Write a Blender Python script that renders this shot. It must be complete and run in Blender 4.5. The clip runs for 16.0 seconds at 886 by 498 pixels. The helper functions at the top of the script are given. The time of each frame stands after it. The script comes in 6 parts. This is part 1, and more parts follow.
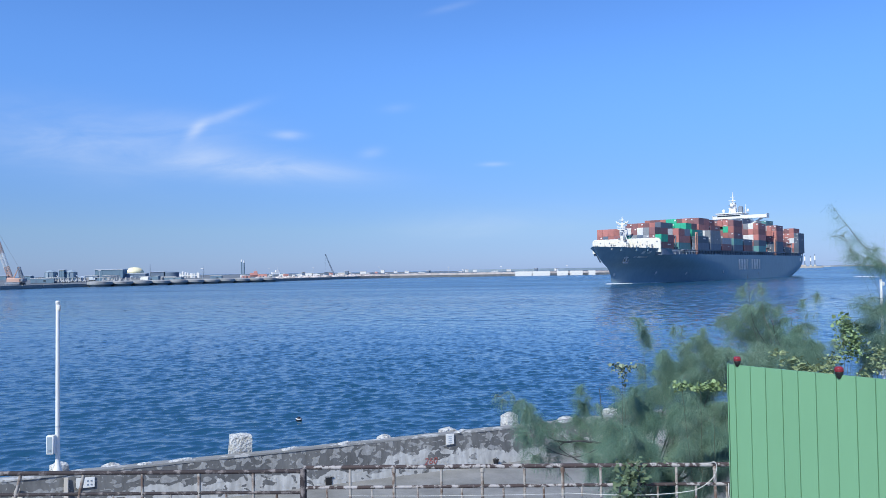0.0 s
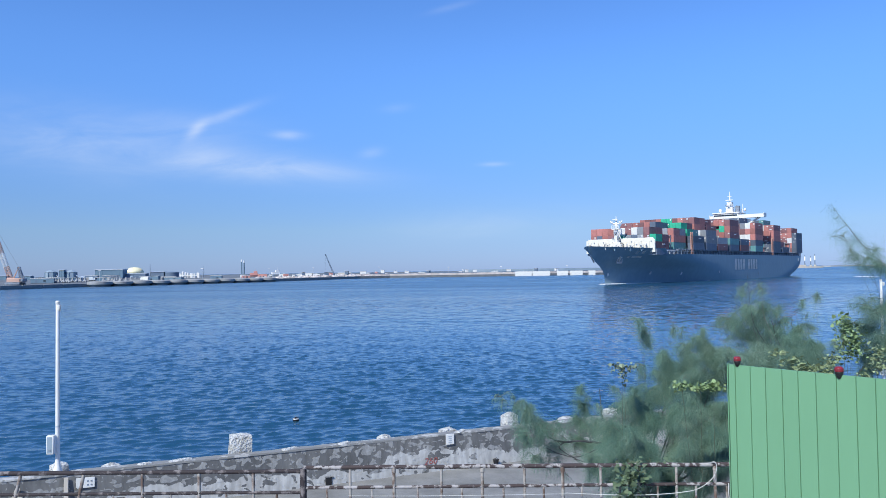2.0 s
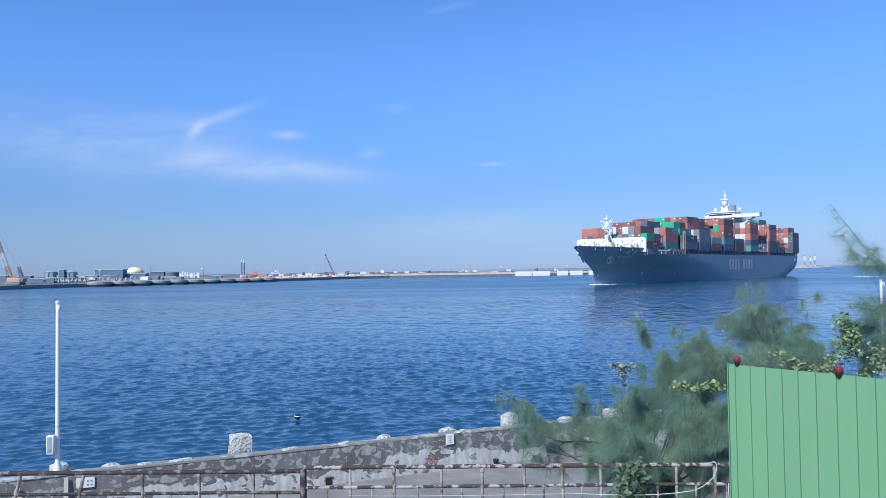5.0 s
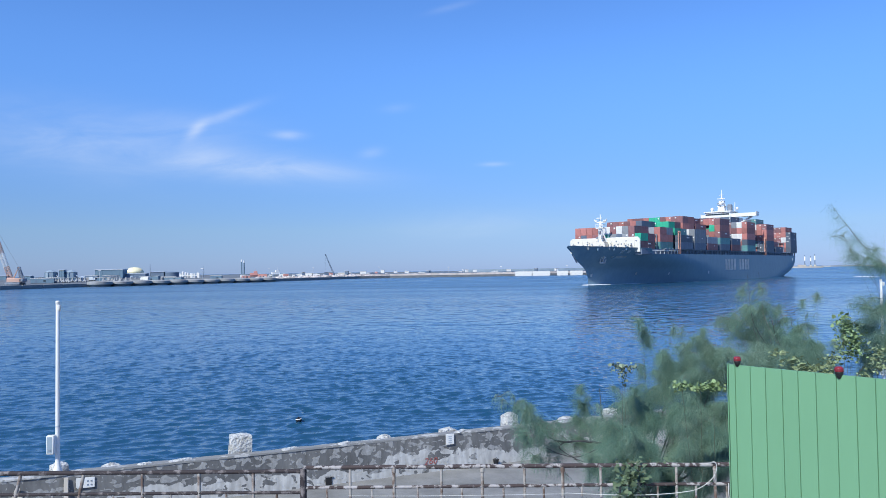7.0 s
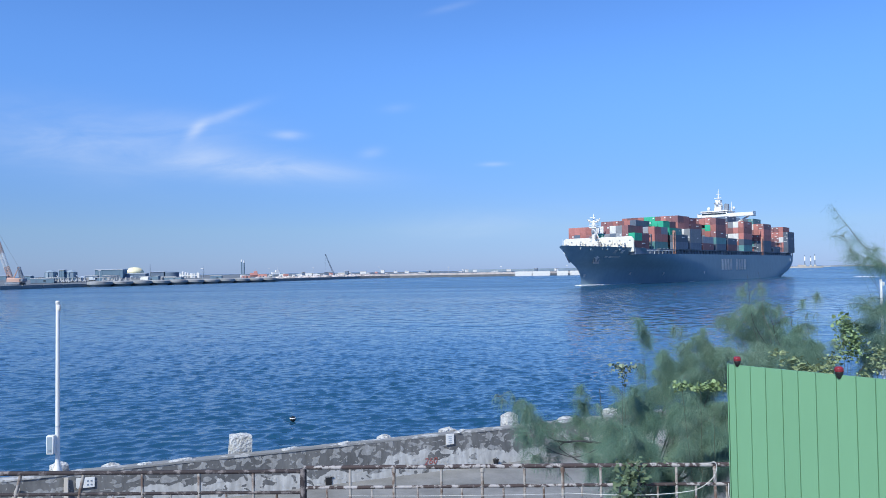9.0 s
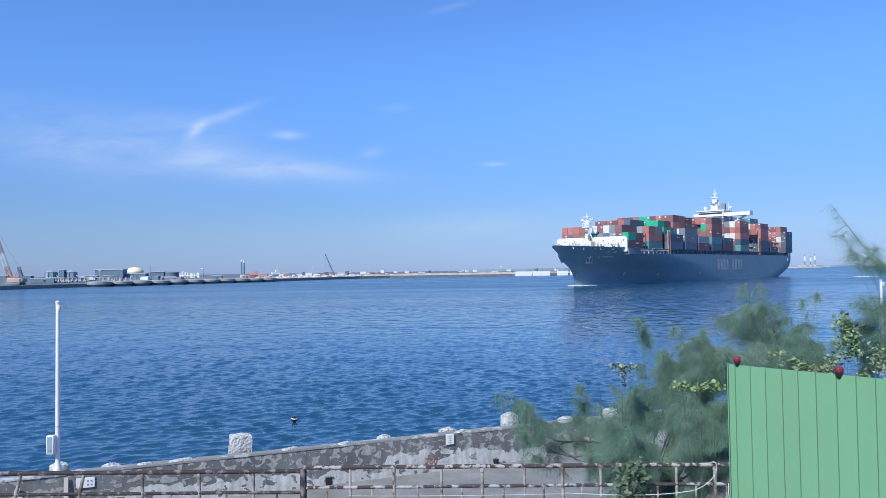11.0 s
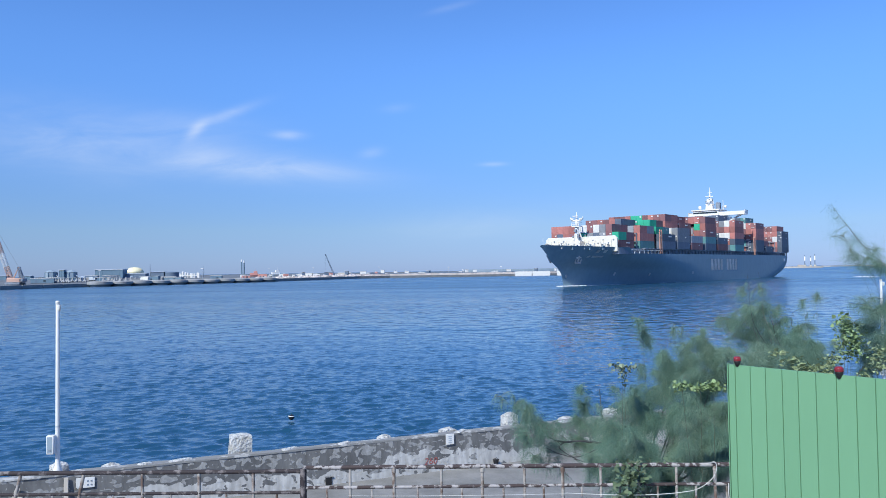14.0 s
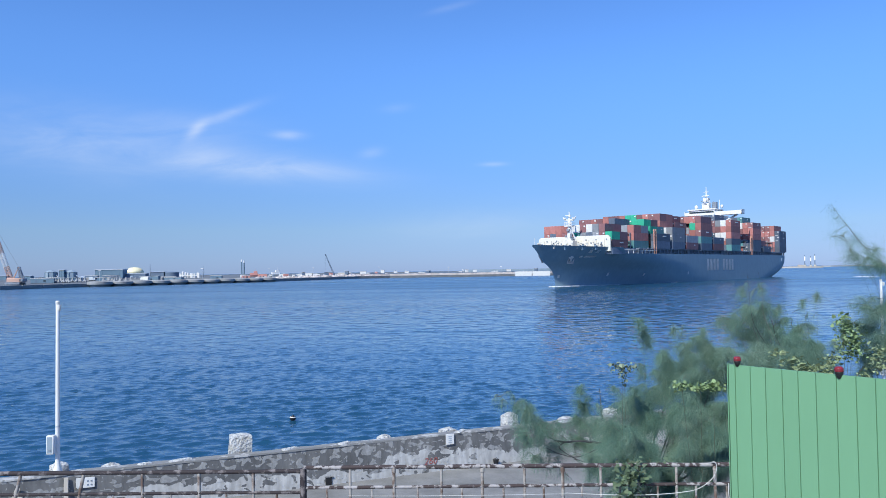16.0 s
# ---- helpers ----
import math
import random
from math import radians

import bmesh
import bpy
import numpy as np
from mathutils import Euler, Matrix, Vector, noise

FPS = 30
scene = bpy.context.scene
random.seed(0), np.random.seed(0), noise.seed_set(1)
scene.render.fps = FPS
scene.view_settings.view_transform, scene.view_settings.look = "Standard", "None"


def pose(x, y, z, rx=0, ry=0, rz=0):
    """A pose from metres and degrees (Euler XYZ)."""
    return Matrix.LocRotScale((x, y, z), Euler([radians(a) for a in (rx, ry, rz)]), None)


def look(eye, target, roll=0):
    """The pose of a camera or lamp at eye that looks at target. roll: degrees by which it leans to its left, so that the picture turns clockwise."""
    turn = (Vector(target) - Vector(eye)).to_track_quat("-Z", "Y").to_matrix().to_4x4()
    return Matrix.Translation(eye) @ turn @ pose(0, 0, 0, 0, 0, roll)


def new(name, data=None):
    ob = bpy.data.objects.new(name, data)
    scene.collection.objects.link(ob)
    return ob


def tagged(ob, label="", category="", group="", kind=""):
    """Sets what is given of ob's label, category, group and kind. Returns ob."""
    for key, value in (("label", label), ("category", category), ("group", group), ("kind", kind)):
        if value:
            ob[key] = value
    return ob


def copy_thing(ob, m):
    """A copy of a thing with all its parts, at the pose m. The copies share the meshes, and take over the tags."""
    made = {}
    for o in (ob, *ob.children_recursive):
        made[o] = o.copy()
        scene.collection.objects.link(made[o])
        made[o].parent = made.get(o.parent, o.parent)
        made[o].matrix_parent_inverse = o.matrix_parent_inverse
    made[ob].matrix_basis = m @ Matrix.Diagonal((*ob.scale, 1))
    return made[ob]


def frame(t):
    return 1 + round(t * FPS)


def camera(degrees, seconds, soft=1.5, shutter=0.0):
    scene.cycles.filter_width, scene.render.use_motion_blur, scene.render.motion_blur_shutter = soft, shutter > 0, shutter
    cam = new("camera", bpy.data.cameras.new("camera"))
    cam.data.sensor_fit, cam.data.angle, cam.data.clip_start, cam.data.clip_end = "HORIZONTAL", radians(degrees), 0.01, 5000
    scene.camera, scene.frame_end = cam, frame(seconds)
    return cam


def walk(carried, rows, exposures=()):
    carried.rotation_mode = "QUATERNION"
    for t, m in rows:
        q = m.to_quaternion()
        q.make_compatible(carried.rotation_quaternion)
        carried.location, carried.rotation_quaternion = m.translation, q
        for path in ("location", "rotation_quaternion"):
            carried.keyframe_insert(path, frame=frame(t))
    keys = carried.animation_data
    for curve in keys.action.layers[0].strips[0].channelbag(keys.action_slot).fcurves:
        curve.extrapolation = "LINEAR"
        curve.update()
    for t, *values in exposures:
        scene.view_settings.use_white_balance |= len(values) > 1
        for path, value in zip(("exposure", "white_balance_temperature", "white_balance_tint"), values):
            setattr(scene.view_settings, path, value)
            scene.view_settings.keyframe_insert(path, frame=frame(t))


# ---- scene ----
cam = camera(62, 16.0, soft=0.8)
EYE = 6.3                                   # metres above the water
VIEW = pose(0, 0, EYE, 91.64, 0, 0) @ pose(0, 0, 0, 0, 0, -0.85)
walk(cam, [(0.0, VIEW), (16.0, VIEW)], [(0.0, 0.08, 6500, 10), (16.0, 0.08, 6500, 10)])

# ---------------------------------------------------------------- sky and sun
SKY_RIM, SKY_LOW, SKY_HIGH = (0.385, 0.555, 1.13), (0.51, 0.64, 0.97), (0.86, 1.24, 1.76)
SUN_EL, SUN_AZ = radians(44), radians(215)  # azimuth clockwise from +y


def make_world():
    world = bpy.data.worlds.new("sky")
    scene.world = world
    world.use_nodes = True
    nt = world.node_tree
    N, L = nt.nodes, nt.links
    N.clear()
    out = N.new("ShaderNodeOutputWorld")
    bg = N.new("ShaderNodeBackground")
    sky = N.new("ShaderNodeTexSky")
    sky.sky_type = "NISHITA"
    sky.sun_disc = False
    sky.sun_elevation, sky.sun_rotation = SUN_EL, SUN_AZ
    sky.air_density, sky.dust_density, sky.ozone_density = 1.0, 0.1, 5.0
    bg.inputs["Strength"].default_value = 0.105
    L.new(bg.outputs[0], out.inputs[0])

    def math_node(op, a, b=None):
        n = N.new("ShaderNodeMath")
        n.operation = op
        for k, v in enumerate((a, b)):
            if v is None:
                continue
            if isinstance(v, (int, float)):
                n.inputs[k].default_value = v
            else:
                L.new(v, n.inputs[k])
        return n.outputs[0]

    co = N.new("ShaderNodeTexCoord")
    sep = N.new("ShaderNodeSeparateXYZ")
    L.new(co.outputs["Generated"], sep.inputs[0])
    fwd = math_node("MAXIMUM", sep.outputs[1], 0.05)
    u = math_node("DIVIDE", sep.outputs[0], fwd)
    v = math_node("DIVIDE", sep.outputs[2], fwd)
    comb = N.new("ShaderNodeCombineXYZ")
    L.new(u, comb.inputs[0])
    L.new(v, comb.inputs[1])
    wisp = N.new("ShaderNodeTexNoise")
    wmap = N.new("ShaderNodeMapping")
    wmap.inputs["Rotation"].default_value = (0, 0, radians(-14))
    wmap.inputs["Scale"].default_value = (5.5, 22, 1)
    L.new(comb.outputs[0], wmap.inputs[0])
    L.new(wmap.outputs[0], wisp.inputs["Vector"])
    wisp.inputs["Scale"].default_value = 1.0
    wisp.inputs["Detail"].default_value = 7
    wisp.inputs["Roughness"].default_value = 0.6
    wisp.inputs["Distortion"].default_value = 0.5
    soft = N.new("ShaderNodeMapRange")
    L.new(wisp.outputs["Fac"], soft.inputs[0])
    soft.inputs[1].default_value, soft.inputs[2].default_value = 0.34, 0.68
    total = None
    # centre, half length, half width, lean in degrees, density of each wisp
    for cu, cv, ln, wd, lean, dens, rag in (
            (-0.30, 0.152, 0.16, 0.020, -7, 0.47, 0.75), (-0.19, 0.138, 0.09, 0.012, -4, 0.26, 0.7),
            (-0.334, 0.196, 0.017, 0.0075, 42, 0.55, 0.3), (-0.288, 0.218, 0.040, 0.0065, 19, 0.38, 0.45),
            (-0.208, 0.187, 0.020, 0.0055, -3, 0.58, 0.6), (0.07, 0.143, 0.017, 0.0030, 1, 0.3, 0.5),
            (0.012, 0.359, 0.028, 0.0045, 14, 0.2, 0.6), (-0.095, 0.161, 0.016, 0.007, 10, 0.28, 0.6),
            (-0.52, 0.185, 0.17, 0.045, -8, 0.28, 0.8), (-0.06, 0.222, 0.02, 0.006, 5, 0.15, 0.6),
            (0.06, 0.062, 0.12, 0.02, 3, 0.22, 0.7), (-0.36, 0.20, 0.10, 0.02, -3, 0.22, 0.8)):
        c, s = math.cos(radians(lean)), math.sin(radians(lean))
        du, dv = math_node("SUBTRACT", u, cu), math_node("SUBTRACT", v, cv)
        a = math_node("ADD", math_node("MULTIPLY", du, c / ln), math_node("MULTIPLY", dv, s / ln))
        b = math_node("ADD", math_node("MULTIPLY", du, -s / wd), math_node("MULTIPLY", dv, c / wd))
        r = math_node("ADD", math_node("MULTIPLY", a, a), math_node("MULTIPLY", b, b))
        g = math_node("EXPONENT", math_node("MULTIPLY", r, -1.0))
        g = math_node("MULTIPLY", g, dens)
        tex = math_node("ADD", math_node("MULTIPLY", soft.outputs[0], rag), 1 - rag)
        g = math_node("MULTIPLY", g, tex)
        total = g if total is None else math_node("ADD", total, g)
    total = math_node("MULTIPLY", total, math_node("GREATER_THAN", sep.outputs[1], 0.06))
    total = math_node("MINIMUM", total, 0.9)
    mix = N.new("ShaderNodeMix")
    mix.data_type = "RGBA"
    L.new(total, mix.inputs["Factor"])
    # clear humid air over the sea: blue down to the horizon
    height = N.new("ShaderNodeMapRange")
    height.interpolation_type = "SMOOTHSTEP"
    L.new(sep.outputs[2], height.inputs[0])
    height.inputs[1].default_value, height.inputs[2].default_value = 0.02, 0.3
    tone = N.new("ShaderNodeMix")
    tone.data_type = "RGBA"
    L.new(height.outputs[0], tone.inputs["Factor"])
    tone.inputs["B"].default_value = (*SKY_HIGH, 1)
    rim = N.new("ShaderNodeMapRange")
    L.new(sep.outputs[2], rim.inputs[0])
    rim.inputs[1].default_value, rim.inputs[2].default_value = 0.0, 0.055
    low = N.new("ShaderNodeMix")
    low.data_type = "RGBA"
    L.new(rim.outputs[0], low.inputs["Factor"])
    low.inputs["A"].default_value, low.inputs["B"].default_value = (*SKY_RIM, 1), (*SKY_LOW, 1)
    L.new(low.outputs["Result"], tone.inputs["A"])
    filt = N.new("ShaderNodeMix")
    filt.data_type, filt.blend_type = "RGBA", "MULTIPLY"
    filt.inputs["Factor"].default_value = 1.0
    L.new(sky.outputs[0], filt.inputs["A"])
    L.new(tone.outputs["Result"], filt.inputs["B"])
    L.new(filt.outputs["Result"], mix.inputs["A"])
    mix.inputs["B"].default_value = (6.3, 7.3, 9.0, 1)
    L.new(mix.outputs["Result"], bg.inputs["Color"])


make_world()
sun_data = bpy.data.lights.new("sun", "SUN")
sun_data.energy, sun_data.angle, sun_data.color = 4.8, radians(0.55), (0.95, 0.96, 0.89)
sun = new("sun", sun_data)
SUN_DIR = Vector((math.sin(SUN_AZ) * math.cos(SUN_EL), math.cos(SUN_AZ) * math.cos(SUN_EL), math.sin(SUN_EL)))
sun.matrix_world = look(SUN_DIR * 60, (0, 0, 0))


# ---------------------------------------------------------------- materials
def material(name, base, rough=0.6, metal=0.0, second=None, scale=4.0, fine=40.0, amount=0.5, bump=0.15,
             depth=0.01, spread=0.0, contrast=(0.35, 0.65), stretch=(1, 1, 1), island=0.0, spec=0.5):
    """Two-scale procedural surface: broad stains toward `second`, fine grain, fine relief, and an object-to-object spread."""
    m = bpy.data.materials.new(name)
    m.use_nodes = True
    nt = m.node_tree
    N, L = nt.nodes, nt.links
    bsdf = N["Principled BSDF"]
    bsdf.inputs["Roughness"].default_value = rough
    bsdf.inputs["Metallic"].default_value = metal
    bsdf.inputs["Specular IOR Level"].default_value = spec
    co = N.new("ShaderNodeTexCoord")
    mp = N.new("ShaderNodeMapping")
    mp.inputs["Scale"].default_value = stretch
    L.new(co.outputs["Object"], mp.inputs[0])
    n1, n2 = N.new("ShaderNodeTexNoise"), N.new("ShaderNodeTexNoise")
    for n, sc, det in ((n1, scale, 5), (n2, fine, 3)):
        L.new(mp.outputs[0], n.inputs["Vector"])
        n.inputs["Scale"].default_value, n.inputs["Detail"].default_value = sc, det
        n.inputs["Roughness"].default_value = 0.6
    rng = N.new("ShaderNodeMapRange")
    rng.inputs[1].default_value, rng.inputs[2].default_value = contrast
    L.new(n1.outputs["Fac"], rng.inputs[0])
    mix = N.new("ShaderNodeMix")
    mix.data_type = "RGBA"
    L.new(rng.outputs[0], mix.inputs["Factor"])
    sec = second or tuple(c * 0.75 for c in base)
    mix.inputs["A"].default_value, mix.inputs["B"].default_value = (*base, 1), (*sec, 1)
    hsv = N.new("ShaderNodeHueSaturation")
    L.new(mix.outputs["Result"], hsv.inputs["Color"])
    val = N.new("ShaderNodeMapRange")
    L.new(n2.outputs["Fac"], val.inputs[0])
    val.inputs[3].default_value, val.inputs[4].default_value = 1 - 0.5 * amount, 1 + 0.5 * amount
    last = val.outputs[0]
    for source, width in (("info", spread), ("island", island)):
        if not width:
            continue
        if source == "info":
            src = N.new("ShaderNodeObjectInfo").outputs["Random"]
        else:
            src = N.new("ShaderNodeNewGeometry").outputs["Random Per Island"]
        r = N.new("ShaderNodeMapRange")
        L.new(src, r.inputs[0])
        r.inputs[3].default_value, r.inputs[4].default_value = 1 - width, 1 + width
        mul = N.new("ShaderNodeMath")
        mul.operation = "MULTIPLY"
        L.new(last, mul.inputs[0])
        L.new(r.outputs[0], mul.inputs[1])
        last = mul.outputs[0]
    L.new(last, hsv.inputs["Value"])
    L.new(hsv.outputs[0], bsdf.inputs["Base Color"])
    if bump:
        bp = N.new("ShaderNodeBump")
        bp.inputs["Strength"].default_value, bp.inputs["Distance"].default_value = bump, depth
        L.new(n2.outputs["Fac"], bp.inputs["Height"])
        L.new(bp.outputs[0], bsdf.inputs["Normal"])
    return m


def water_material():
    m = bpy.data.materials.new("harbour_water")
    m.use_nodes = True
    nt = m.node_tree
    N, L = nt.nodes, nt.links
    bsdf = N["Principled BSDF"]
    bsdf.inputs["Roughness"].default_value = 0.09
    bsdf.inputs["IOR"].default_value = 1.33
    bsdf.inputs["Specular IOR Level"].default_value = 0.95
    bsdf.inputs["Specular Tint"].default_value = (1.0, 1.0, 0.97, 1)
    co = N.new("ShaderNodeTexCoord")
    sep = N.new("ShaderNodeSeparateXYZ")
    L.new(co.outputs["Object"], sep.inputs[0])
    ruffle = N.new("ShaderNodeMapRange")
    L.new(sep.outputs[1], ruffle.inputs[0])
    for k, val in enumerate((80, 280, 0.05, 0.24)):
        ruffle.inputs[k + 1].default_value = val
    tint = N.new("ShaderNodeTexNoise")
    tm = N.new("ShaderNodeMapping")
    tm.inputs["Scale"].default_value = (0.004, 0.02, 1)
    L.new(co.outputs["Object"], tm.inputs[0])
    L.new(tm.outputs[0], tint.inputs["Vector"])
    tint.inputs["Scale"].default_value, tint.inputs["Detail"].default_value = 1.0, 4
    # wind lanes: smoother and rougher streaks
    lane = N.new("ShaderNodeTexNoise")
    lm = N.new("ShaderNodeMapping")
    lm.inputs["Scale"].default_value = (0.006, 0.035, 1)
    L.new(co.outputs["Object"], lm.inputs[0])
    L.new(lm.outputs[0], lane.inputs["Vector"])
    lane.inputs["Scale"].default_value, lane.inputs["Detail"].default_value = 1.0, 3
    spread = N.new("ShaderNodeMapRange")
    L.new(lane.outputs["Fac"], spread.inputs[0])
    for k, val in enumerate((0.36, 0.64, 0.7, 1.15)):
        spread.inputs[k + 1].default_value = val
    rough = N.new("ShaderNodeMath")
    rough.operation = "MULTIPLY"
    L.new(ruffle.outputs[0], rough.inputs[0])
    L.new(spread.outputs[0], rough.inputs[1])
    L.new(rough.outputs[0], bsdf.inputs["Roughness"])
    ramp = N.new("ShaderNodeMix")
    ramp.data_type = "RGBA"
    L.new(tint.outputs["Fac"], ramp.inputs["Factor"])
    ramp.inputs["A"].default_value, ramp.inputs["B"].default_value = (0.0115, 0.056, 0.109, 1), (0.0145, 0.070, 0.128, 1)
    L.new(ramp.outputs["Result"], bsdf.inputs["Base Color"])
    total = None
    for sx, sy, rot, weight, det, crest, near, open_at in ((2.2, 2.9, -9, -0.022, 0.2, True, 0, 0), (4.1, 4.6, 16, 0.016, 0.5, False, 0, 0), (6.5, 8.0, -20, 0.005, 0.0, False, 0, 0),
                                                      (0.62, 0.5, 8, 0.68, 0.3, False, 55, 130), (0.17, 0.16, -12, 0.8, 0.8, False, 130, 330)):
        mp = N.new("ShaderNodeMapping")
        mp.inputs["Rotation"].default_value = (0, 0, radians(rot))
        mp.inputs["Scale"].default_value = (sx, sy, 1)
        L.new(co.outputs["Object"], mp.inputs[0])
        n = N.new("ShaderNodeTexNoise")
        n.inputs["Scale"].default_value, n.inputs["Detail"].default_value = 1.0, det
        n.inputs["Roughness"].default_value = 0.55
        n.inputs["Distortion"].default_value = 0.3
        L.new(mp.outputs[0], n.inputs["Vector"])
        w = N.new("ShaderNodeMath")
        w.operation = "MULTIPLY"
        if crest:
            off, fold = N.new("ShaderNodeMath"), N.new("ShaderNodeMath")
            off.operation, fold.operation = "SUBTRACT", "ABSOLUTE"
            off.inputs[1].default_value = 0.5
            L.new(n.outputs["Fac"], off.inputs[0])
            L.new(off.outputs[0], fold.inputs[0])
            L.new(fold.outputs[0], w.inputs[0])
        else:
            L.new(n.outputs["Fac"], w.inputs[0])
        w.inputs[1].default_value = weight
        if open_at:
            # longer wavelets of the open basin
            open_water = N.new("ShaderNodeMapRange")
            L.new(sep.outputs[1], open_water.inputs[0])
            for k, val in enumerate((near, open_at, 0.0, weight)):
                open_water.inputs[k + 1].default_value = val
            L.new(open_water.outputs[0], w.inputs[1])
        if total is None:
            total = w.outputs[0]
        else:
            add = N.new("ShaderNodeMath")
            L.new(total, add.inputs[0])
            L.new(w.outputs[0], add.inputs[1])
            total = add.outputs[0]
    bp = N.new("ShaderNodeBump")
    lanes = N.new("ShaderNodeMapRange")
    L.new(tint.outputs["Fac"], lanes.inputs[0])
    lanes.inputs[1].default_value, lanes.inputs[2].default_value = 0.35, 0.62
    lanes.inputs[3].default_value, lanes.inputs[4].default_value = 0.55, 1.0
    # the finest ripples drown in the surface's roughness farther out
    far = N.new("ShaderNodeMapRange")
    L.new(sep.outputs[1], far.inputs[0])
    for k, val in enumerate((30, 170, 1.0, 0.75)):
        far.inputs[k + 1].default_value = val
    both = N.new("ShaderNodeMath")
    both.operation = "MULTIPLY"
    L.new(lanes.outputs[0], both.inputs[0])
    L.new(far.outputs[0], both.inputs[1])
    L.new(both.outputs[0], bp.inputs["Strength"])
    bp.inputs["Distance"].default_value = 1.1
    L.new(total, bp.inputs["Height"])
    L.new(bp.outputs[0], bsdf.inputs["Normal"])
    return m


def wall_material():
    """Weathered grey render with pale patches, whitewash flaking off the lower half."""
    m = bpy.data.materials.new("patched_sea_wall")
    m.use_nodes = True
    nt = m.node_tree
    N, L = nt.nodes, nt.links
    bsdf = N["Principled BSDF"]
    bsdf.inputs["Roughness"].default_value = 0.9
    co = N.new("ShaderNodeTexCoord")
    sep = N.new("ShaderNodeSeparateXYZ")
    L.new(co.outputs["Object"], sep.inputs[0])

    def noise_node(scale, detail, stretch=(1, 1, 1), dist=0.0):
        mp = N.new("ShaderNodeMapping")
        mp.inputs["Scale"].default_value = stretch
        L.new(co.outputs["Object"], mp.inputs[0])
        n = N.new("ShaderNodeTexNoise")
        L.new(mp.outputs[0], n.inputs["Vector"])
        n.inputs["Scale"].default_value, n.inputs["Detail"].default_value = scale, detail
        n.inputs["Distortion"].default_value = dist
        return n.outputs["Fac"]

    def rng(src, a, b, c=0.0, d=1.0):
        r = N.new("ShaderNodeMapRange")
        L.new(src, r.inputs[0])
        for k, val in enumerate((a, b, c, d)):
            r.inputs[k + 1].default_value = val
        return r.outputs[0]

    def add(a, b):
        n = N.new("ShaderNodeMath")
        L.new(a, n.inputs[0])
        L.new(b, n.inputs[1])
        return n.outputs[0]

    def blend(f, a, b):
        x = N.new("ShaderNodeMix")
        x.data_type = "RGBA"
        L.new(f, x.inputs["Factor"])
        for key, val in (("A", a), ("B", b)):
            if isinstance(val, tuple):
                x.inputs[key].default_value = (*val, 1)
            else:
                L.new(val, x.inputs[key])
        return x.outputs["Result"]

    grey = blend(rng(noise_node(1.3, 6, (1, 1, 0.5)), 0.3, 0.7), (0.125, 0.127, 0.13), (0.205, 0.205, 0.203))
    patches = rng(noise_node(5.0, 1.0, (0.9, 0.9, 1.15), 0.6), 0.555, 0.567)
    chips = rng(noise_node(9.5, 1.5, (1, 1, 1), 0.4), 0.65, 0.662)
    col = blend(patches, grey, blend(rng(noise_node(17, 3), 0.35, 0.65), (0.4, 0.4, 0.395), (0.31, 0.31, 0.305)))
    col = blend(chips, col, (0.36, 0.355, 0.345))
    # whitewash low on the wall: the height of its upper edge along the wall, made ragged, with bare holes
    ramp = N.new("ShaderNodeValToRGB")
    L.new(rng(sep.outputs[0], 0.0, 16.0), ramp.inputs[0])
    edge = ((0.0, 0.2), (2.3, 0.33), (3.1, 0.5), (4.2, 0.46), (5.0, 0.42), (5.9, 0.44), (6.8, 0.38), (7.15, 0.2), (7.6, 0.36), (8.4, 0.3),
            (8.95, 0.12), (9.1, 0.56), (9.9, 0.6), (10.5, 0.57), (11.5, 0.5), (12.2, 0.46), (12.8, 0.3), (14.5, 0.42))
    points = ramp.color_ramp.elements
    while len(points) < len(edge):
        points.new(0.5)
    for p, (along, high) in zip(points, edge):
        p.position, p.color = along / 16, (high, high, high, 1)
    level = add(ramp.outputs[0], rng(noise_node(3.4, 3, (1, 1, 0.6), 0.5), 0.25, 0.75, -0.13, 0.13))
    gap = N.new("ShaderNodeMath")
    gap.operation = "SUBTRACT"
    L.new(level, gap.inputs[0])
    L.new(sep.outputs[2], gap.inputs[1])
    holes = rng(noise_node(3.6, 2, (0.8, 0.8, 1.1), 0.5), 0.40, 0.412)
    cover = N.new("ShaderNodeMath")
    cover.operation = "MULTIPLY"
    L.new(rng(gap.outputs[0], 0.0, 0.012), cover.inputs[0])
    L.new(holes, cover.inputs[1])
    col = blend(cover.outputs[0], col, blend(rng(noise_node(2.2, 5, (1, 1, 0.4)), 0.4, 0.75), (0.6, 0.595, 0.58), (0.47, 0.46, 0.44)))
    grime = rng(noise_node(9, 5, (1, 1, 0.25)), 0.35, 0.75, 0.72, 1.08)
    hsv = N.new("ShaderNodeHueSaturation")
    L.new(col, hsv.inputs["Color"])
    L.new(grime, hsv.inputs["Value"])
    L.new(hsv.outputs[0], bsdf.inputs["Base Color"])
    bp = N.new("ShaderNodeBump")
    bp.inputs["Strength"].default_value, bp.inputs["Distance"].default_value = 0.5, 0.015
    L.new(add(noise_node(14, 5), patches), bp.inputs["Height"])
    L.new(bp.outputs[0], bsdf.inputs["Normal"])
    return m


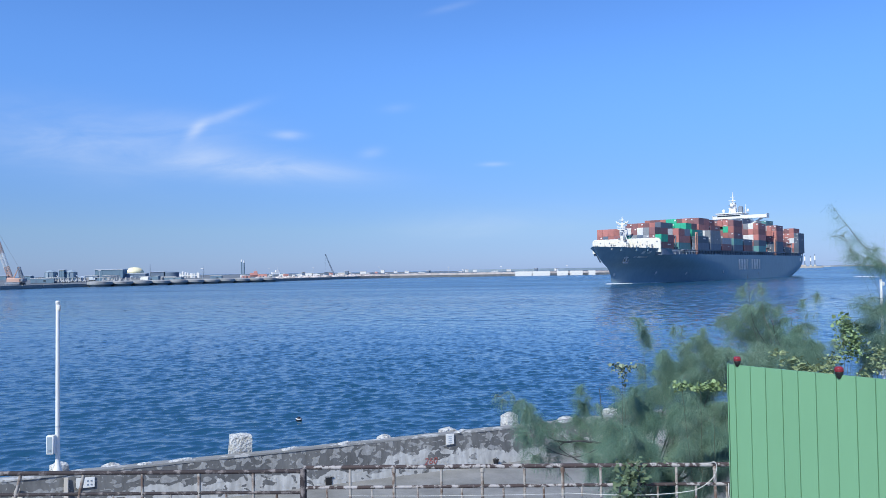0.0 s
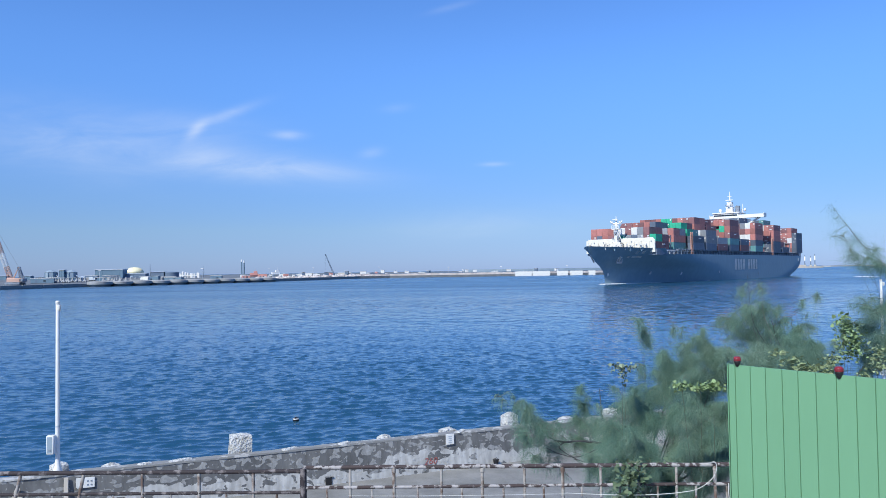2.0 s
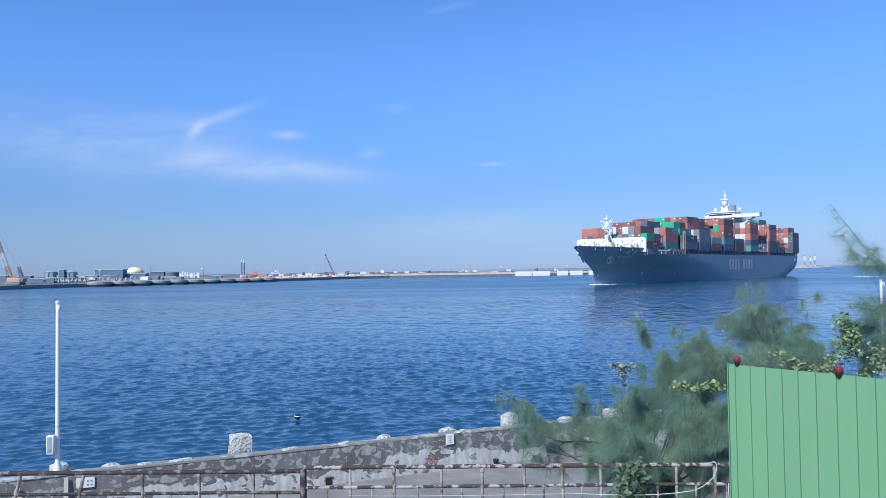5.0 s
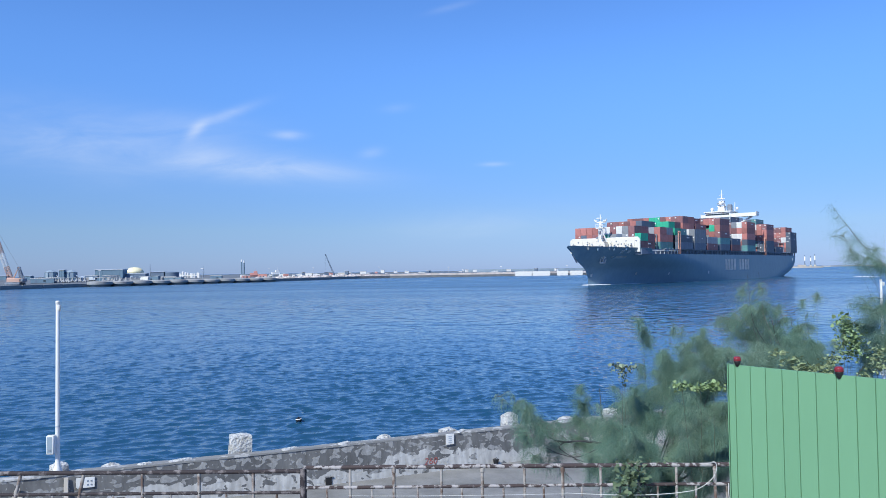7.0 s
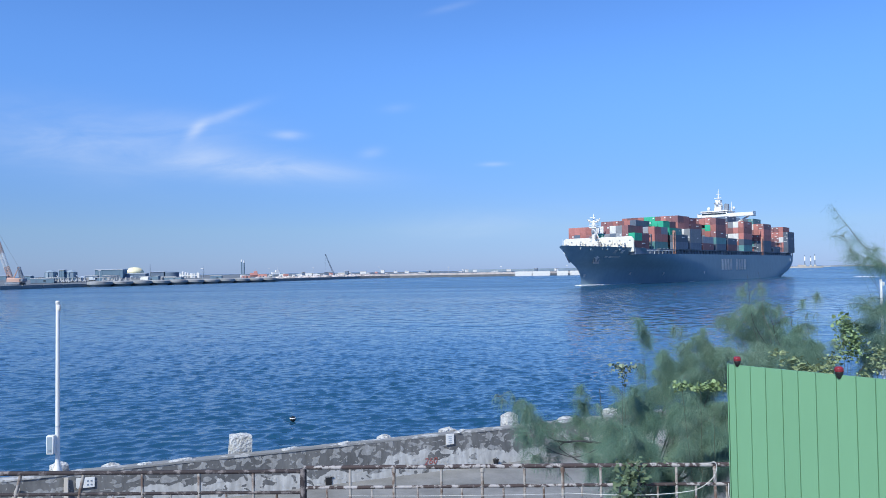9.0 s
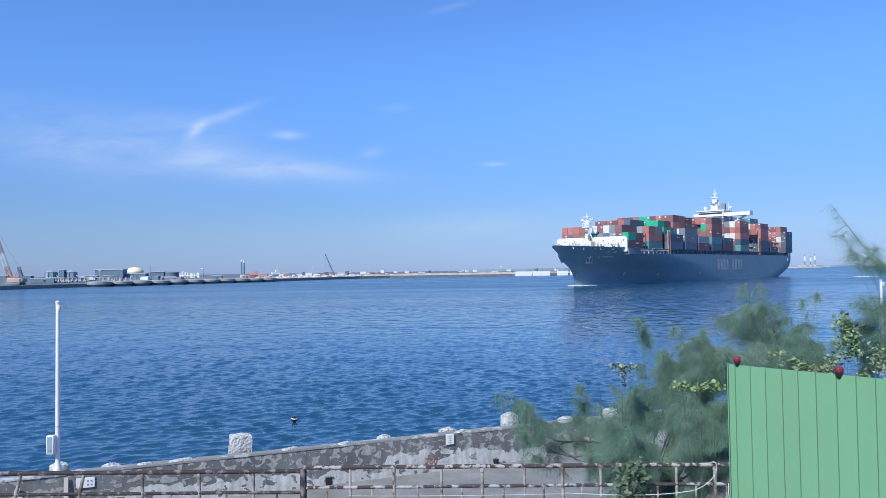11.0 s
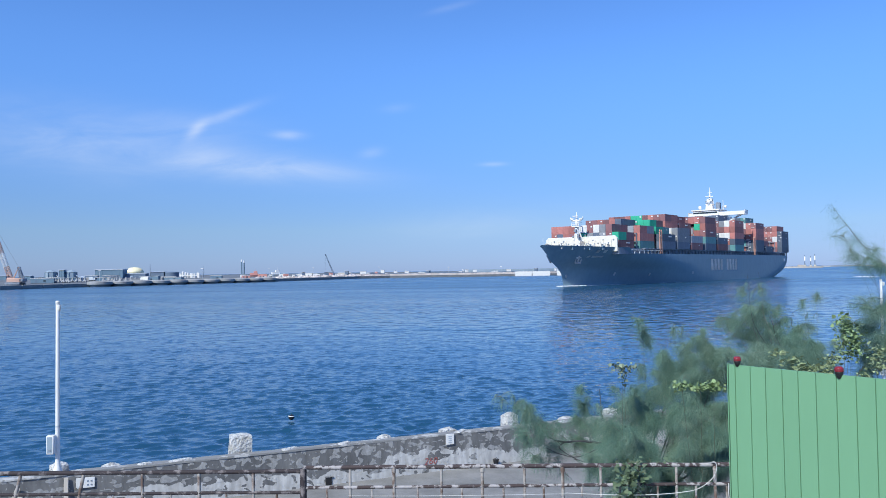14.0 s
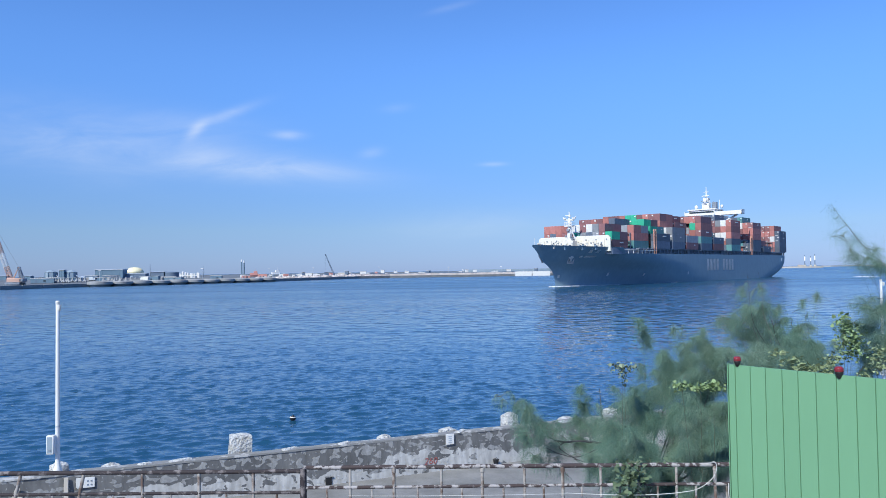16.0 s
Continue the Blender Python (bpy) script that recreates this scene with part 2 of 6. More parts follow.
M_WATER = water_material()
M_WALL = wall_material()
M_COPING = material("worn_coping", (0.23, 0.23, 0.225), 0.9, second=(0.46, 0.455, 0.44), scale=2.6, fine=30, bump=0.4, contrast=(0.54, 0.6))
M_ROAD = material("pale_concrete_road", (0.255, 0.25, 0.24), 0.92, second=(0.17, 0.168, 0.16), scale=1.1, fine=25, bump=0.3)
M_TERRACE = material("terrace_concrete", (0.3, 0.29, 0.28), 0.9, scale=0.8, fine=25, bump=0.3)
M_ROCK = material("chalky_concrete_block", (0.66, 0.65, 0.62), 0.95, second=(0.27, 0.265, 0.26), scale=4.5, fine=17, amount=0.6, bump=1.0, depth=0.1, contrast=(0.5, 0.68))
M_RUST = material("peeling_rusty_pipe", (0.056, 0.04, 0.039), 0.8, second=(0.36, 0.335, 0.325), scale=17, fine=70, amount=0.7, bump=0.6, depth=0.004, contrast=(0.505, 0.57))
M_RUSTDARK = material("dark_rusty_pipe", (0.034, 0.026, 0.028), 0.8, second=(0.2, 0.175, 0.17), scale=15, fine=70, amount=0.6, bump=0.6, depth=0.004, contrast=(0.52, 0.62))
M_WHITEPIPE = material("chipped_white_pipe", (0.36, 0.33, 0.3), 0.7, second=(0.13, 0.085, 0.065), scale=11, fine=60, amount=0.5, bump=0.4, depth=0.003, contrast=(0.46, 0.6))
M_PANEL = material("green_sheet_steel", (0.14, 0.31, 0.168), 0.55, second=(0.152, 0.327, 0.18), scale=1.5, fine=9, amount=0.1, bump=0.03, depth=0.001, stretch=(1, 1, 0.25), spread=0.02)
M_GROOVE = material("green_sheet_seam", (0.1, 0.26, 0.16), 0.7, fine=50, amount=0.2)
M_WHITE = material("white_painted_steel", (0.78, 0.78, 0.77), 0.45, second=(0.7, 0.69, 0.66), scale=2, amount=0.1, bump=0.03)
M_WHITEDIRTY = material("dirty_white_paint", (0.72, 0.71, 0.68), 0.6, second=(0.62, 0.6, 0.55), scale=1.2, fine=12, amount=0.2, bump=0.05, contrast=(0.45, 0.75))
M_CREAMWHITE = material("cream_white_ship_paint", (0.72, 0.69, 0.6), 0.6, second=(0.66, 0.6, 0.5), scale=0.7, fine=6, amount=0.3, bump=0.05, contrast=(0.5, 0.8))
M_ANCHOR = material("faded_rust_anchor", (0.6, 0.56, 0.55), 0.8, second=(0.46, 0.4, 0.39), scale=1.5, fine=8, amount=0.5)
M_CABLE = material("white_cable_sheath", (0.56, 0.56, 0.53), 0.5, amount=0.15, bump=0.05)
M_BLACK = material("black_plastic", (0.02, 0.02, 0.022), 0.45, amount=0.3, bump=0.05)
M_REDLENS = material("red_lens", (0.4, 0.04, 0.05), 0.14, second=(0.28, 0.03, 0.04), amount=0.1, bump=0)
M_REDLENS.node_tree.nodes["Principled BSDF"].inputs["Transmission Weight"].default_value = 0.45
M_REDPAINT = material("red_brush_paint", (0.42, 0.13, 0.11), 0.8, amount=0.3)
M_NEEDLE = material("ironwood_needles", (0.105, 0.205, 0.155), 0.85, second=(0.155, 0.255, 0.195), scale=2.5, fine=25, amount=0.3, bump=0, island=0.2, spec=0.15)
M_NEEDLEDRY = material("pale_ironwood_needles", (0.17, 0.27, 0.195), 0.8, second=(0.24, 0.32, 0.23), scale=2.5, fine=25, amount=0.3, bump=0, island=0.2, spec=0.15)
M_BARK = material("grey_brown_bark", (0.09, 0.088, 0.08), 0.9, second=(0.17, 0.165, 0.145), scale=14, fine=60, bump=0.7, stretch=(1, 1, 0.3))
M_BOUGH = material("dark_bough_bark", (0.036, 0.04, 0.042), 0.9, second=(0.085, 0.092, 0.09), scale=14, fine=60, bump=0.6)
M_TWIG = material("pale_twig_bark", (0.15, 0.165, 0.13), 0.9, second=(0.11, 0.115, 0.09), scale=20, fine=80, bump=0.3)
M_LEAF = material("vine_leaf", (0.14, 0.24, 0.1), 0.65, second=(0.26, 0.31, 0.14), scale=3, fine=40, amount=0.3, bump=0.1, spread=0.3)
# darker copy of the leaf green, with shade put into the colour
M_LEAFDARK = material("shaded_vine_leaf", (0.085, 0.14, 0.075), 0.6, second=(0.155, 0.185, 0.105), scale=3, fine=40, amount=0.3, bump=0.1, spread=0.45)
M_LEAFDRY = material("dry_vine_leaf", (0.17, 0.22, 0.14), 0.7, second=(0.25, 0.27, 0.18), scale=3, fine=40, amount=0.3, bump=0.1, spread=0.3)
M_LEAFGOLD = material("yellowing_vine_leaf", (0.2, 0.27, 0.13), 0.7, second=(0.3, 0.34, 0.19), scale=3, fine=40, amount=0.3, bump=0.1, spread=0.25)
M_STEM = material("vine_stem", (0.1, 0.11, 0.07), 0.7, amount=0.3)
# hull navy, lightened in the base colour to stand for haze
M_HULL = material("haze_lightened_navy_hull", (0.185, 0.275, 0.335), 0.5, second=(0.205, 0.295, 0.355), scale=0.06, fine=0.7, amount=0.35, bump=0.02, depth=0.05, stretch=(1, 1, 0.5), spec=0.3)
M_DECK = material("ship_deck_brown", (0.16, 0.08, 0.06), 0.8, scale=0.3, fine=3, amount=0.4)
# dark steel raised to grey-blue: haze over the ship put into its colour
M_SHIPDARK = material("haze_lightened_ship_steel", (0.23, 0.265, 0.32), 0.7, scale=0.5, fine=4, amount=0.4)
M_ORANGE = material("faded_orange_steel_paint", (0.62, 0.32, 0.24), 0.6, scale=0.4, fine=4, amount=0.3)
M_GLASSDARK = material("dark_window_band", (0.03, 0.045, 0.06), 0.15, amount=0.1, bump=0)
M_FOAM = material("white_foam", (0.8, 0.83, 0.85), 0.9, scale=0.8, fine=5, amount=0.3, bump=0.6, depth=0.2)
M_LETTER = material("pale_hull_lettering", (0.9, 0.9, 0.9), 0.5, scale=0.5, fine=3, amount=0.3)
# container colours paled, maroon blued, with distance haze put into the paint
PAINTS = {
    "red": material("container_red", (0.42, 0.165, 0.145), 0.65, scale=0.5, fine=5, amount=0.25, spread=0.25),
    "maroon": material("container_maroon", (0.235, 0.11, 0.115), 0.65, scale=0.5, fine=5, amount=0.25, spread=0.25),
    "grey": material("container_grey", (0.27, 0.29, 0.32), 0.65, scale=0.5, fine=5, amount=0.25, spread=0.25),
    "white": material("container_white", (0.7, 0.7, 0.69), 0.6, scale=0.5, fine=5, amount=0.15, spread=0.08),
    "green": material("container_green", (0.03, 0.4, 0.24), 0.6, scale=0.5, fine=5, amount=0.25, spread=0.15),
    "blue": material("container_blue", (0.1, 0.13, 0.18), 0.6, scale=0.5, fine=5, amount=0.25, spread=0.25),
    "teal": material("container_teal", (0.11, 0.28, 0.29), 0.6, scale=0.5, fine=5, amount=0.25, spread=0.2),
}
M_QUAY = material("quay_concrete", (0.28, 0.285, 0.285), 0.95, second=(0.18, 0.19, 0.2), scale=0.05, fine=0.6, amount=0.5)
# quay concrete darkened to stand for the shade of an undercut
M_QUAYDARK = material("undercut_shade_concrete", (0.13, 0.14, 0.15), 0.9, second=(0.22, 0.22, 0.22), scale=0.07, fine=0.6, amount=0.5, contrast=(0.5, 0.7))
M_TAN = material("tan_breakwater_wall", (0.58, 0.53, 0.46), 0.95, second=(0.46, 0.42, 0.37), scale=0.08, fine=0.8, amount=0.4)
M_SOIL = material("yard_ground", (0.1, 0.115, 0.135), 0.95, second=(0.17, 0.18, 0.19), scale=0.02, fine=0.3, amount=0.5)
# blue cast of M_BLUEGREY and M_DARKBLD is harbour haze put into the colour
M_BLUEGREY = material("haze_blue_cladding", (0.105, 0.178, 0.24), 0.7, second=(0.13, 0.205, 0.27), scale=0.05, fine=0.6, amount=0.25, stretch=(1, 1, 0.2))
M_PALETANK = material("pale_tank_paint", (0.5, 0.55, 0.6), 0.6, second=(0.36, 0.4, 0.44), scale=0.08, fine=0.7, amount=0.15)
M_CREAM = material("cream_tank_paint", (0.82, 0.75, 0.5), 0.6, second=(0.75, 0.67, 0.42), scale=0.05, fine=0.5, amount=0.15)
M_DARKBLD = material("dark_haze_blue_cladding", (0.13, 0.18, 0.25), 0.8, second=(0.1, 0.14, 0.2), scale=0.05, fine=0.6, amount=0.3)
M_CAISSON = material("grey_caisson_concrete", (0.36, 0.365, 0.37), 0.95, second=(0.26, 0.265, 0.27), scale=0.2, fine=1.5, amount=0.4)
M_SILO = material("pale_blue_silo_and_haze", (0.28, 0.35, 0.41), 0.6, second=(0.22, 0.29, 0.35), scale=0.1, fine=0.8, amount=0.15)
M_RUBBLE = material("pinkish_rubble", (0.74, 0.66, 0.62), 0.95, second=(0.5, 0.44, 0.41), scale=0.3, fine=2, amount=0.4, island=0.4)
M_CRANE = material("pale_orange_steel", (0.6, 0.38, 0.3), 0.6, scale=0.1, fine=1, amount=0.3)
M_FARRED = material("red_orange_ship_paint", (0.66, 0.3, 0.25), 0.6, scale=0.1, fine=1, amount=0.3)


# ---------------------------------------------------------------- building helpers
def link(name, bm, mat):
    me = bpy.data.meshes.new(name)
    bm.to_mesh(me)
    bm.free()
    me.materials.append(mat)
    me.set_sharp_from_angle(angle=0.65)
    return new(name, me)


def part(name, bm, mat, parent, label=""):
    ob = link(name, bm, mat)
    ob.parent = parent
    if label:
        tagged(ob, label)
    return ob


def share(name, me, parent, m, label=""):
    ob = new(name, me)
    ob.parent = parent
    ob.matrix_basis = m
    if label:
        tagged(ob, label)
    return ob


def mesh_of(name, bm, mat):
    me = bpy.data.meshes.new(name)
    bm.to_mesh(me)
    bm.free()
    me.materials.append(mat)
    me.set_sharp_from_angle(angle=0.65)
    return me


def empty(name, m=None):
    ob = new(name)
    ob.empty_display_size = 0.2
    if m is not None:
        ob.matrix_basis = m
    return ob


def box(bm, x0, x1, y0, y1, z0, z1, bevel=0.0, m=None):
    vs = [bm.verts.new((x, y, z)) for x in (x0, x1) for y in (y0, y1) for z in (z0, z1)]
    fs = [bm.faces.new([vs[i] for i in f]) for f in
          ((0, 1, 3, 2), (4, 6, 7, 5), (0, 4, 5, 1), (2, 3, 7, 6), (0, 2, 6, 4), (1, 5, 7, 3))]
    if bevel:
        es = {e for f in fs for e in f.edges}
        got = bmesh.ops.bevel(bm, geom=list(es), offset=bevel, segments=1, affect="EDGES")
        vs = list({v for f in got["faces"] for v in f.verts} | {v for v in vs if v.is_valid})
    if m is not None:
        bmesh.ops.transform(bm, matrix=m, verts=[v for v in vs if v.is_valid])
    return bm


def cube(x0, x1, y0, y1, z0, z1, bevel=0.0):
    return box(bmesh.new(), x0, x1, y0, y1, z0, z1, bevel)


def tube(bm, pts, radii, sides=8, cap=True):
    """A round pipe along the points, with a radius at each."""
    pts = [Vector(p) for p in pts]
    if isinstance(radii, (int, float)):
        radii = [radii] * len(pts)
    rings = []
    for i, p in enumerate(pts):
        d = (pts[min(i + 1, len(pts) - 1)] - pts[max(i - 1, 0)]).normalized()
        a = d.cross(Vector((0, 0, 1)) if abs(d.z) < 0.9 else Vector((1, 0, 0))).normalized()
        b = d.cross(a)
        rings.append([bm.verts.new(p + (a * math.cos(k * math.tau / sides) + b * math.sin(k * math.tau / sides)) * radii[i])
                      for k in range(sides)])
    for r, q in zip(rings, rings[1:]):
        for k in range(sides):
            f = bm.faces.new((r[k], r[(k + 1) % sides], q[(k + 1) % sides], q[k]))
            f.smooth = True
    if cap:
        bm.faces.new(rings[0][::-1])
        bm.faces.new(rings[-1])
    return bm


def lathe(bm, profile, sides=16, centre=(0, 0, 0)):
    """A turned shape from (radius, height) pairs."""
    c = Vector(centre)
    rings = [[bm.verts.new(c + Vector((r * math.cos(k * math.tau / sides), r * math.sin(k * math.tau / sides), z)))
              for k in range(sides)] for r, z in profile]
    for r, q in zip(rings, rings[1:]):
        for k in range(sides):
            f = bm.faces.new((r[k], r[(k + 1) % sides], q[(k + 1) % sides], q[k]))
            f.smooth = True
    bm.faces.new(rings[0][::-1])
    bm.faces.new(rings[-1])
    return bm


def prism(bm, outline, z0, z1):
    """Upright slab over a counter-clockwise outline."""
    lo = [bm.verts.new((x, y, z0)) for x, y in outline]
    hi = [bm.verts.new((x, y, z1)) for x, y in outline]
    bm.faces.new(hi)
    bm.faces.new(lo[::-1])
    for k in range(len(lo)):
        j = (k + 1) % len(lo)
        bm.faces.new((lo[k], lo[j], hi[j], hi[k]))
    return bm


def smooth_path(pts, n=6):
    """Points of a smooth curve through pts."""
    pts = [Vector(p) for p in pts]
    out = []
    for i in range(len(pts) - 1):
        p0, p1, p2, p3 = pts[max(i - 1, 0)], pts[i], pts[i + 1], pts[min(i + 2, len(pts) - 1)]
        for k in range(n):
            t = k / n
            out.append(0.5 * ((2 * p1) + (p2 - p0) * t + (2 * p0 - 5 * p1 + 4 * p2 - p3) * t * t + (3 * p1 - p0 - 3 * p2 + p3) * t ** 3))
    return out + [pts[-1]]


# ---------------------------------------------------------------- water
def wave_tile(size, n, shortest, longest, rms, seed, heading, narrow):
    """One repeating square of wind waves: height and sideways pull, between two wavelengths."""
    rng = np.random.default_rng(seed)
    k = np.fft.fftfreq(n, size / n) * math.tau
    kx, ky = np.meshgrid(k, k)
    kk = np.hypot(kx, ky) + 1e-9
    wave = math.tau / kk
    along = np.clip((kx * math.cos(heading) + ky * math.sin(heading)) / kk, 0, 1) ** narrow
    power = np.where((wave > shortest) & (wave < longest), kk ** -1.4 * along, 0)
    h = power * (rng.normal(size=(n, n)) + 1j * rng.normal(size=(n, n)))
    z = np.fft.ifft2(h)
    gain = rms / z.real.std()
    return [np.fft.ifft2(a).real * gain for a in (h, 1j * kx / kk * h, 1j * ky / kk * h)]


def tile_at(tile, size, X, Y):
    """The tile's value at world places, blended between its points."""
    n = tile.shape[0]
    u, v = (X / size * n) % n, (Y / size * n) % n
    i, j = np.floor(u).astype(int), np.floor(v).astype(int)
    fu, fv = u - i, v - j
    i, j, i1, j1 = i % n, j % n, (i + 1) % n, (j + 1) % n
    return (tile[j, i] * (1 - fu) + tile[j, i1] * fu) * (1 - fv) + (tile[j1, i] * (1 - fu) + tile[j1, i1] * fu) * fv


def spaced(start, end, first, growth, curl):
    """Steps that begin at `first` and widen with the distance gone."""
    out = [start]
    while out[-1] < end:
        out.append(out[-1] + first + growth * (out[-1] - start) + curl * (out[-1] - start) ** 2)
    return out


def make_water():
    half = spaced(0, 4900, 0.145, 0.0022, 3e-5)
    xs = np.array([-x for x in half[:0:-1]] + half)
    ys = np.array([-430.0, -200, -80, -30, -5, 6, 11, 13.5] + spaced(15, 4900, 0.1, 0.0021, 2.5e-5))
    X, Y = np.meshgrid(xs, ys)
    step = np.maximum(np.gradient(xs)[None, :], np.gradient(ys)[:, None])
    Z, PX, PY = np.zeros_like(X), np.zeros_like(X), np.zeros_like(X)
    for size, n, lo, hi, rms, seed, heading, narrow, chop in WAVES:
        h, dx, dy = wave_tile(size, n, lo, hi, rms, seed, radians(heading), narrow)
        fade = np.clip(1.7 - step * 1.7 / lo, 0, 1)
        gust = 0.84 + 0.32 * np.clip(0.5 + 0.5 * np.sin(X / 37 + seed) * np.sin(Y / 29 + X / 90) + 0.3 * np.sin(X / 13 + Y / 17), 0, 1)
        Z += tile_at(h, size, X, Y) * fade * gust
        PX += tile_at(dx, size, X, Y) * fade * gust * chop
        PY += tile_at(dy, size, X, Y) * fade * gust * chop
    nx, ny = len(xs), len(ys)
    verts = np.stack([X + PX, Y + PY, Z], -1).reshape(-1, 3)
    i = np.arange(nx * ny).reshape(ny, nx)
    faces = np.stack([i[:-1, :-1], i[:-1, 1:], i[1:, 1:], i[1:, :-1]], -1).reshape(-1, 4)
    me = bpy.data.meshes.new("water")
    me.vertices.add(len(verts))
    me.vertices.foreach_set("co", verts.ravel())
    me.loops.add(faces.size)
    me.loops.foreach_set("vertex_index", faces.ravel())
    me.polygons.add(len(faces))
    me.polygons.foreach_set("loop_start", np.arange(len(faces)) * 4)
    me.polygons.foreach_set("use_smooth", np.ones(len(faces), bool))
    me.update(calc_edges=True)
    me.materials.append(M_WATER)
    return tagged(new("water", me), "deep blue rippled harbour water", "water", kind="structure")


# size and grid of the tile, shortest and longest wave, root-mean-square height, seed, heading, narrowness, pull
WAVES = ((41, 768, 0.26, 0.48, 0.0095, 5, 264, 1.0, 1.45), (53, 768, 0.45, 0.74, 0.0148, 9, 284, 1.3, 1.45), (71, 640, 0.72, 1.2, 0.0115, 8, 272, 1.2, 1.35), (137, 512, 1.2, 3.0, 0.0056, 6, 280, 0.8, 1.1), (311, 512, 3.0, 26.0, 0.014, 7, 252, 2, 0.9))
water = make_water()

# ---------------------------------------------------------------- near shore
ROAD_Z, WALL_H = 0.87, 0.98
WALL_M = pose(-10, 16.15, ROAD_Z, 0, 0, math.degrees(math.atan(0.403)))   # local x runs along the wall


def wall_point(s, off=0.0, z=0.0):
    return WALL_M @ Vector((s, off, z))


def make_shore():
    far_l, far_r = wall_point(-400, 0.2), wall_point(400, 0.2)
    bm = prism(bmesh.new(), [(far_l.x, far_l.y), (-600, -900), (700, -900), (far_r.x, far_r.y)], -2.0, ROAD_Z)
    tagged(link("ground", bm, M_ROAD), "pale worn concrete quayside road behind the sea wall", "ground", kind="structure")
    bm = cube(-14, 14, -12, 5.0, 0.6, 3.9, 0.03)
    tagged(link("terrace", bm, M_TERRACE), "plain grey concrete terrace under the railing", "terrace", kind="structure")
    bm = bmesh.new()
    rng = random.Random(3)
    n = 150
    rows = []
    for i in range(n + 1):
        s = -20 + i * 80 / n
        w = [rng.uniform(-0.012, 0.012) for _ in range(4)]
        rows.append([bm.verts.new(p) for p in ((s, -0.01, -0.05), (s, w[0], WALL_H - 0.045), (s, 0.26 + w[1], WALL_H - 0.045), (s, 0.26, -2.5))])
    for a, b in zip(rows, rows[1:]):
        for k in range(4):
            bm.faces.new((a[k], a[(k + 1) % 4], b[(k + 1) % 4], b[k]))
    wall = link("sea_wall", bm, M_WALL)
    wall.matrix_basis = WALL_M
    tagged(wall, "long grey concrete sea wall with flaking whitewash patches", "wall", kind="structure")
    bm = bmesh.new()
    rows = []
    for i in range(n + 1):
        s = -20 + i * 80 / n
        j = [rng.uniform(-0.02, 0.012) for _ in range(4)]
        rows.append([bm.verts.new(p) for p in ((s, -0.012 + j[0] * 0.5, WALL_H - 0.045), (s, -0.008 + j[0] * 0.5, WALL_H + j[1] * 0.7),
                                               (s, 0.27 + j[2] * 0.5, WALL_H + j[3] * 0.7), (s, 0.27 + j[2] * 0.5, WALL_H - 0.045))])
    for a, b in zip(rows, rows[1:]):
        for k in range(4):
            bm.faces.new((a[k], a[(k + 1) % 4], b[(k + 1) % 4], b[k]))
    cop = link("coping", bm, M_COPING)
    cop.parent = wall
    tagged(cop, "worn pale coping along the wall's top")
    return wall


sea_wall = make_shore()


def block(name, s, off, z0, wide, deep, high, seed, label, taper=0.85, lean=0.0, soft=0.4):
    """A chipped concrete armour block, whose head shows over the wall."""
    bm = bmesh.new()
    bmesh.ops.create_cube(bm, size=1)
    bmesh.ops.subdivide_edges(bm, edges=bm.edges[:], cuts=5, use_grid_fill=True)
    for v in bm.verts:
        p = v.co.copy()
        r = max(abs(p.x), abs(p.y), abs(p.z))
        p = p.lerp(p.normalized() * r * 1.12, soft)
        k = 1 - (1 - taper) * (p.z + 0.5)
        q = Vector((p.x * wide * k, p.y * deep * k, (p.z + 0.5) * high))
        q += noise.noise_vector(q * 3.1 + Vector((seed, 0, 0))) * 0.05 * min(wide, high)
        q += noise.noise_vector(q * 9 + Vector((seed, 5, 0))) * 0.03 * min(wide, high)
        q.x += lean * q.z
        v.co = q
    ob = link(name, bm, M_ROCK)
    ob.matrix_basis = Matrix.Translation(wall_point(s, off, z0)) @ pose(0, 0, 0, 0, 0, 23 + seed * 3)
    return tagged(ob, label, "concrete block", "armour blocks behind the sea wall")


# ---------------------------------------------------------------- container ship
def ship_pose(t):
    """Origin at the stem on the waterline; the ship makes about 2.4 m/s and swings very slightly to port."""
    f = t / 16.0
    return pose(64.1 - 25.75 * f, 281.4 - 28.7 * f, 0, 0, 0, -90 - (39.9 + 0.45 * f))


def curve_at(table, x):
    return float(np.interp(x, [a for a, _ in table], [b for _, b in table]))


def hull_top(x):
    return curve_at([(-210, 11.5), (-20.3, 11.3), (-19, 13.4), (-5, 13.6), (14, 14.2)], x)


def hull_stem(z):
    return curve_at([(-3, 0), (0, 0), (2.5, 0.5), (4, 1.1), (5.5, 2.3), (6.5, 3.7), (7.4, 5.4), (8.4, 7.3), (9.8, 9.2), (14.2, 13.6), (15, 14.2)], z)


def hull_stern(z):
    return curve_at([(-3, -200), (0, -203), (1.5, -207), (3.0, -210.5), (5, -212.3), (14, -212.8)], z)


def hull_half(x, z):
    d, da = hull_stem(z) - x, x - hull_stern(z)
    lb = curve_at([(-3, 95), (0, 90), (6, 70), (11, 46), (14, 38)], z)
    la = curve_at([(-3, 40), (0, 28), (5, 16), (8, 10), (14, 8)], z)
    e = curve_at([(0, 1.5), (8, 1.7), (14, 1.85)], z)
    f = 1 - (1 - min(max(d / lb, 0), 1)) ** e
    w = curve_at([(-3, 0.4), (0, 0.62), (5, 0.86), (8, 0.93), (14, 0.95)], z)
    g = w + (1 - w) * (1 - (1 - min(max(da / la, 0), 1)) ** 2)
    return 16.1 * f * g


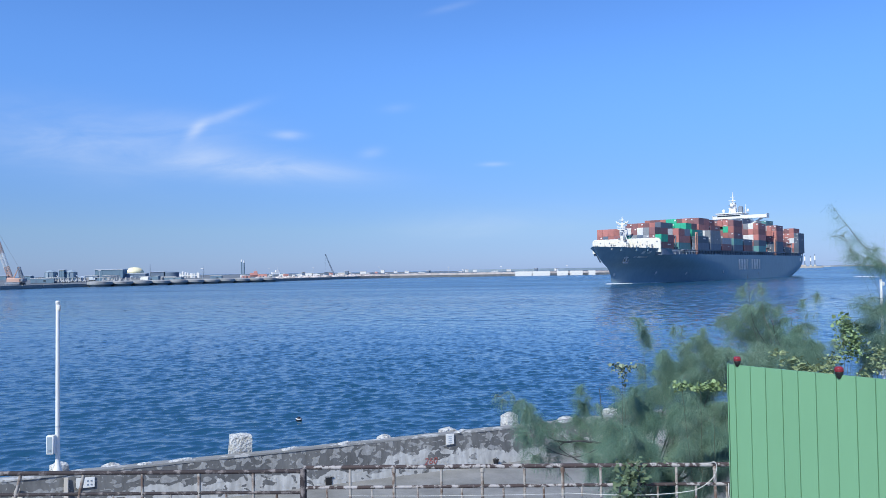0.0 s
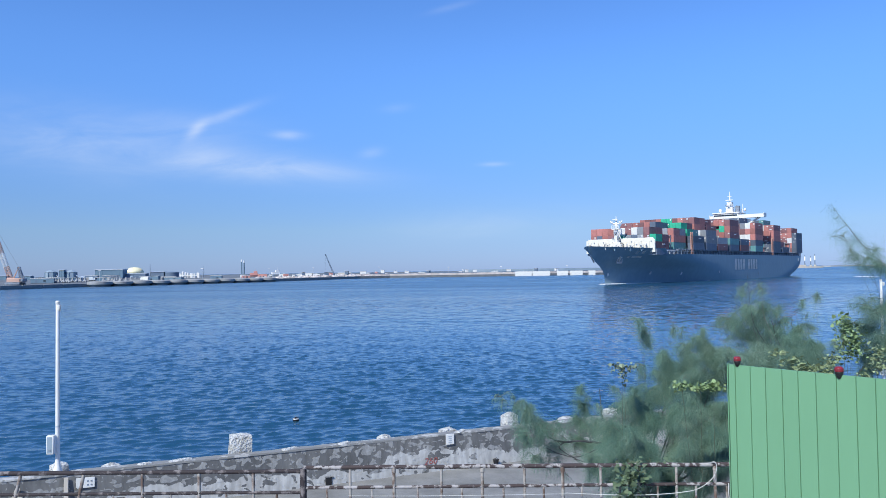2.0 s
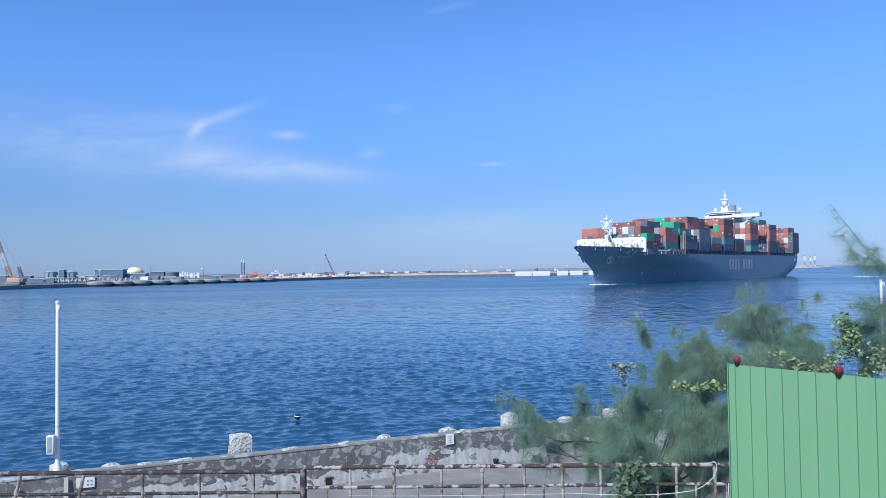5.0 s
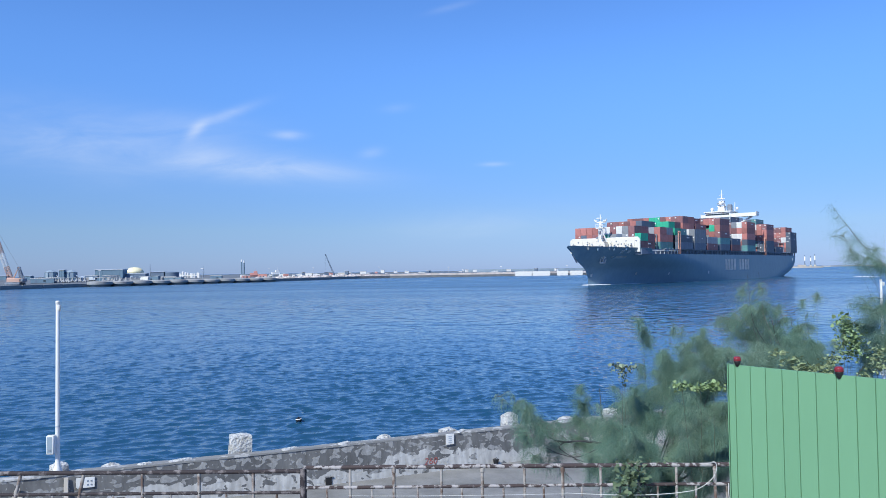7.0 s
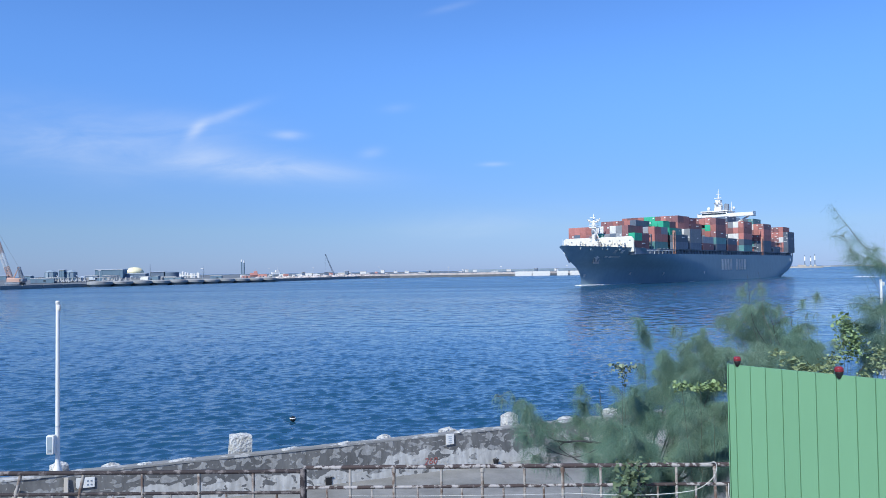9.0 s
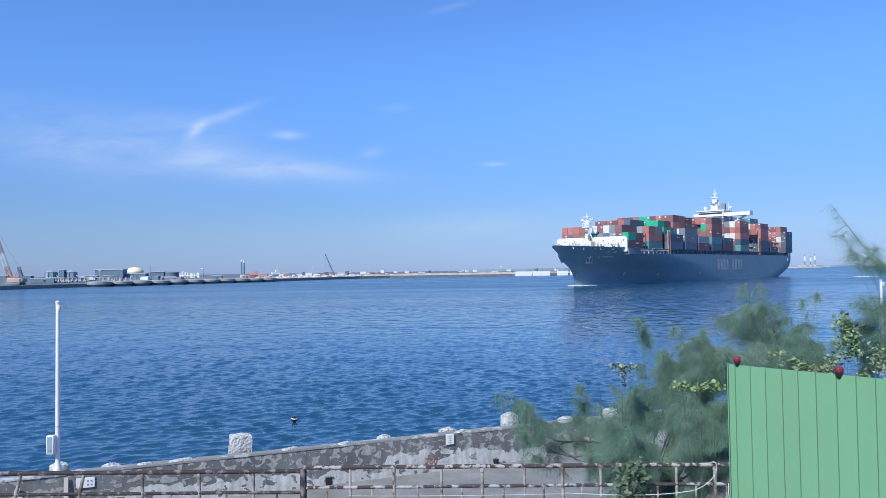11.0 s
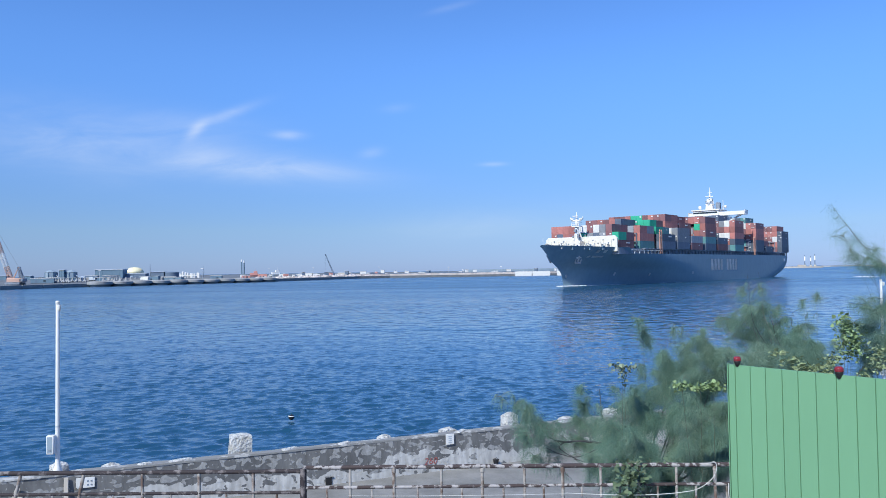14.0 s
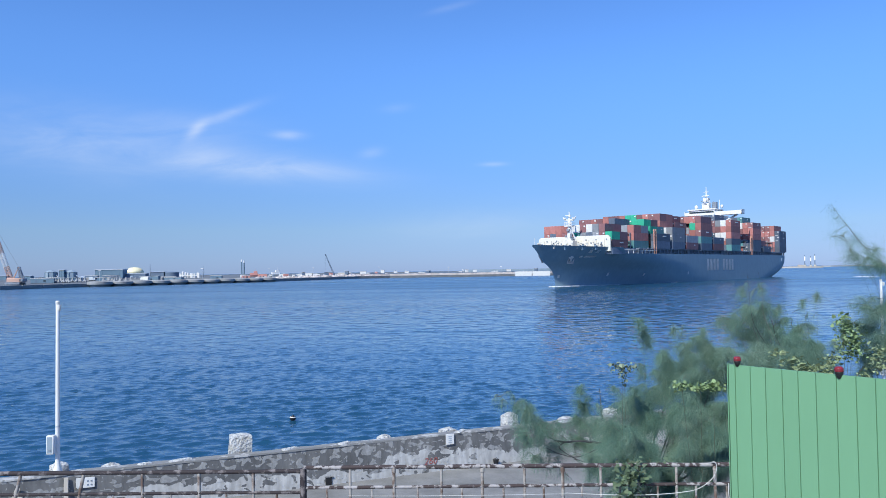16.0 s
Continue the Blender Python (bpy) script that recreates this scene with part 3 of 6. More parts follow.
def make_hull(ship):
    bm = bmesh.new()
    us = [0, 0.004, 0.01, 0.02, 0.035, 0.05, 0.07, 0.09, 0.11, 0.125, 0.134, 0.1462, 0.1522, 0.18, 0.22, 0.27, 0.33, 0.4, 0.5, 0.6, 0.7,
          0.78, 0.84, 0.88, 0.92, 0.95, 0.97, 0.985, 1.0]
    levels = [-0.2, 0, 0.1, 0.2, 0.29, 0.38, 0.46, 0.53, 0.6, 0.68, 0.76, 0.84, 0.92, 1.0]
    grid = {}
    for side in (1, -1):
        for i, u in enumerate(us):
            top = hull_top(13.6 - 222.9 * u)
            for j, s in enumerate(levels):
                z = s * top
                x = hull_stem(z) + (hull_stern(z) - hull_stem(z)) * u
                grid[side, i, j] = bm.verts.new((x, side * hull_half(x, z), z))
    for side in (1, -1):
        for i in range(len(us) - 1):
            for j in range(len(levels) - 1):
                q = [grid[side, i, j], grid[side, i + 1, j], grid[side, i + 1, j + 1], grid[side, i, j + 1]]
                f = bm.faces.new(q if side < 0 else q[::-1])
                f.smooth = True
    n = len(us) - 1
    for j in range(len(levels) - 1):
        bm.faces.new((grid[1, n, j], grid[-1, n, j], grid[-1, n, j + 1], grid[1, n, j + 1]))
    bmesh.ops.remove_doubles(bm, verts=bm.verts, dist=0.01)
    bmesh.ops.recalc_face_normals(bm, faces=bm.faces)
    part("hull", bm, M_HULL, ship, "navy steel hull, its colour lightened to stand for haze")
    # deck lies below the bulwark's edge
    bm = bmesh.new()
    prev = None
    for x in [12, 9, 5, 0, -5, -10, -16, -22, -40, -80, -140, -190, -212]:
        z = hull_top(x) - (1.1 if x > -18 else 0.25)
        h = max(hull_half(x, z) - 0.15, 0.05)
        row = [bm.verts.new((x, h, z)), bm.verts.new((x, -h, z))]
        if prev:
            bm.faces.new((prev[0], row[0], row[1], prev[1]))
        prev = row
    bmesh.ops.recalc_face_normals(bm, faces=bm.faces)
    part("deck", bm, M_DECK, ship)


BASE_Z, TIER, LONG, WIDE = 13.25, 2.85, 12.19, 2.44
# front end, and the number of tiers in each of the 13 rows from starboard to port
BAYS = [
    (-15.0, "0333333333320"),
    (-32.0, "3334444443330"),
    (-46.0, "4444444444432"),
    (-60.5, "4555555555533"),
    (-74.5, "5555555555422"),
    (-90.0, "5555555555555"),
    (-104.5, "5555555555422"),
    (-126.5, "6666666666555"),
    (-157.0, "6666666666655"),
    (-172.5, "5555555555421"),
    (-200.0, "5555555555554"),
]
BAYS = [(front, [int(c) for c in tiers]) for front, tiers in BAYS]


def container_mesh(paint, mark=0):
    """A 40-foot box: frame proud, sides and doors sunk a little."""
    bm = cube(-LONG, 0, -WIDE / 2, WIDE / 2, 0, TIER - 0.03)
    sides = [f for f in bm.faces if abs(f.normal.z) < 0.5]
    bmesh.ops.inset_individual(bm, faces=sides, thickness=0.13, depth=-0.06)
    if mark:
        # a pale plain mark on the port side and one on the front end
        n = len(bm.faces)
        w = 2.6 if mark == 1 else 1.0
        box(bm, -LONG * 0.7, -LONG * 0.7 + w, WIDE / 2 - 0.05, WIDE / 2 + 0.08, TIER * 0.58, TIER * 0.72)
        box(bm, -0.05, 0.08, 0.3, 0.95, TIER * 0.68, TIER * 0.86)
        if mark == 2:
            box(bm, -0.05, 0.08, -0.9, 0.5, TIER * 0.12, TIER * 0.19)
        bm.faces.ensure_lookup_table()
        for f in list(bm.faces)[n:]:
            f.material_index = 1
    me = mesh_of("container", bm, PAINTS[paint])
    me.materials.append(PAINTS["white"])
    return me


def make_containers(ship):
    rng = random.Random(11)
    meshes = {(k, m): container_mesh(k, m) for k in PAINTS for m in (0, 1, 2)}
    names = ["red"] * 9 + ["maroon"] * 7 + ["grey"] * 3 + ["blue"] * 3 + ["white"] + ["green"] * 3 + ["teal"]
    # port rows get more blue, teal and maroon to stand for shade and haze
    outer = ["maroon"] * 9 + ["red"] * 2 + ["blue"] * 6 + ["grey"] + ["teal"] * 3
    fixed = {}
    # colours from starboard to port of the tiers that show: (bay, tier, first row, colours)
    for b, k, r0, row in (
            (0, 2, 1, "red red maroon maroon white green white maroon white maroon"), (0, 1, 9, "grey maroon green"), (0, 0, 10, "maroon maroon"),
            (1, 3, 5, "red maroon red blue red white"), (1, 2, 9, "grey red maroon maroon"), (1, 1, 10, "maroon red grey"), (1, 0, 10, "grey teal teal"),
            (2, 3, 8, "green maroon green"), (2, 2, 9, "maroon green"), (2, 1, 11, "blue maroon"), (2, 0, 11, "blue blue"),
            (3, 4, 4, "red green green maroon red maroon maroon"), (3, 3, 9, "maroon blue"), (3, 2, 10, "maroon maroon grey"), (3, 1, 11, "grey grey"), (3, 0, 12, "blue"),
            (4, 4, 6, "maroon red grey maroon"), (4, 3, 9, "maroon blue"), (4, 1, 11, "blue blue"), (4, 0, 11, "blue maroon"),
            (5, 4, 9, "red red red maroon"), (5, 3, 9, "maroon maroon green red"), (5, 2, 10, "red red maroon"), (5, 1, 11, "white teal"), (5, 0, 11, "maroon blue"),
            (6, 4, 8, "maroon blue"), (6, 1, 11, "blue blue"), (6, 0, 11, "blue maroon"),
            (7, 5, 6, "maroon grey blue blue"), (7, 4, 10, "grey white maroon"), (7, 3, 10, "maroon red red"), (7, 2, 11, "white red"), (7, 1, 11, "red blue"), (7, 0, 12, "teal"),
            (8, 5, 8, "maroon blue teal"), (8, 4, 10, "white red teal"), (8, 3, 11, "grey maroon"), (8, 2, 11, "red blue"), (8, 1, 12, "blue"), (8, 0, 12, "blue"),
            (10, 4, 9, "maroon red red"), (10, 3, 10, "maroon red maroon"), (10, 2, 10, "maroon white blue"), (10, 1, 11, "red maroon"), (10, 0, 12, "blue")):
        for i, paint in enumerate(row.split()):
            fixed[b, r0 + i, k] = paint
    # bay/row/tier of the boxes whose colours stand out
    for paint, boxes in (
            ("red", "0/1/1 0/3/2 0/4/2 1/11/2 1/11/1 3/10/3 5/10/4 5/11/4 5/12/3 5/10/2 5/11/2 7/12/3 7/12/4 7/12/2 8/11/3 8/12/3 8/12/2 10/10/3 10/11/3"),
            ("white", "0/6/2 0/8/2 3/11/2 7/11/4 7/10/2 10/11/2"),
            ("maroon", "0/7/2 1/4/3 0/10/2 1/6/3 0/11/0 3/10/4 4/9/4 5/9/4 4/10/3 5/12/2 7/9/4 7/9/3 4/12/0 8/12/4 10/9/4 10/10/4"),
            ("grey", "0/9/2 1/10/2 3/12/2 3/12/1 4/12/1"),
            ("green", "0/11/1 2/9/3 3/5/4 2/10/3 2/11/2 5/11/3"),
            # 10/12 stack: blue stands for its shaded port side
            ("blue", "1/8/3 1/9/3 2/12/1 2/12/0 8/7/5 5/12/0 6/12/1 7/12/1 7/9/2 10/12/1 10/12/2 10/12/3 10/12/4"),
            ("teal", "1/11/0 5/12/1")):
        for code in boxes.split():
            fixed[tuple(int(c) for c in code.split("/"))] = paint
    # slots filled by two 20-foot boxes: bay/row/tier, the rear one's colour
    pairs = {(0, 11, 1): "maroon", (2, 10, 3): "maroon", (2, 11, 2): "teal", (2, 9, 3): "red", (0, 8, 2): "grey", (3, 11, 2): "blue",
             (7, 11, 4): "red", (7, 10, 2): "maroon", (10, 11, 2): "maroon", (5, 11, 3): "red", (3, 10, 4): "red", (1, 11, 2): "grey"}
    singles, rest = 0, {k: [] for k in PAINTS}
    for b, (front, tiers) in enumerate(BAYS):
        ahead = BAYS[b - 1][1] if b and BAYS[b - 1][0] - front < 17 else [0] * 13
        for r, high in enumerate(tiers):
            for k in range(high):
                paint = fixed.get((b, r, k)) or rng.choice(outer if r > 9 else names)
                beside = tiers[r + 1] if r < 12 else 0
                port, fore, top = k >= beside, k >= ahead[r] - 0, k == high - 1
                if not (port or fore or top or r == 0):
                    continue
                at = Vector((front, (r - 6) * 2.5, BASE_Z + k * TIER))
                if singles < 296 and (r >= 5 or b < 3) and (port or fore or k >= high - 1):
                    mark = rng.choice((0, 0, 1, 2))
                    if (b, r, k) in pairs:
                        half = Matrix.Diagonal((0.497, 1, 1, 1))
                        share("container", meshes[pairs[b, r, k], mark], ship, Matrix.Translation(at - Vector((LONG * 0.503, 0, 0))) @ half)
                        share("container", meshes[paint, 0], ship, Matrix.Translation(at) @ half)
                        singles += 2
                        continue
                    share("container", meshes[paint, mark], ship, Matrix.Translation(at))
                    singles += 1
                else:
                    rest[paint].append(at)
    for paint, spots in rest.items():
        if not spots:
            continue
        bm = bmesh.new()
        for p in spots:
            box(bm, p.x - LONG, p.x, p.y - WIDE / 2, p.y + WIDE / 2, p.z, p.z + TIER - 0.03)
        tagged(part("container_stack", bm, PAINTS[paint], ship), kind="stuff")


def make_ship():
    ship = empty("container_ship")
    tagged(ship, "dark-hulled container ship stacked with red, green and white containers", "ship")
    make_hull(ship)
    # hatch coamings, stanchions along the side deck, lashing frames between the bays
    part("hatch_coaming", cube(-210, -13.5, -14.6, 14.6, 11.0, BASE_Z - 0.1), M_SHIPDARK, ship)
    post = mesh_of("stanchion", cube(-0.22, 0.22, -0.25, 0.25, 0, 2.3), M_SHIPDARK)
    x = -33.0
    while x > -211:
        share("stanchion", post, ship, Matrix.Translation((x, 15.5, 11.1)))
        x -= 3.4
    part("side_beam", cube(-211, -31, 15.0, 16.0, BASE_Z - 0.35, BASE_Z - 0.06), M_SHIPDARK, ship)
    for front, tiers in BAYS[1:]:
        bm = bmesh.new()
        for y in np.linspace(-12.6, 12.6, 11):
            box(bm, front + 0.5, front + 0.9, y - 0.12, y + 0.12, 11.2, BASE_Z + 2 * TIER)
        for z in (BASE_Z + TIER - 0.3, BASE_Z + 2 * TIER - 0.3):
            box(bm, front + 0.4, front + 1.0, -12.8, 12.8, z, z + 0.25)
        part("lashing_frame", bm, M_SHIPDARK, ship)
    # breakwater on the forecastle, its ends cut at a slant, with stiffeners in front
    bm = bmesh.new()
    outline = [(-14.6, 12.0), (14.4, 12.0), (14.4, 16.6), (13.6, 17.4), (-13.9, 17.4), (-14.6, 16.8)]
    front = [bm.verts.new((-12.6, y, z)) for y, z in outline]
    back = [bm.verts.new((-13.2, y, z)) for y, z in outline]
    bm.faces.new(front)
    bm.faces.new(back[::-1])
    for k in range(6):
        j = (k + 1) % 6
        bm.faces.new((front[k], back[k], back[j], front[j]))
    bmesh.ops.recalc_face_normals(bm, faces=bm.faces)
    for y in np.linspace(-13.5, 13.5, 12):
        box(bm, -13.8, -13.2, y - 0.1, y + 0.1, 12.0, 17.0)
    bw = part("breakwater", bm, M_CREAMWHITE, ship, "cream-white steel breakwater behind the forecastle")
    part("top_rail", tube(bmesh.new(), [(-12.9, -13.9, 17.45), (-12.9, 13.6, 17.45)], 0.12, 6), M_WHITE, bw)
    for y in np.linspace(-12.2, 12.2, 9):
        part("stiffener", cube(-12.62, -12.35, y - 0.07, y + 0.07, 12.4, 16.2), M_CREAMWHITE, bw)
    hole = mesh_of("drain_hole", lathe(bmesh.new(), [(0.28, 0), (0.28, 0.12)], 8), M_SHIPDARK)
    for i in range(14):
        share("drain_hole", hole, bw, pose(-12.62, -13 + i * 2, 15.0 + 1.1 * (i % 2), 0, 90, 0))
    # foremast: stout column on a small house, platform, cross arms with upturned ends, short topmast
    bm = tube(bmesh.new(), [(-10, 0, 12), (-10, 0, 18.5), (-10, 0, 22.6), (-10, 0, 24.4), (-10, 0, 26.3)], [0.95, 0.8, 0.62, 0.3, 0.12])
    mast = part("foremast", bm, M_WHITE, ship, "stout white foremast with a platform and upturned arms")
    for sgn in (1, -1):
        part("mast_leg", tube(bmesh.new(), [(-11.2, 1.9 * sgn, 15.8), (-10, 0.35 * sgn, 20.6)], 0.24, 6), M_WHITE, mast)
        part("lamp_arm", tube(bmesh.new(), [(-10, 0, 23.2), (-10, 1.5 * sgn, 23.3), (-10, 2.3 * sgn, 23.9), (-10, 2.5 * sgn, 24.6)], [0.34, 0.32, 0.28, 0.16], 6), M_WHITE, mast)
        part("mast_lamp", lathe(bmesh.new(), [(0.16, -0.35), (0.36, -0.3), (0.36, 0.3), (0.16, 0.35)], 8, (-9.8, 1.6 * sgn, 23.9)), M_WHITE, mast)
    bm = bmesh.new()
    box(bm, -11.1, -8.9, -1.5, 1.5, 21.0, 21.4)
    for y in (-1.45, -0.5, 0.5, 1.45):
        box(bm, -8.98, -8.9, y - 0.07, y + 0.07, 21.4, 22.5)
    for z in (21.9, 22.45):
        box(bm, -9.0, -8.88, -1.5, 1.5, z, z + 0.13)
        box(bm, -11.0, -9.0, 1.4, 1.5, z, z + 0.13)
    part("lookout_basket", bm, M_WHITE, mast)
    part("radar_scanner", cube(-9.2, -8.9, -1.1, 1.1, 24.7, 25.0, 0.05), M_WHITE, mast)
    part("floodlight", cube(-9.3, -8.7, -0.5, 0.5, 19.2, 20.2, 0.08), M_SHIPDARK, mast)
    part("floodlight", cube(-9.4, -8.9, 0.7, 1.5, 17.0, 18.4, 0.08), M_SHIPDARK, mast)
    part("floodlight", cube(-9.4, -8.9, -1.4, -0.7, 17.2, 17.9, 0.08), M_SHIPDARK, mast)
    part("mast_house", cube(-12, -8.8, -1.9, 1.9, 12.4, 16.0, 0.1), M_CREAMWHITE, mast)
    # forecastle gear: winches, bollards, fairleads
    for px, py in ((-2, 3.5), (-2, -3.5), (-7, 7), (-7, -7)):
        bm = lathe(bmesh.new(), [(0.9, -1.3), (0.9, -1.1), (0.5, -1.05), (0.5, 1.05), (0.9, 1.1), (0.9, 1.3)], 10)
        w = part("winch", bm, M_SHIPDARK, ship)
        w.matrix_basis = pose(px, py, 13.4, 90, 0, 0)
    for px in (3, -3, -8):
        y = hull_half(px, 13.3)
        part("fairlead", cube(px - 0.8, px + 0.8, y - 0.7, y - 0.2, 12.4, 14.0, 0.1), M_HULL, ship)
    # rollers, bollards and lashed gear that stand over the bulwark's edge
    rg = random.Random(17)
    for px, hgt in ((5.6, 0.8), (4.2, 0.9), (1.4, 0.7), (-0.6, 1.1), (-4.6, 0.8), (-6.0, 1.2), (-9.4, 0.9), (-10.6, 1.3), (-12.0, 1.0)):
        for sgn in (1, -1):
            top = hull_top(px)
            y = (hull_half(px, top - 0.7) - 1.7) * sgn
            bm = lathe(bmesh.new(), [(0.3, 0), (0.24, 0.2), (0.24, hgt), (0.4, hgt + 0.1), (0.36, hgt + 0.35)], 9, (px, y, top - 0.2))
            part("mooring_bollard", bm, M_SHIPDARK if rg.random() < 0.6 else M_CREAMWHITE, ship)
    for px in (6.0, -1.8, -7.6):
        y = hull_half(px, hull_top(px) - 0.3) - 0.9
        bm = tube(bmesh.new(), smooth_path([(px + 1.2, y, 12.8), (px + 0.8, y, 14.6), (px - 0.6, y - 0.3, 14.9), (px - 1.2, y - 0.3, 13.0)], 4), 0.11, 6)
        part("hose_frame", bm, M_CREAMWHITE, ship)
    part("jack_staff", tube(bmesh.new(), [(12.4, 0, 13.2), (12.4, 0, 16.4)], [0.1, 0.05], 5), M_WHITE, ship)
    # pale rail along the open mooring deck abaft the forecastle step
    pts = [Vector((x, hull_half(x, 11.4) - 0.2, 12.5)) for x in (-21.0, -25, -30, -35, -40, -46)]
    part("deck_rail", tube(bmesh.new(), [(-20.6, pts[0].y, 13.6)] + pts, 0.13, 6), M_WHITEDIRTY, ship, "pale rail of the mooring deck")
    for x in np.arange(-22.0, -46, -3.0):
        part("rail_post", cube(x - 0.1, x + 0.1, hull_half(x, 11.4) - 0.35, hull_half(x, 11.4) - 0.15, 11.1, 12.5), M_WHITEDIRTY, ship)
    for x, h in ((-26, 1.6), (-29.5, 1.3), (-38, 1.5), (-42.5, 1.8)):
        part("mooring_winch", cube(x - 0.9, x + 0.9, 12.6, 13.8, 11.1, 11.1 + h, 0.2), M_ORANGE, ship)
    # anchors in their pockets
    for sgn in (1, -1):
        zc, xc = (9.4, -1.5) if sgn > 0 else (9.8, 4.6)
        y = hull_half(xc, zc) * sgn
        anchor = empty("anchor")
        anchor.parent = ship
        anchor.matrix_basis = pose(xc, y + 0.45 * sgn, zc, -25 * sgn, 0, -28 * sgn)
        part("shank", cube(-0.25, 0.25, -0.3, 0.3, -1.4, 1.2, 0.05), M_ANCHOR, anchor)
        bm = bmesh.new()
        box(bm, -1.1, 1.1, -0.3, 0.35, -1.7, -1.2, 0.05)
        for q in (-1.0, 1.0):
            tube(bm, [(q, 0, -1.4), (q * 1.15, 0.15 * sgn, 0.2)], [0.3, 0.08], 6)
        part("fluke", bm, M_ANCHOR, anchor)
        bm = lathe(bmesh.new(), [(1.3, -0.1), (1.3, 0.15), (0.8, 0.2), (0.7, -0.1)], 12)
        ring = part("hawse_ring", bm, M_WHITEDIRTY, anchor)
        ring.matrix_basis = pose(0, -0.2 * sgn, 1.3, 90, 0, 0)
    # name at the bow and owner's lettering amidships, as plain bars laid on the plating
    def hull_bar(x, z, w, h):
        bm = bmesh.new()
        cor = []
        for xx, zz in ((x, z), (x - w, z), (x - w, z + h), (x, z + h)):
            cor.append(bm.verts.new((xx, hull_half(xx, zz) + 0.06, zz)))
        f = bm.faces.new(cor)
        bmesh.ops.solidify(bm, geom=[f], thickness=0.04)
        return bm
    for k in range(2):
        part("name_bar", hull_bar(-6.2 - k * 2.9, 11.4, 1.3, 1.1), M_LETTER, ship)
    for x0, w in ((-4.3, 1.1), (-6.2, 4.6)):
        part("name_bar", hull_bar(x0, 9.9, w, 0.6), M_LETTER, ship)
    for k in range(9):
        if k != 4:
            part("lettering_bar", hull_bar(-96 - k * 3.75, 4.5, 2.5, 5.0), M_LETTER, ship, "pale plain lettering bar")
    # draught marks and tug marks
    for x0, z0 in ((-0.5, 3.0), (-23, 3.4), (-43, 3.0), (-75, 3.2)):
        part("tug_mark", hull_bar(x0, z0, 0.9, 1.1), M_LETTER, ship)
    part("stern_mark", lathe(bmesh.new(), [(0.9, 0), (0.9, 0.1)], 10), M_WHITE, ship).matrix_basis = pose(-203.5, 16.05, 9.2, -90, 0, 0)
    # deckhouse, bridge and its wings
    house = empty("deckhouse")
    house.parent = ship
    tagged(house, "white deckhouse with bridge wings")
    part("block", cube(-153, -142, -9.5, 6.0, 11.2, 31.0, 0.2), M_WHITEDIRTY, house)
    bridge = part("wheelhouse", cube(-153, -142.5, -10.0, 3.0, 31.2, 33.9, 0.2), M_WHITE, house)
    part("window_band", cube(-142.5, -142.35, -9.6, 2.5, 32.6, 33.3), M_GLASSDARK, bridge)
    part("roof", cube(-153.4, -142.0, -10.4, 3.5, 33.9, 34.5, 0.1), M_WHITE, bridge)
    for sgn in (1, -1):
        wing = part("bridge_wing", cube(-147, -143, 3.0 if sgn > 0 else -12.2, 15.6 if sgn > 0 else -10.0, 31.2, 31.6), M_WHITE, house)
        part("wing_bulwark", cube(-143.1, -142.8, 3.0 if sgn > 0 else -12.2, 15.8 if sgn > 0 else -10.0, 31.2, 33.0), M_WHITE, wing)
        part("wing_end", cube(-147, -142.8, (15.6 if sgn > 0 else -12.2) - 0.15, (15.6 if sgn > 0 else -12.2) + 0.15, 31.2, 33.4), M_WHITE, wing)
        bm = bmesh.new()
        tube(bm, [(-145, 13.0 * sgn, 31.2), (-145, 6.0 * sgn, 27.4)], 0.5, 6)
        part("wing_brace", bm, M_WHITE, wing)
    # radar mast
    bm = bmesh.new()
    for dx, dy in ((-1.5, -1.5), (1.5, -1.5), (1.5, 1.5), (-1.5, 1.5)):
        tube(bm, [(-148 + dx, -3 + dy, 34.4), (-148 + dx * 0.55, -3 + dy * 0.55, 40.2)], 0.45, 6)
    box(bm, -149.2, -146.8, -4.4, -1.6, 34.4, 37.2)
    box(bm, -149.6, -146.4, -4.9, -1.1, 37.2, 37.5)
    box(bm, -149.2, -146.8, -4.3, -1.7, 40.0, 40.3)
    tube(bm, [(-148, -3, 40.3), (-148, -3, 43.0), (-148, -3, 46.0)], [0.5, 0.3, 0.12], 6)
    for z in (38.3, 39.2):
        tube(bm, [(-146.7, -4.2, z), (-146.7, -1.8, z + 0.5)], 0.14, 5)
    rm = part("radar_mast", bm, M_WHITE, house, "white radar mast")
    part("radar_scanner", cube(-147.2, -146.8, -4.9, -1.1, 41.1, 41.5, 0.05), M_WHITE, rm)
    part("radar_scanner", cube(-146.0, -145.6, -4.6, -1.4, 38.4, 38.9, 0.05), M_SHIPDARK, rm)
    part("radar_dome", lathe(bmesh.new(), [(0.4, 0), (0.9, 0.5), (1.0, 1.1), (0.7, 1.8), (0.2, 2.1)], 10, (-146.2, -3, 37.7)), M_WHITE, rm)
    part("signal_yard", cube(-148.2, -147.8, -4.2, -1.8, 43.2, 43.4), M_WHITE, rm)
    for dy, h in ((0.4, 38.6), (1.4, 37.4), (3.2, 36.6)):
        part("exhaust_pipe", tube(bmesh.new(), [(-151, dy - 1, 34.4), (-151.4, dy - 1, h)], 0.32, 7), M_SHIPDARK, house)
    part("aerial", tube(bmesh.new(), [(-145, 4.6, 34.2), (-145, 4.6, 38.8)], [0.25, 0.12], 5), M_WHITE, house)
    part("funnel", cube(-152.5, -150.5, -1.2, 1.0, 34.6, 38.4, 0.3), M_SHIPDARK, house, "dark funnel top")
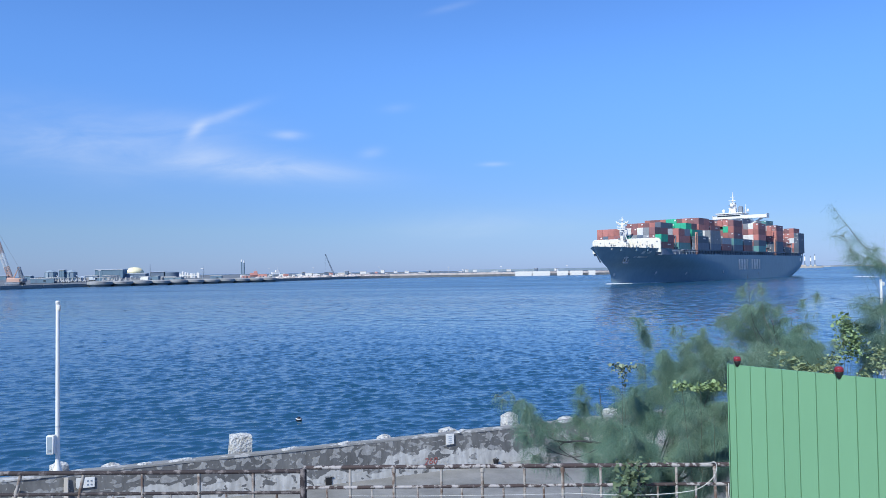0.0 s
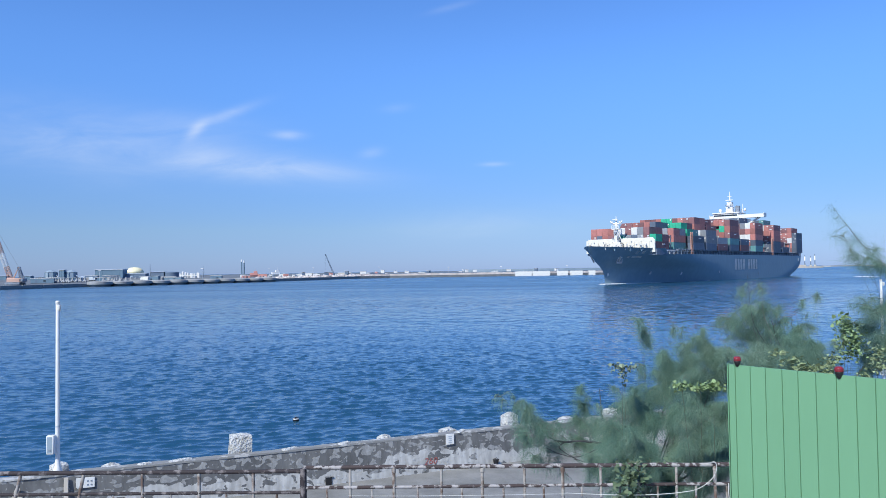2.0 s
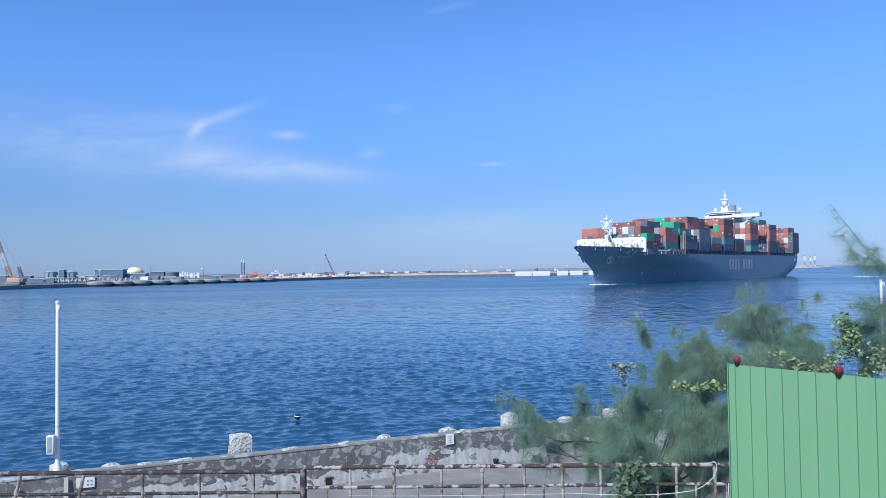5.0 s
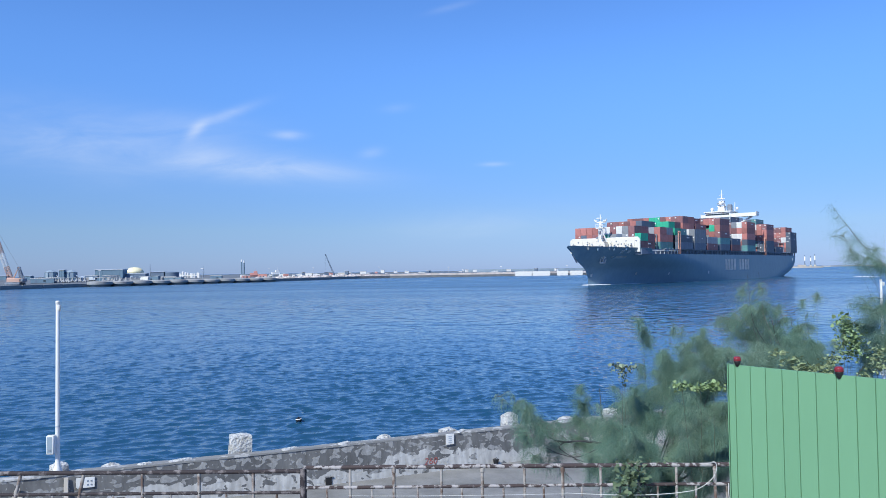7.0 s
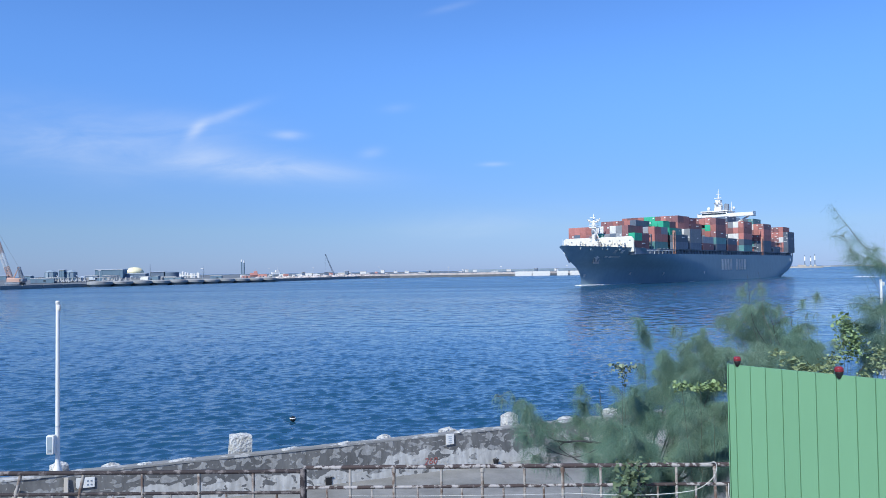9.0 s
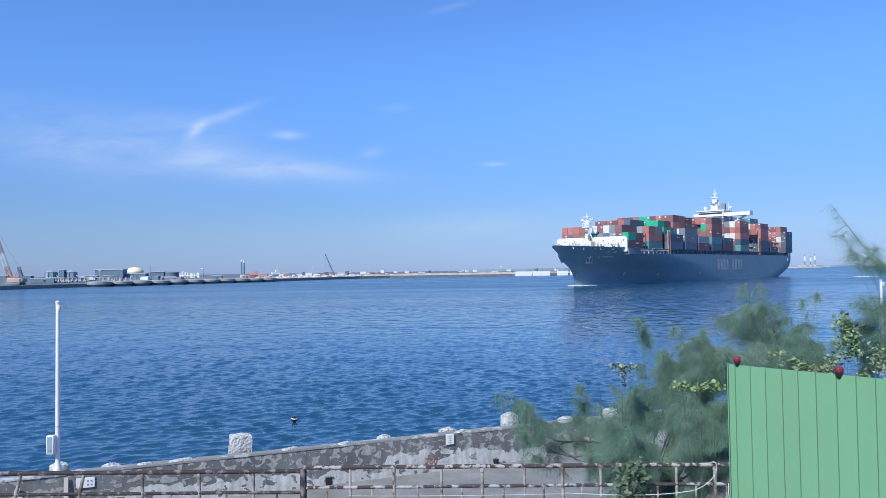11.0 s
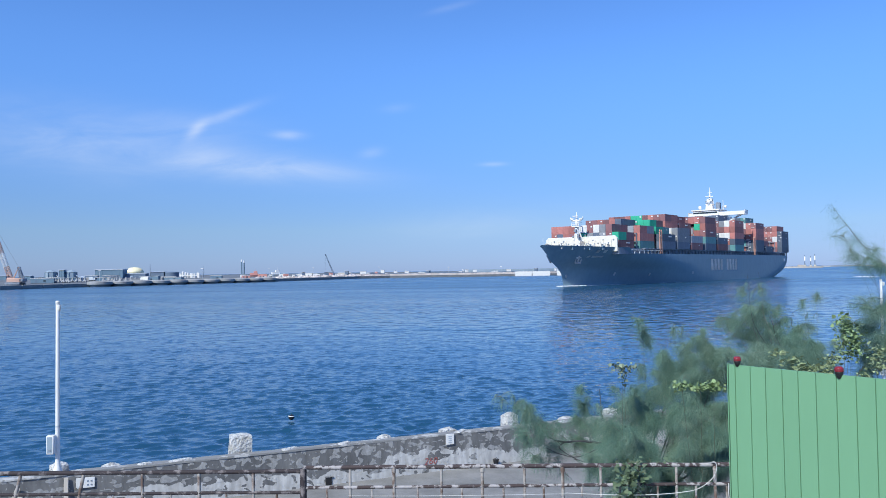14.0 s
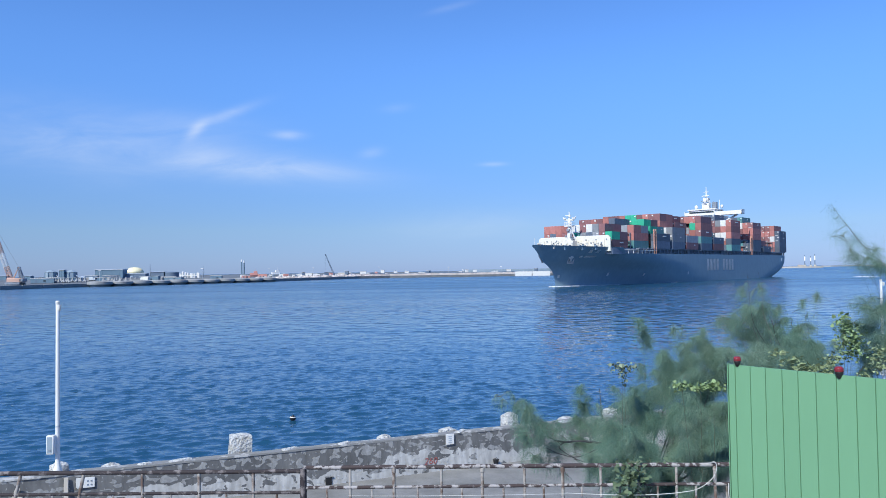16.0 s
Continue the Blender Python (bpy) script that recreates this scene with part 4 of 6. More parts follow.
    part("sat_dome", lathe(bmesh.new(), [(0.3, 0), (0.6, 0.5), (0.7, 0.9), (0.5, 1.4), (0.2, 1.6)], 10, (-146, 5.4, 34.8)), M_WHITE, house)
    part("sat_dome", lathe(bmesh.new(), [(0.4, 0), (0.8, 0.6), (0.9, 1.2), (0.6, 1.8), (0.2, 2.0)], 10, (-146, -7.4, 34.8)), M_WHITE, house)
    # orange access towers at the side
    for x0, z1 in ((-44.6, 20.5), (-154.6, 20.5)):
        bm = bmesh.new()
        for dx in (0, 1.6):
            box(bm, x0 - dx, x0 - dx + 0.35, 15.7, 16.1, 11.2, z1)
        for z in np.arange(13, z1, 2.2):
            box(bm, x0 - 1.6, x0 + 0.35, 15.7, 16.05, z, z + 0.3)
        part("access_tower", bm, M_ORANGE, ship, "orange steel access tower")
    make_containers(ship)
    # foam where the stem and side cut the water
    rng = random.Random(5)
    for name, x0, x1, off, hi in (("bow_foam", 2.0, -30.0, 0.3, 0.7), ("side_foam", -52, -55, 0.3, 0.25), ("side_foam", -64, -66, 0.3, 0.25)):
        bm = bmesh.new()
        n = 110 if name == "bow_foam" else 22
        for sgn in ((1, -1) if name == "bow_foam" else (1,)):
            for i in range(n):
                f = i / n
                x = x0 + (x1 - x0) * f
                y = hull_half(min(x, -0.2), 0.2) + off + rng.uniform(0, 0.4 + 3.0 * f * (1.2 - f))
                r = hi * rng.uniform(0.5, 1.2) * (1.1 - 0.75 * f)
                m = Matrix.Translation((x + rng.uniform(-0.3, 0.3), sgn * y, 0.05)) @ Matrix.Diagonal((2.6 * r, 1.3 * r, 0.3 * r, 1))
                bmesh.ops.create_icosphere(bm, subdivisions=1, radius=1, matrix=m)
        tagged(part(name, bm, M_FOAM, ship, "white foam at the ship's side"), kind="stuff")
    ship.matrix_basis = ship_pose(0)
    return ship


ship = make_ship()
# ---------------------------------------------------------------- far shore
LAND_Z = 1.8
QUAY = [(-330, 240), (-215, 356), (-198, 402), (-172, 438), (-124, 516), (-75, 652), (-49, 670), (96, 668), (150, 690), (205, 700)]


def make_far_shore():
    outline = QUAY + [(215, 760), (60, 2600), (-2600, 2600), (-1500, 240)]
    bm = prism(bmesh.new(), outline, -2, LAND_Z)
    tagged(link("far_ground", bm, M_SOIL), "flat brown-grey industrial yard across the harbour", "ground", kind="structure")
    # quay face: concrete blocks end to end, with a dark gap between
    quay = empty("quay_wall")
    tagged(quay, "grey concrete quay wall across the water", "quay wall", kind="structure")
    for (x0, y0), (x1, y1) in zip(QUAY[:-1], QUAY[1:]):
        ln = math.hypot(x1 - x0, y1 - y0)
        a = math.atan2(y1 - y0, x1 - x0)
        n = max(1, round(ln / 14))
        for i in range(n):
            d = ln * i / n
            # blocks beyond y 645 carry the undercut's shade in their colour
            ob = part("quay_block", cube(0.15, ln / n - 0.15, -1.2, 0.6, -1.5, LAND_Z + 0.12, 0.1), M_QUAYDARK if y0 > 645 else M_QUAY, quay)
            ob.matrix_basis = pose(x0 + d * math.cos(a), y0 + d * math.sin(a), 0, 0, 0, math.degrees(a))


make_far_shore()


def caissons():
    """Round-fronted concrete caissons along the near part of the far quay."""
    first = None
    for i in range(11):
        t = i / 10
        x, y = -188.5 + 66 * t, 405 + 108 * t
        if first is None:
            first = empty("round_caisson")
            prof = [(5.0, -1.5), (5.1, 0.4), (6.5, 1.3), (6.5, 2.5), (5.6, 2.9)]
            part("shell", lathe(bmesh.new(), prof, 24), M_CAISSON, first)
            part("cap", lathe(bmesh.new(), [(5.3, 2.8), (5.3, 3.0), (3.0, 3.1)], 20), M_QUAY, first)
            first.matrix_basis = pose(x, y, 0)
            tagged(first, "round grey concrete caisson at the quay edge", "caisson", "round caissons")
        else:
            copy_thing(first, pose(x, y, 0, 0, 0, i * 20))


caissons()


def shed(name, x0, x1, y, top, deep, mat, label, cat, ridge=0.0, bays=6):
    """A clad industrial building with plinth, cladding posts, roof and doors."""
    b = empty(name, pose((x0 + x1) / 2, y, LAND_Z))
    w, h = (x1 - x0) / 2, top - LAND_Z
    part("wall", cube(-w, w, 0, deep, 0, h * 0.96), mat, b)
    bm = bmesh.new()
    lo = [(-w - 0.4, -0.4, h * 0.96), (w + 0.4, -0.4, h * 0.96), (w + 0.4, deep + 0.4, h * 0.96), (-w - 0.4, deep + 0.4, h * 0.96)]
    vs = [bm.verts.new(p) for p in lo]
    up = [bm.verts.new((p[0], p[1], h)) for p in lo]
    for k in range(4):
        bm.faces.new((vs[k], vs[(k + 1) % 4], up[(k + 1) % 4], up[k]))
    r0, r1 = bm.verts.new((-w - 0.4, deep / 2, h + ridge)), bm.verts.new((w + 0.4, deep / 2, h + ridge))
    bm.faces.new((up[0], up[1], r1, r0))
    bm.faces.new((up[2], up[3], r0, r1))
    bm.faces.new((up[1], up[2], r1))
    bm.faces.new((up[3], up[0], r0))
    bm.faces.new(vs[::-1])
    part("roof", bm, M_PALETANK, b)
    for i in range(bays + 1):
        x = -w + 2 * w * i / bays
        part("column", cube(x - 0.2, x + 0.2, -0.12, 0.05, 0, h * 0.95), mat, b)
    for i in range(0, bays, 2):
        x = -w + 2 * w * (i + 0.5) / bays
        part("door", cube(x - w / bays * 0.55, x + w / bays * 0.55, -0.08, 0.05, 0, h * 0.4), mat, b)
    return tagged(b, label, cat)


def tank(name, x, y, r, top, mat, dome, label, rail=True):
    b = empty(name, pose(x, y, LAND_Z))
    h = top - LAND_Z
    wall = h - dome
    part("shell", lathe(bmesh.new(), [(r, 0), (r, wall), (r * 1.02, wall), (r * 1.02, wall + 0.5)], 40), mat, b)
    prof = [(r * math.cos(a), wall + 0.5 + (dome - 0.5) * math.sin(a)) for a in np.linspace(0, 1.5, 9)]
    part("dome", lathe(bmesh.new(), prof, 40), mat, b)
    if rail:
        bm = bmesh.new()
        for k in range(24):
            a = k * math.tau / 24
            box(bm, r * math.cos(a) - 0.15, r * math.cos(a) + 0.15, r * math.sin(a) - 0.15, r * math.sin(a) + 0.15, wall + 0.4, wall + 1.8)
        part("railing", bm, M_PALETANK, b)
        part("pipe", tube(bmesh.new(), [(-r * 0.3, -r * 0.98, 0), (-r * 0.3, -r * 0.98, wall), (0, 0, h)], 0.4, 6), M_PALETANK, b)
    return tagged(b, label, "tank", "storage tanks across the harbour")


def silo(x, y, r, top, label):
    b = empty("silo", pose(x, y, LAND_Z))
    h = top - LAND_Z
    part("shell", lathe(bmesh.new(), [(r, 0), (r, h * 0.8)], 8), M_SILO, b)
    part("roof", lathe(bmesh.new(), [(r * 1.04, h * 0.8), (r * 1.04, h * 0.82), (r * 0.25, h), (r * 0.2, h)], 8), M_SILO, b)
    for k in range(8):
        a = k * math.tau / 8
        part("rib", cube(r * math.cos(a) - 0.25, r * math.cos(a) + 0.25, r * math.sin(a) - 0.25, r * math.sin(a) + 0.25, 0, h * 0.8), M_BLUEGREY, b)
    part("chute", tube(bmesh.new(), [(0, 0, h), (r * 1.3, -1, h * 0.45)], 0.35, 6), M_PALETANK, b)
    return tagged(b, label, "silo", "silos across the harbour")


def lattice(bm, a, b, w0, w1, bays, r):
    """A square lattice boom from a to b."""
    a, b = Vector(a), Vector(b)
    d = (b - a).normalized()
    s = d.cross(Vector((0, 1, 0))).normalized()
    t = d.cross(s)
    prev = None
    for i in range(bays + 1):
        c, w = a.lerp(b, i / bays), w0 + (w1 - w0) * i / bays
        ring = [c + s * w * p + t * w * q for p, q in ((-1, -1), (1, -1), (1, 1), (-1, 1))]
        if prev:
            for k in range(4):
                tube(bm, [prev[k], ring[k]], r, 4, False)
                tube(bm, [prev[k], ring[(k + 1) % 4]], r * 0.6, 4, False)
        for k in range(4):
            tube(bm, [ring[k], ring[(k + 1) % 4]], r * 0.6, 4, False)
        prev = ring
    return bm


def crawler_crane():
    c = empty("crawler_crane", pose(-227.5, 392, LAND_Z))
    for y in (-2.6, 2.6):
        bm = box(bmesh.new(), -4, 4, y - 0.6, y + 0.6, 0, 1.3, 0.3)
        part("track", bm, M_SHIPDARK, c)
    part("cab_body", cube(-3.5, 4.2, -2.2, 2.2, 1.4, 3.6, 0.2), M_CRANE, c, "orange crane house")
    part("counterweight", cube(3.2, 5.2, -2.2, 2.2, 1.6, 3.4, 0.2), M_SHIPDARK, c)
    foot, tip = Vector((-2, 0, 2.2)), Vector((-15.5, 0, 39))
    n = 5
    for i in range(n):
        p, q = foot.lerp(tip, i / n), foot.lerp(tip, (i + 1) / n)
        part("boom_section", lattice(bmesh.new(), p, q, 0.9, 0.9, 5, 0.17), M_CRANE if i % 2 == 0 else M_WHITE, c,
             "orange boom section" if i % 2 == 0 else "white boom section")
    part("gantry", lattice(bmesh.new(), (3.5, 0, 3.4), (1.8, 0, 9.4), 0.8, 0.5, 4, 0.15), M_SHIPDARK, c)
    part("gantry_strut", tube(bmesh.new(), [(5.0, 0, 3.2), (1.8, 0, 9.4)], 0.25, 5), M_SHIPDARK, c)
    part("backstay", tube(bmesh.new(), [(1.8, 0, 9.4), tip], 0.07, 4), M_SHIPDARK, c)
    part("mast_arm", tube(bmesh.new(), [(-1, 0, 3.4), (1.8, 0, 9.4)], 0.3, 5), M_CRANE, c)
    tagged(c, "orange and white lattice-boom crawler crane on the quay", "crane")


def luffing_crane():
    c = empty("mobile_crane", pose(-164, 1100, LAND_Z))
    part("chassis", cube(-6, 6, -2, 2, 0.4, 2.8, 0.2), M_DARKBLD, c)
    for x in (-4.5, -1.5, 1.5, 4.5):
        w = part("wheel", lathe(bmesh.new(), [(0.4, -2.2), (0.9, -2.1), (0.9, 2.1), (0.4, 2.2)], 10), M_BLACK, c)
        w.matrix_basis = pose(x, 0, 0.9, 90, 0, 0)
    part("boom", lattice(bmesh.new(), (0, 0, 2.6), (-11.5, 0, 30.3), 0.8, 0.5, 12, 0.2), M_DARKBLD, c)
    part("head", cube(-12.6, -11.0, -0.6, 0.6, 29.6, 31, 0.1), M_DARKBLD, c)
    part("hoist_rope", tube(bmesh.new(), [(-12, 0, 30), (-12, 0, 6)], 0.06, 4), M_BLACK, c)
    tagged(c, "dark mobile crane with a raised lattice boom", "crane")


def chimney(x, y, top, r):
    c = empty("chimney", pose(x, y, LAND_Z))
    h = top - LAND_Z
    part("shaft", lathe(bmesh.new(), [(r * 1.15, 0), (r, h * 0.85), (r, h * 0.86)], 14), M_BLUEGREY, c)
    part("tip_band", lathe(bmesh.new(), [(r * 1.02, h * 0.86), (r, h), (r * 0.8, h)], 14), M_WHITE, c, "white chimney tip")
    return tagged(c, "tall dark twin chimney with a white tip", "chimney", "twin chimneys")


def thin_mast(x, y, top):
    c = empty("antenna_mast", pose(x, y, LAND_Z))
    h = top - LAND_Z
    part("pole", tube(bmesh.new(), [(0, 0, 0), (0, 0, h)], [0.4, 0.15], 6), M_DARKBLD, c)
    part("stay", tube(bmesh.new(), [(0, 0, h * 0.8), (3, 0, 0)], 0.05, 4), M_DARKBLD, c)
    part("foot", cube(-0.8, 0.8, -0.8, 0.8, 0, 0.6, 0.05), M_QUAY, c)
    tagged(c, "thin dark antenna mast in the yard", "mast")


def workboat(x, y, ln, rz, hull_mat, top_mat, label, house=0.35, mast=4.0, z=0.0):
    b = empty("work_boat", pose(x, y, z, 0, 0, rz))
    bm = bmesh.new()
    rows = []
    for t in np.linspace(0, 1, 9):
        w = ln * 0.13 * (1 - max(0, (t - 0.6) / 0.4) ** 2) * min(1, 0.75 + t)
        top = ln * (0.09 + 0.05 * max(0, t - 0.5) * 2)
        px = (t - 0.5) * ln
        rows.append([bm.verts.new((px - (0.04 * ln if t == 1 else 0), 0.6 * w + 0.01, -0.4)), bm.verts.new((px, w + 0.02, top)),
                     bm.verts.new((px, -w - 0.02, top)), bm.verts.new((px - (0.04 * ln if t == 1 else 0), -0.6 * w - 0.01, -0.4))])
    for a, c in zip(rows, rows[1:]):
        for k in range(4):
            bm.faces.new((a[k], a[(k + 1) % 4], c[(k + 1) % 4], c[k]))
    bm.faces.new(rows[0])
    bm.faces.new(rows[-1][::-1])
    bmesh.ops.recalc_face_normals(bm, faces=bm.faces)
    part("hull", bm, hull_mat, b)
    d = ln * 0.1
    part("deckhouse", cube(-ln * house * 0.9, ln * 0.12, -ln * 0.08, ln * 0.08, d, d + ln * 0.14, 0.1), top_mat, b)
    wh = part("wheelhouse", cube(-ln * 0.12, ln * 0.1, -ln * 0.07, ln * 0.07, d + ln * 0.14, d + ln * 0.25, 0.1), top_mat, b)
    part("window_band", cube(ln * 0.1, ln * 0.103, -ln * 0.06, ln * 0.06, d + ln * 0.19, d + ln * 0.235), M_GLASSDARK, wh)
    part("mast", tube(bmesh.new(), [(0, 0, d + ln * 0.25), (0, 0, d + ln * 0.25 + mast)], [0.16, 0.06], 5), top_mat, b)
    return tagged(b, label, "boat")


def truck(x, y, z, rz, label, mat):
    b = empty("truck", pose(x, y, z, 0, 0, rz))
    part("cargo_box", cube(-3.2, 1.0, -1.2, 1.2, 0.9, 3.2, 0.08), mat, b)
    cab = part("cab", cube(1.2, 3.0, -1.15, 1.15, 0.6, 2.7, 0.25), mat, b)
    part("windscreen", cube(2.98, 3.02, -1.0, 1.0, 1.6, 2.5), M_GLASSDARK, cab)
    part("chassis", cube(-3.2, 2.9, -1.0, 1.0, 0.5, 0.9), M_BLACK, b)
    for px in (-2.4, -1.2, 2.1):
        for sy in (-1.05, 1.05):
            w = part("wheel", lathe(bmesh.new(), [(0.25, -0.16), (0.5, -0.14), (0.5, 0.14), (0.25, 0.16)], 10), M_BLACK, b)
            w.matrix_basis = pose(px, sy, 0.5, 90, 0, 0)
    return tagged(b, label, "truck", "trucks on the far quay")


def excavator(x, y, z):
    b = empty("excavator", pose(x, y, z))
    for sy in (-1.2, 1.2):
        part("track", cube(-2, 2, sy - 0.3, sy + 0.3, 0, 0.9, 0.2), M_BLACK, b)
    part("cab", cube(-1.8, 1.4, -1.2, 1.2, 0.85, 3.0, 0.2), M_WHITE, b)
    part("boom", tube(bmesh.new(), smooth_path([(1.0, 0, 1.8), (2.0, 0, 4.6), (2.6, 0, 5.0)], 4), 0.28, 6), M_WHITE, b)
    part("stick", tube(bmesh.new(), [(2.6, 0, 5.0), (3.4, 0, 2.2)], 0.2, 6), M_WHITE, b)
    part("bucket", cube(3.0, 3.9, -0.5, 0.5, 1.4, 2.3, 0.2), M_SHIPDARK, b)
    tagged(b, "small white excavator on the breakwater", "excavator")


def far_things():
    shed("warehouse", -565, -534, 900, 7.0, 10, M_BLUEGREY, "low blue-grey warehouse in the yard", "warehouse", 0.6)
    shed("warehouse", -517, -504, 900, 6.6, 8, M_BLUEGREY, "small blue-grey warehouse in the yard", "warehouse", 0.4, 4)
    silo(-276.5, 520, 4.0, 10.5, "pale grey eight-sided silo with a cone roof")
    silo(-263.2, 522, 3.7, 10.3, "smaller pale grey silo with a cone roof")
    shed("silo_tower", -269.2, -266.2, 517, 10.4, 4, M_BLUEGREY, "narrow grey elevator tower between silos", "tower", 0.2, 2)
    shed("warehouse", -299, -284, 605, 5.3, 8, M_DARKBLD, "long low dark shed", "warehouse", 0.3)
    shed("power_hall", -283, -261, 600, 10.9, 9, M_BLUEGREY, "big blue-grey clad industrial hall", "building", 0.3, 8)
    tank("gas_tank", -753, 1800, 20.5, 24.6, M_CREAM, 12.5, "large cream domed gas tank")
    thin_mast(-357.8, 900, 19.6)
    thin_mast(-293, 900, 15.3)
    shed("warehouse", -261, -245, 606, 7.3, 8, M_DARKBLD, "low dark shed before the gas tank", "warehouse", 0.3, 5)
    shed("warehouse", -247, -236, 622, 8.4, 8, M_DARKBLD, "dark flat-roofed shed in the yard", "warehouse", 0.2, 4)
    tank("oil_tank", -230.3, 626, 5.6, 8.4, M_DARKBLD, 1.2, "dark squat oil tank", False)
    # pale pipework rack
    rack = empty("pipe_rack", pose(-277, 800, LAND_Z))
    rg = random.Random(8)
    for i in range(11):
        x = -12.5 + i * 2.5
        h = rg.uniform(4.2, 6.6)
        part("column", lathe(bmesh.new(), [(1.15, 0), (1.15, h), (0.6, h + 0.5)], 10, (x, rg.uniform(-2, 2), 0)), M_WHITEDIRTY, rack)
    for z in (2.6,):
        part("pipe", tube(bmesh.new(), [(-13, -2.2, z), (13, -2.2, z)], 0.35, 6), M_WHITEDIRTY, rack)
    tagged(rack, "white pipework rack with upright vessels", "pipe rack")
    chimney(-410.2, 1500, 33.8, 1.35)
    chimney(-405.6, 1502, 31.5, 1.2)
    crawler_crane()
    luffing_crane()
    workboat(-229, 900, 19, 20, M_FARRED, M_FARRED, "red-orange boat on the slip beyond the quay", 0.4, 3.0, LAND_Z)
    workboat(-225, 1000, 22, 35, M_WHITEDIRTY, M_WHITE, "white vessel with a tall mast behind the quay", 0.4, 4.5, LAND_Z)
    # tan parapet along the breakwater
    for (x0, y0, x1, y1) in ((-80, 660, -49, 678), (-49, 678, 64, 678), (64, 678, 150, 699), (150, 699, 204, 708)):
        ln, a = math.hypot(x1 - x0, y1 - y0), math.degrees(math.atan2(y1 - y0, x1 - x0))
        p = empty("parapet", pose(x0, y0, LAND_Z, 0, 0, a))
        n = max(1, round(ln / 9))
        for i in range(n):
            part("parapet_panel", cube(ln * i / n + 0.08, ln * (i + 1) / n - 0.08, 0, 1.0, 0, 1.8, 0.05), M_RUBBLE, p)
        part("back_wall", cube(0, ln, 6.0, 7.0, 0, 2.4), M_DARKBLD, p, "low dark wall behind the parapet")
        tagged(p, "pale concrete parapet of the breakwater with a dark back wall", "parapet", kind="structure")
    for x0, x1, y in ((64.5, 79.6, 664), (80.2, 96, 664), (103, 113, 669), (115.8, 127.3, 674), (133.6, 140, 679)):
        b = empty("white_barrier", pose(x0, y, LAND_Z + 0.25))
        part("board", cube(0, x1 - x0, 0, 0.4, 0.3, 2.0, 0.05), M_WHITEDIRTY, b)
        part("skirt", cube(0.1, x1 - x0 - 0.1, -0.3, 0.35, -2.3, 0.3), M_WHITEDIRTY, b)
        for i in range(4):
            x = (x1 - x0) * (i + 0.5) / 4
            part("strut", cube(x - 0.1, x + 0.1, 0.4, 1.2, -0.1, 1.8), M_SHIPDARK, b)
        tagged(b, "white painted barrier on the quay edge", "barrier", "white quay barriers")
    truck(-20, 690, LAND_Z, 12, "white box truck on the far quay", M_WHITEDIRTY)
    truck(-125, 640, LAND_Z, 200, "white truck parked in the yard", M_WHITEDIRTY)
    truck(48, 690, LAND_Z, 170, "pale truck behind the parapet", M_WHITEDIRTY)
    excavator(16, 690, LAND_Z)
    # outer breakwater with light towers
    bm = bmesh.new()
    prism(bm, [(640, 1480), (700, 1470), (756, 1474), (763, 1480), (764, 1498), (640, 1510)], -2, 3.2)
    tagged(link("outer_mole", bm, M_TAN), "low pale concrete mole at the harbour mouth", "breakwater", kind="structure")
    bm = prism(bmesh.new(), [(1092, 2080), (2600, 2900), (2600, 2960), (1080, 2110)], -2, 3.0)
    tagged(link("outer_breakwater", bm, M_TAN), "long pale breakwater near the horizon", "breakwater", kind="structure")
    # the spit takes the pale silo blue, so its haze is in the colour
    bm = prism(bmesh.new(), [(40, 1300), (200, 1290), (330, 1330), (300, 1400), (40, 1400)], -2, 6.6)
    tagged(link("outer_spit", bm, M_SILO), "low breakwater behind the quay, coloured pale blue for haze", "breakwater", kind="structure")
    for x, top in ((730.5, 26.2), (742.4, 23.3), (751, 27.8)):
        b = empty("beacon_tower", pose(x, 1490, 3.2))
        h = top - 3.2
        part("base", lathe(bmesh.new(), [(2.4, 0), (2.0, h * 0.12)], 12), M_TAN, b)
        part("shaft", lathe(bmesh.new(), [(0.9, h * 0.12), (0.8, h * 0.5)], 12), M_DARKBLD, b)
        part("lantern_room", lathe(bmesh.new(), [(1.5, h * 0.5), (1.5, h * 0.8), (1.0, h * 0.86)], 12), M_WHITE, b, "white lantern room")
        part("top_mast", tube(bmesh.new(), [(0, 0, h * 0.86), (0, 0, h)], [0.8, 0.6], 8), M_DARKBLD, b)
        tagged(b, "slim dark and white harbour light tower", "light tower", "harbour light towers")
    part_of = empty("site_office", pose(720, 1486, 3.2))
    part("wall", cube(-5, 5, -2, 2, 0, 2.4, 0.1), M_TAN, part_of)
    part("roof", cube(-5.4, 5.4, -2.4, 2.4, 2.4, 2.8, 0.1), M_FARRED, part_of)
    tagged(part_of, "low red-roofed hut on the mole", "hut")


def site_hut(x, y, w, h, rz, mat, label):
    b = empty("site_hut", pose(x, y, LAND_Z, 0, 0, rz))
    part("wall", cube(-w / 2, w / 2, -1.3, 1.3, 0.15, h, 0.05), mat, b)
    part("roof", cube(-w / 2 - 0.2, w / 2 + 0.2, -1.5, 1.5, h, h + 0.2, 0.05), M_WHITEDIRTY, b)
    part("door", cube(-w * 0.3, -w * 0.3 + 0.9, -1.36, -1.3, 0.2, 2.1), M_DARKBLD, b)
    part("window", cube(w * 0.05, w * 0.05 + 1.3, -1.36, -1.3, 1.0, 1.9), M_GLASSDARK, b)
    part("skid", cube(-w / 2, w / 2, -1.0, 1.0, 0, 0.15), M_SHIPDARK, b)
    tagged(b, label, "hut", "huts and boxes in the yard")


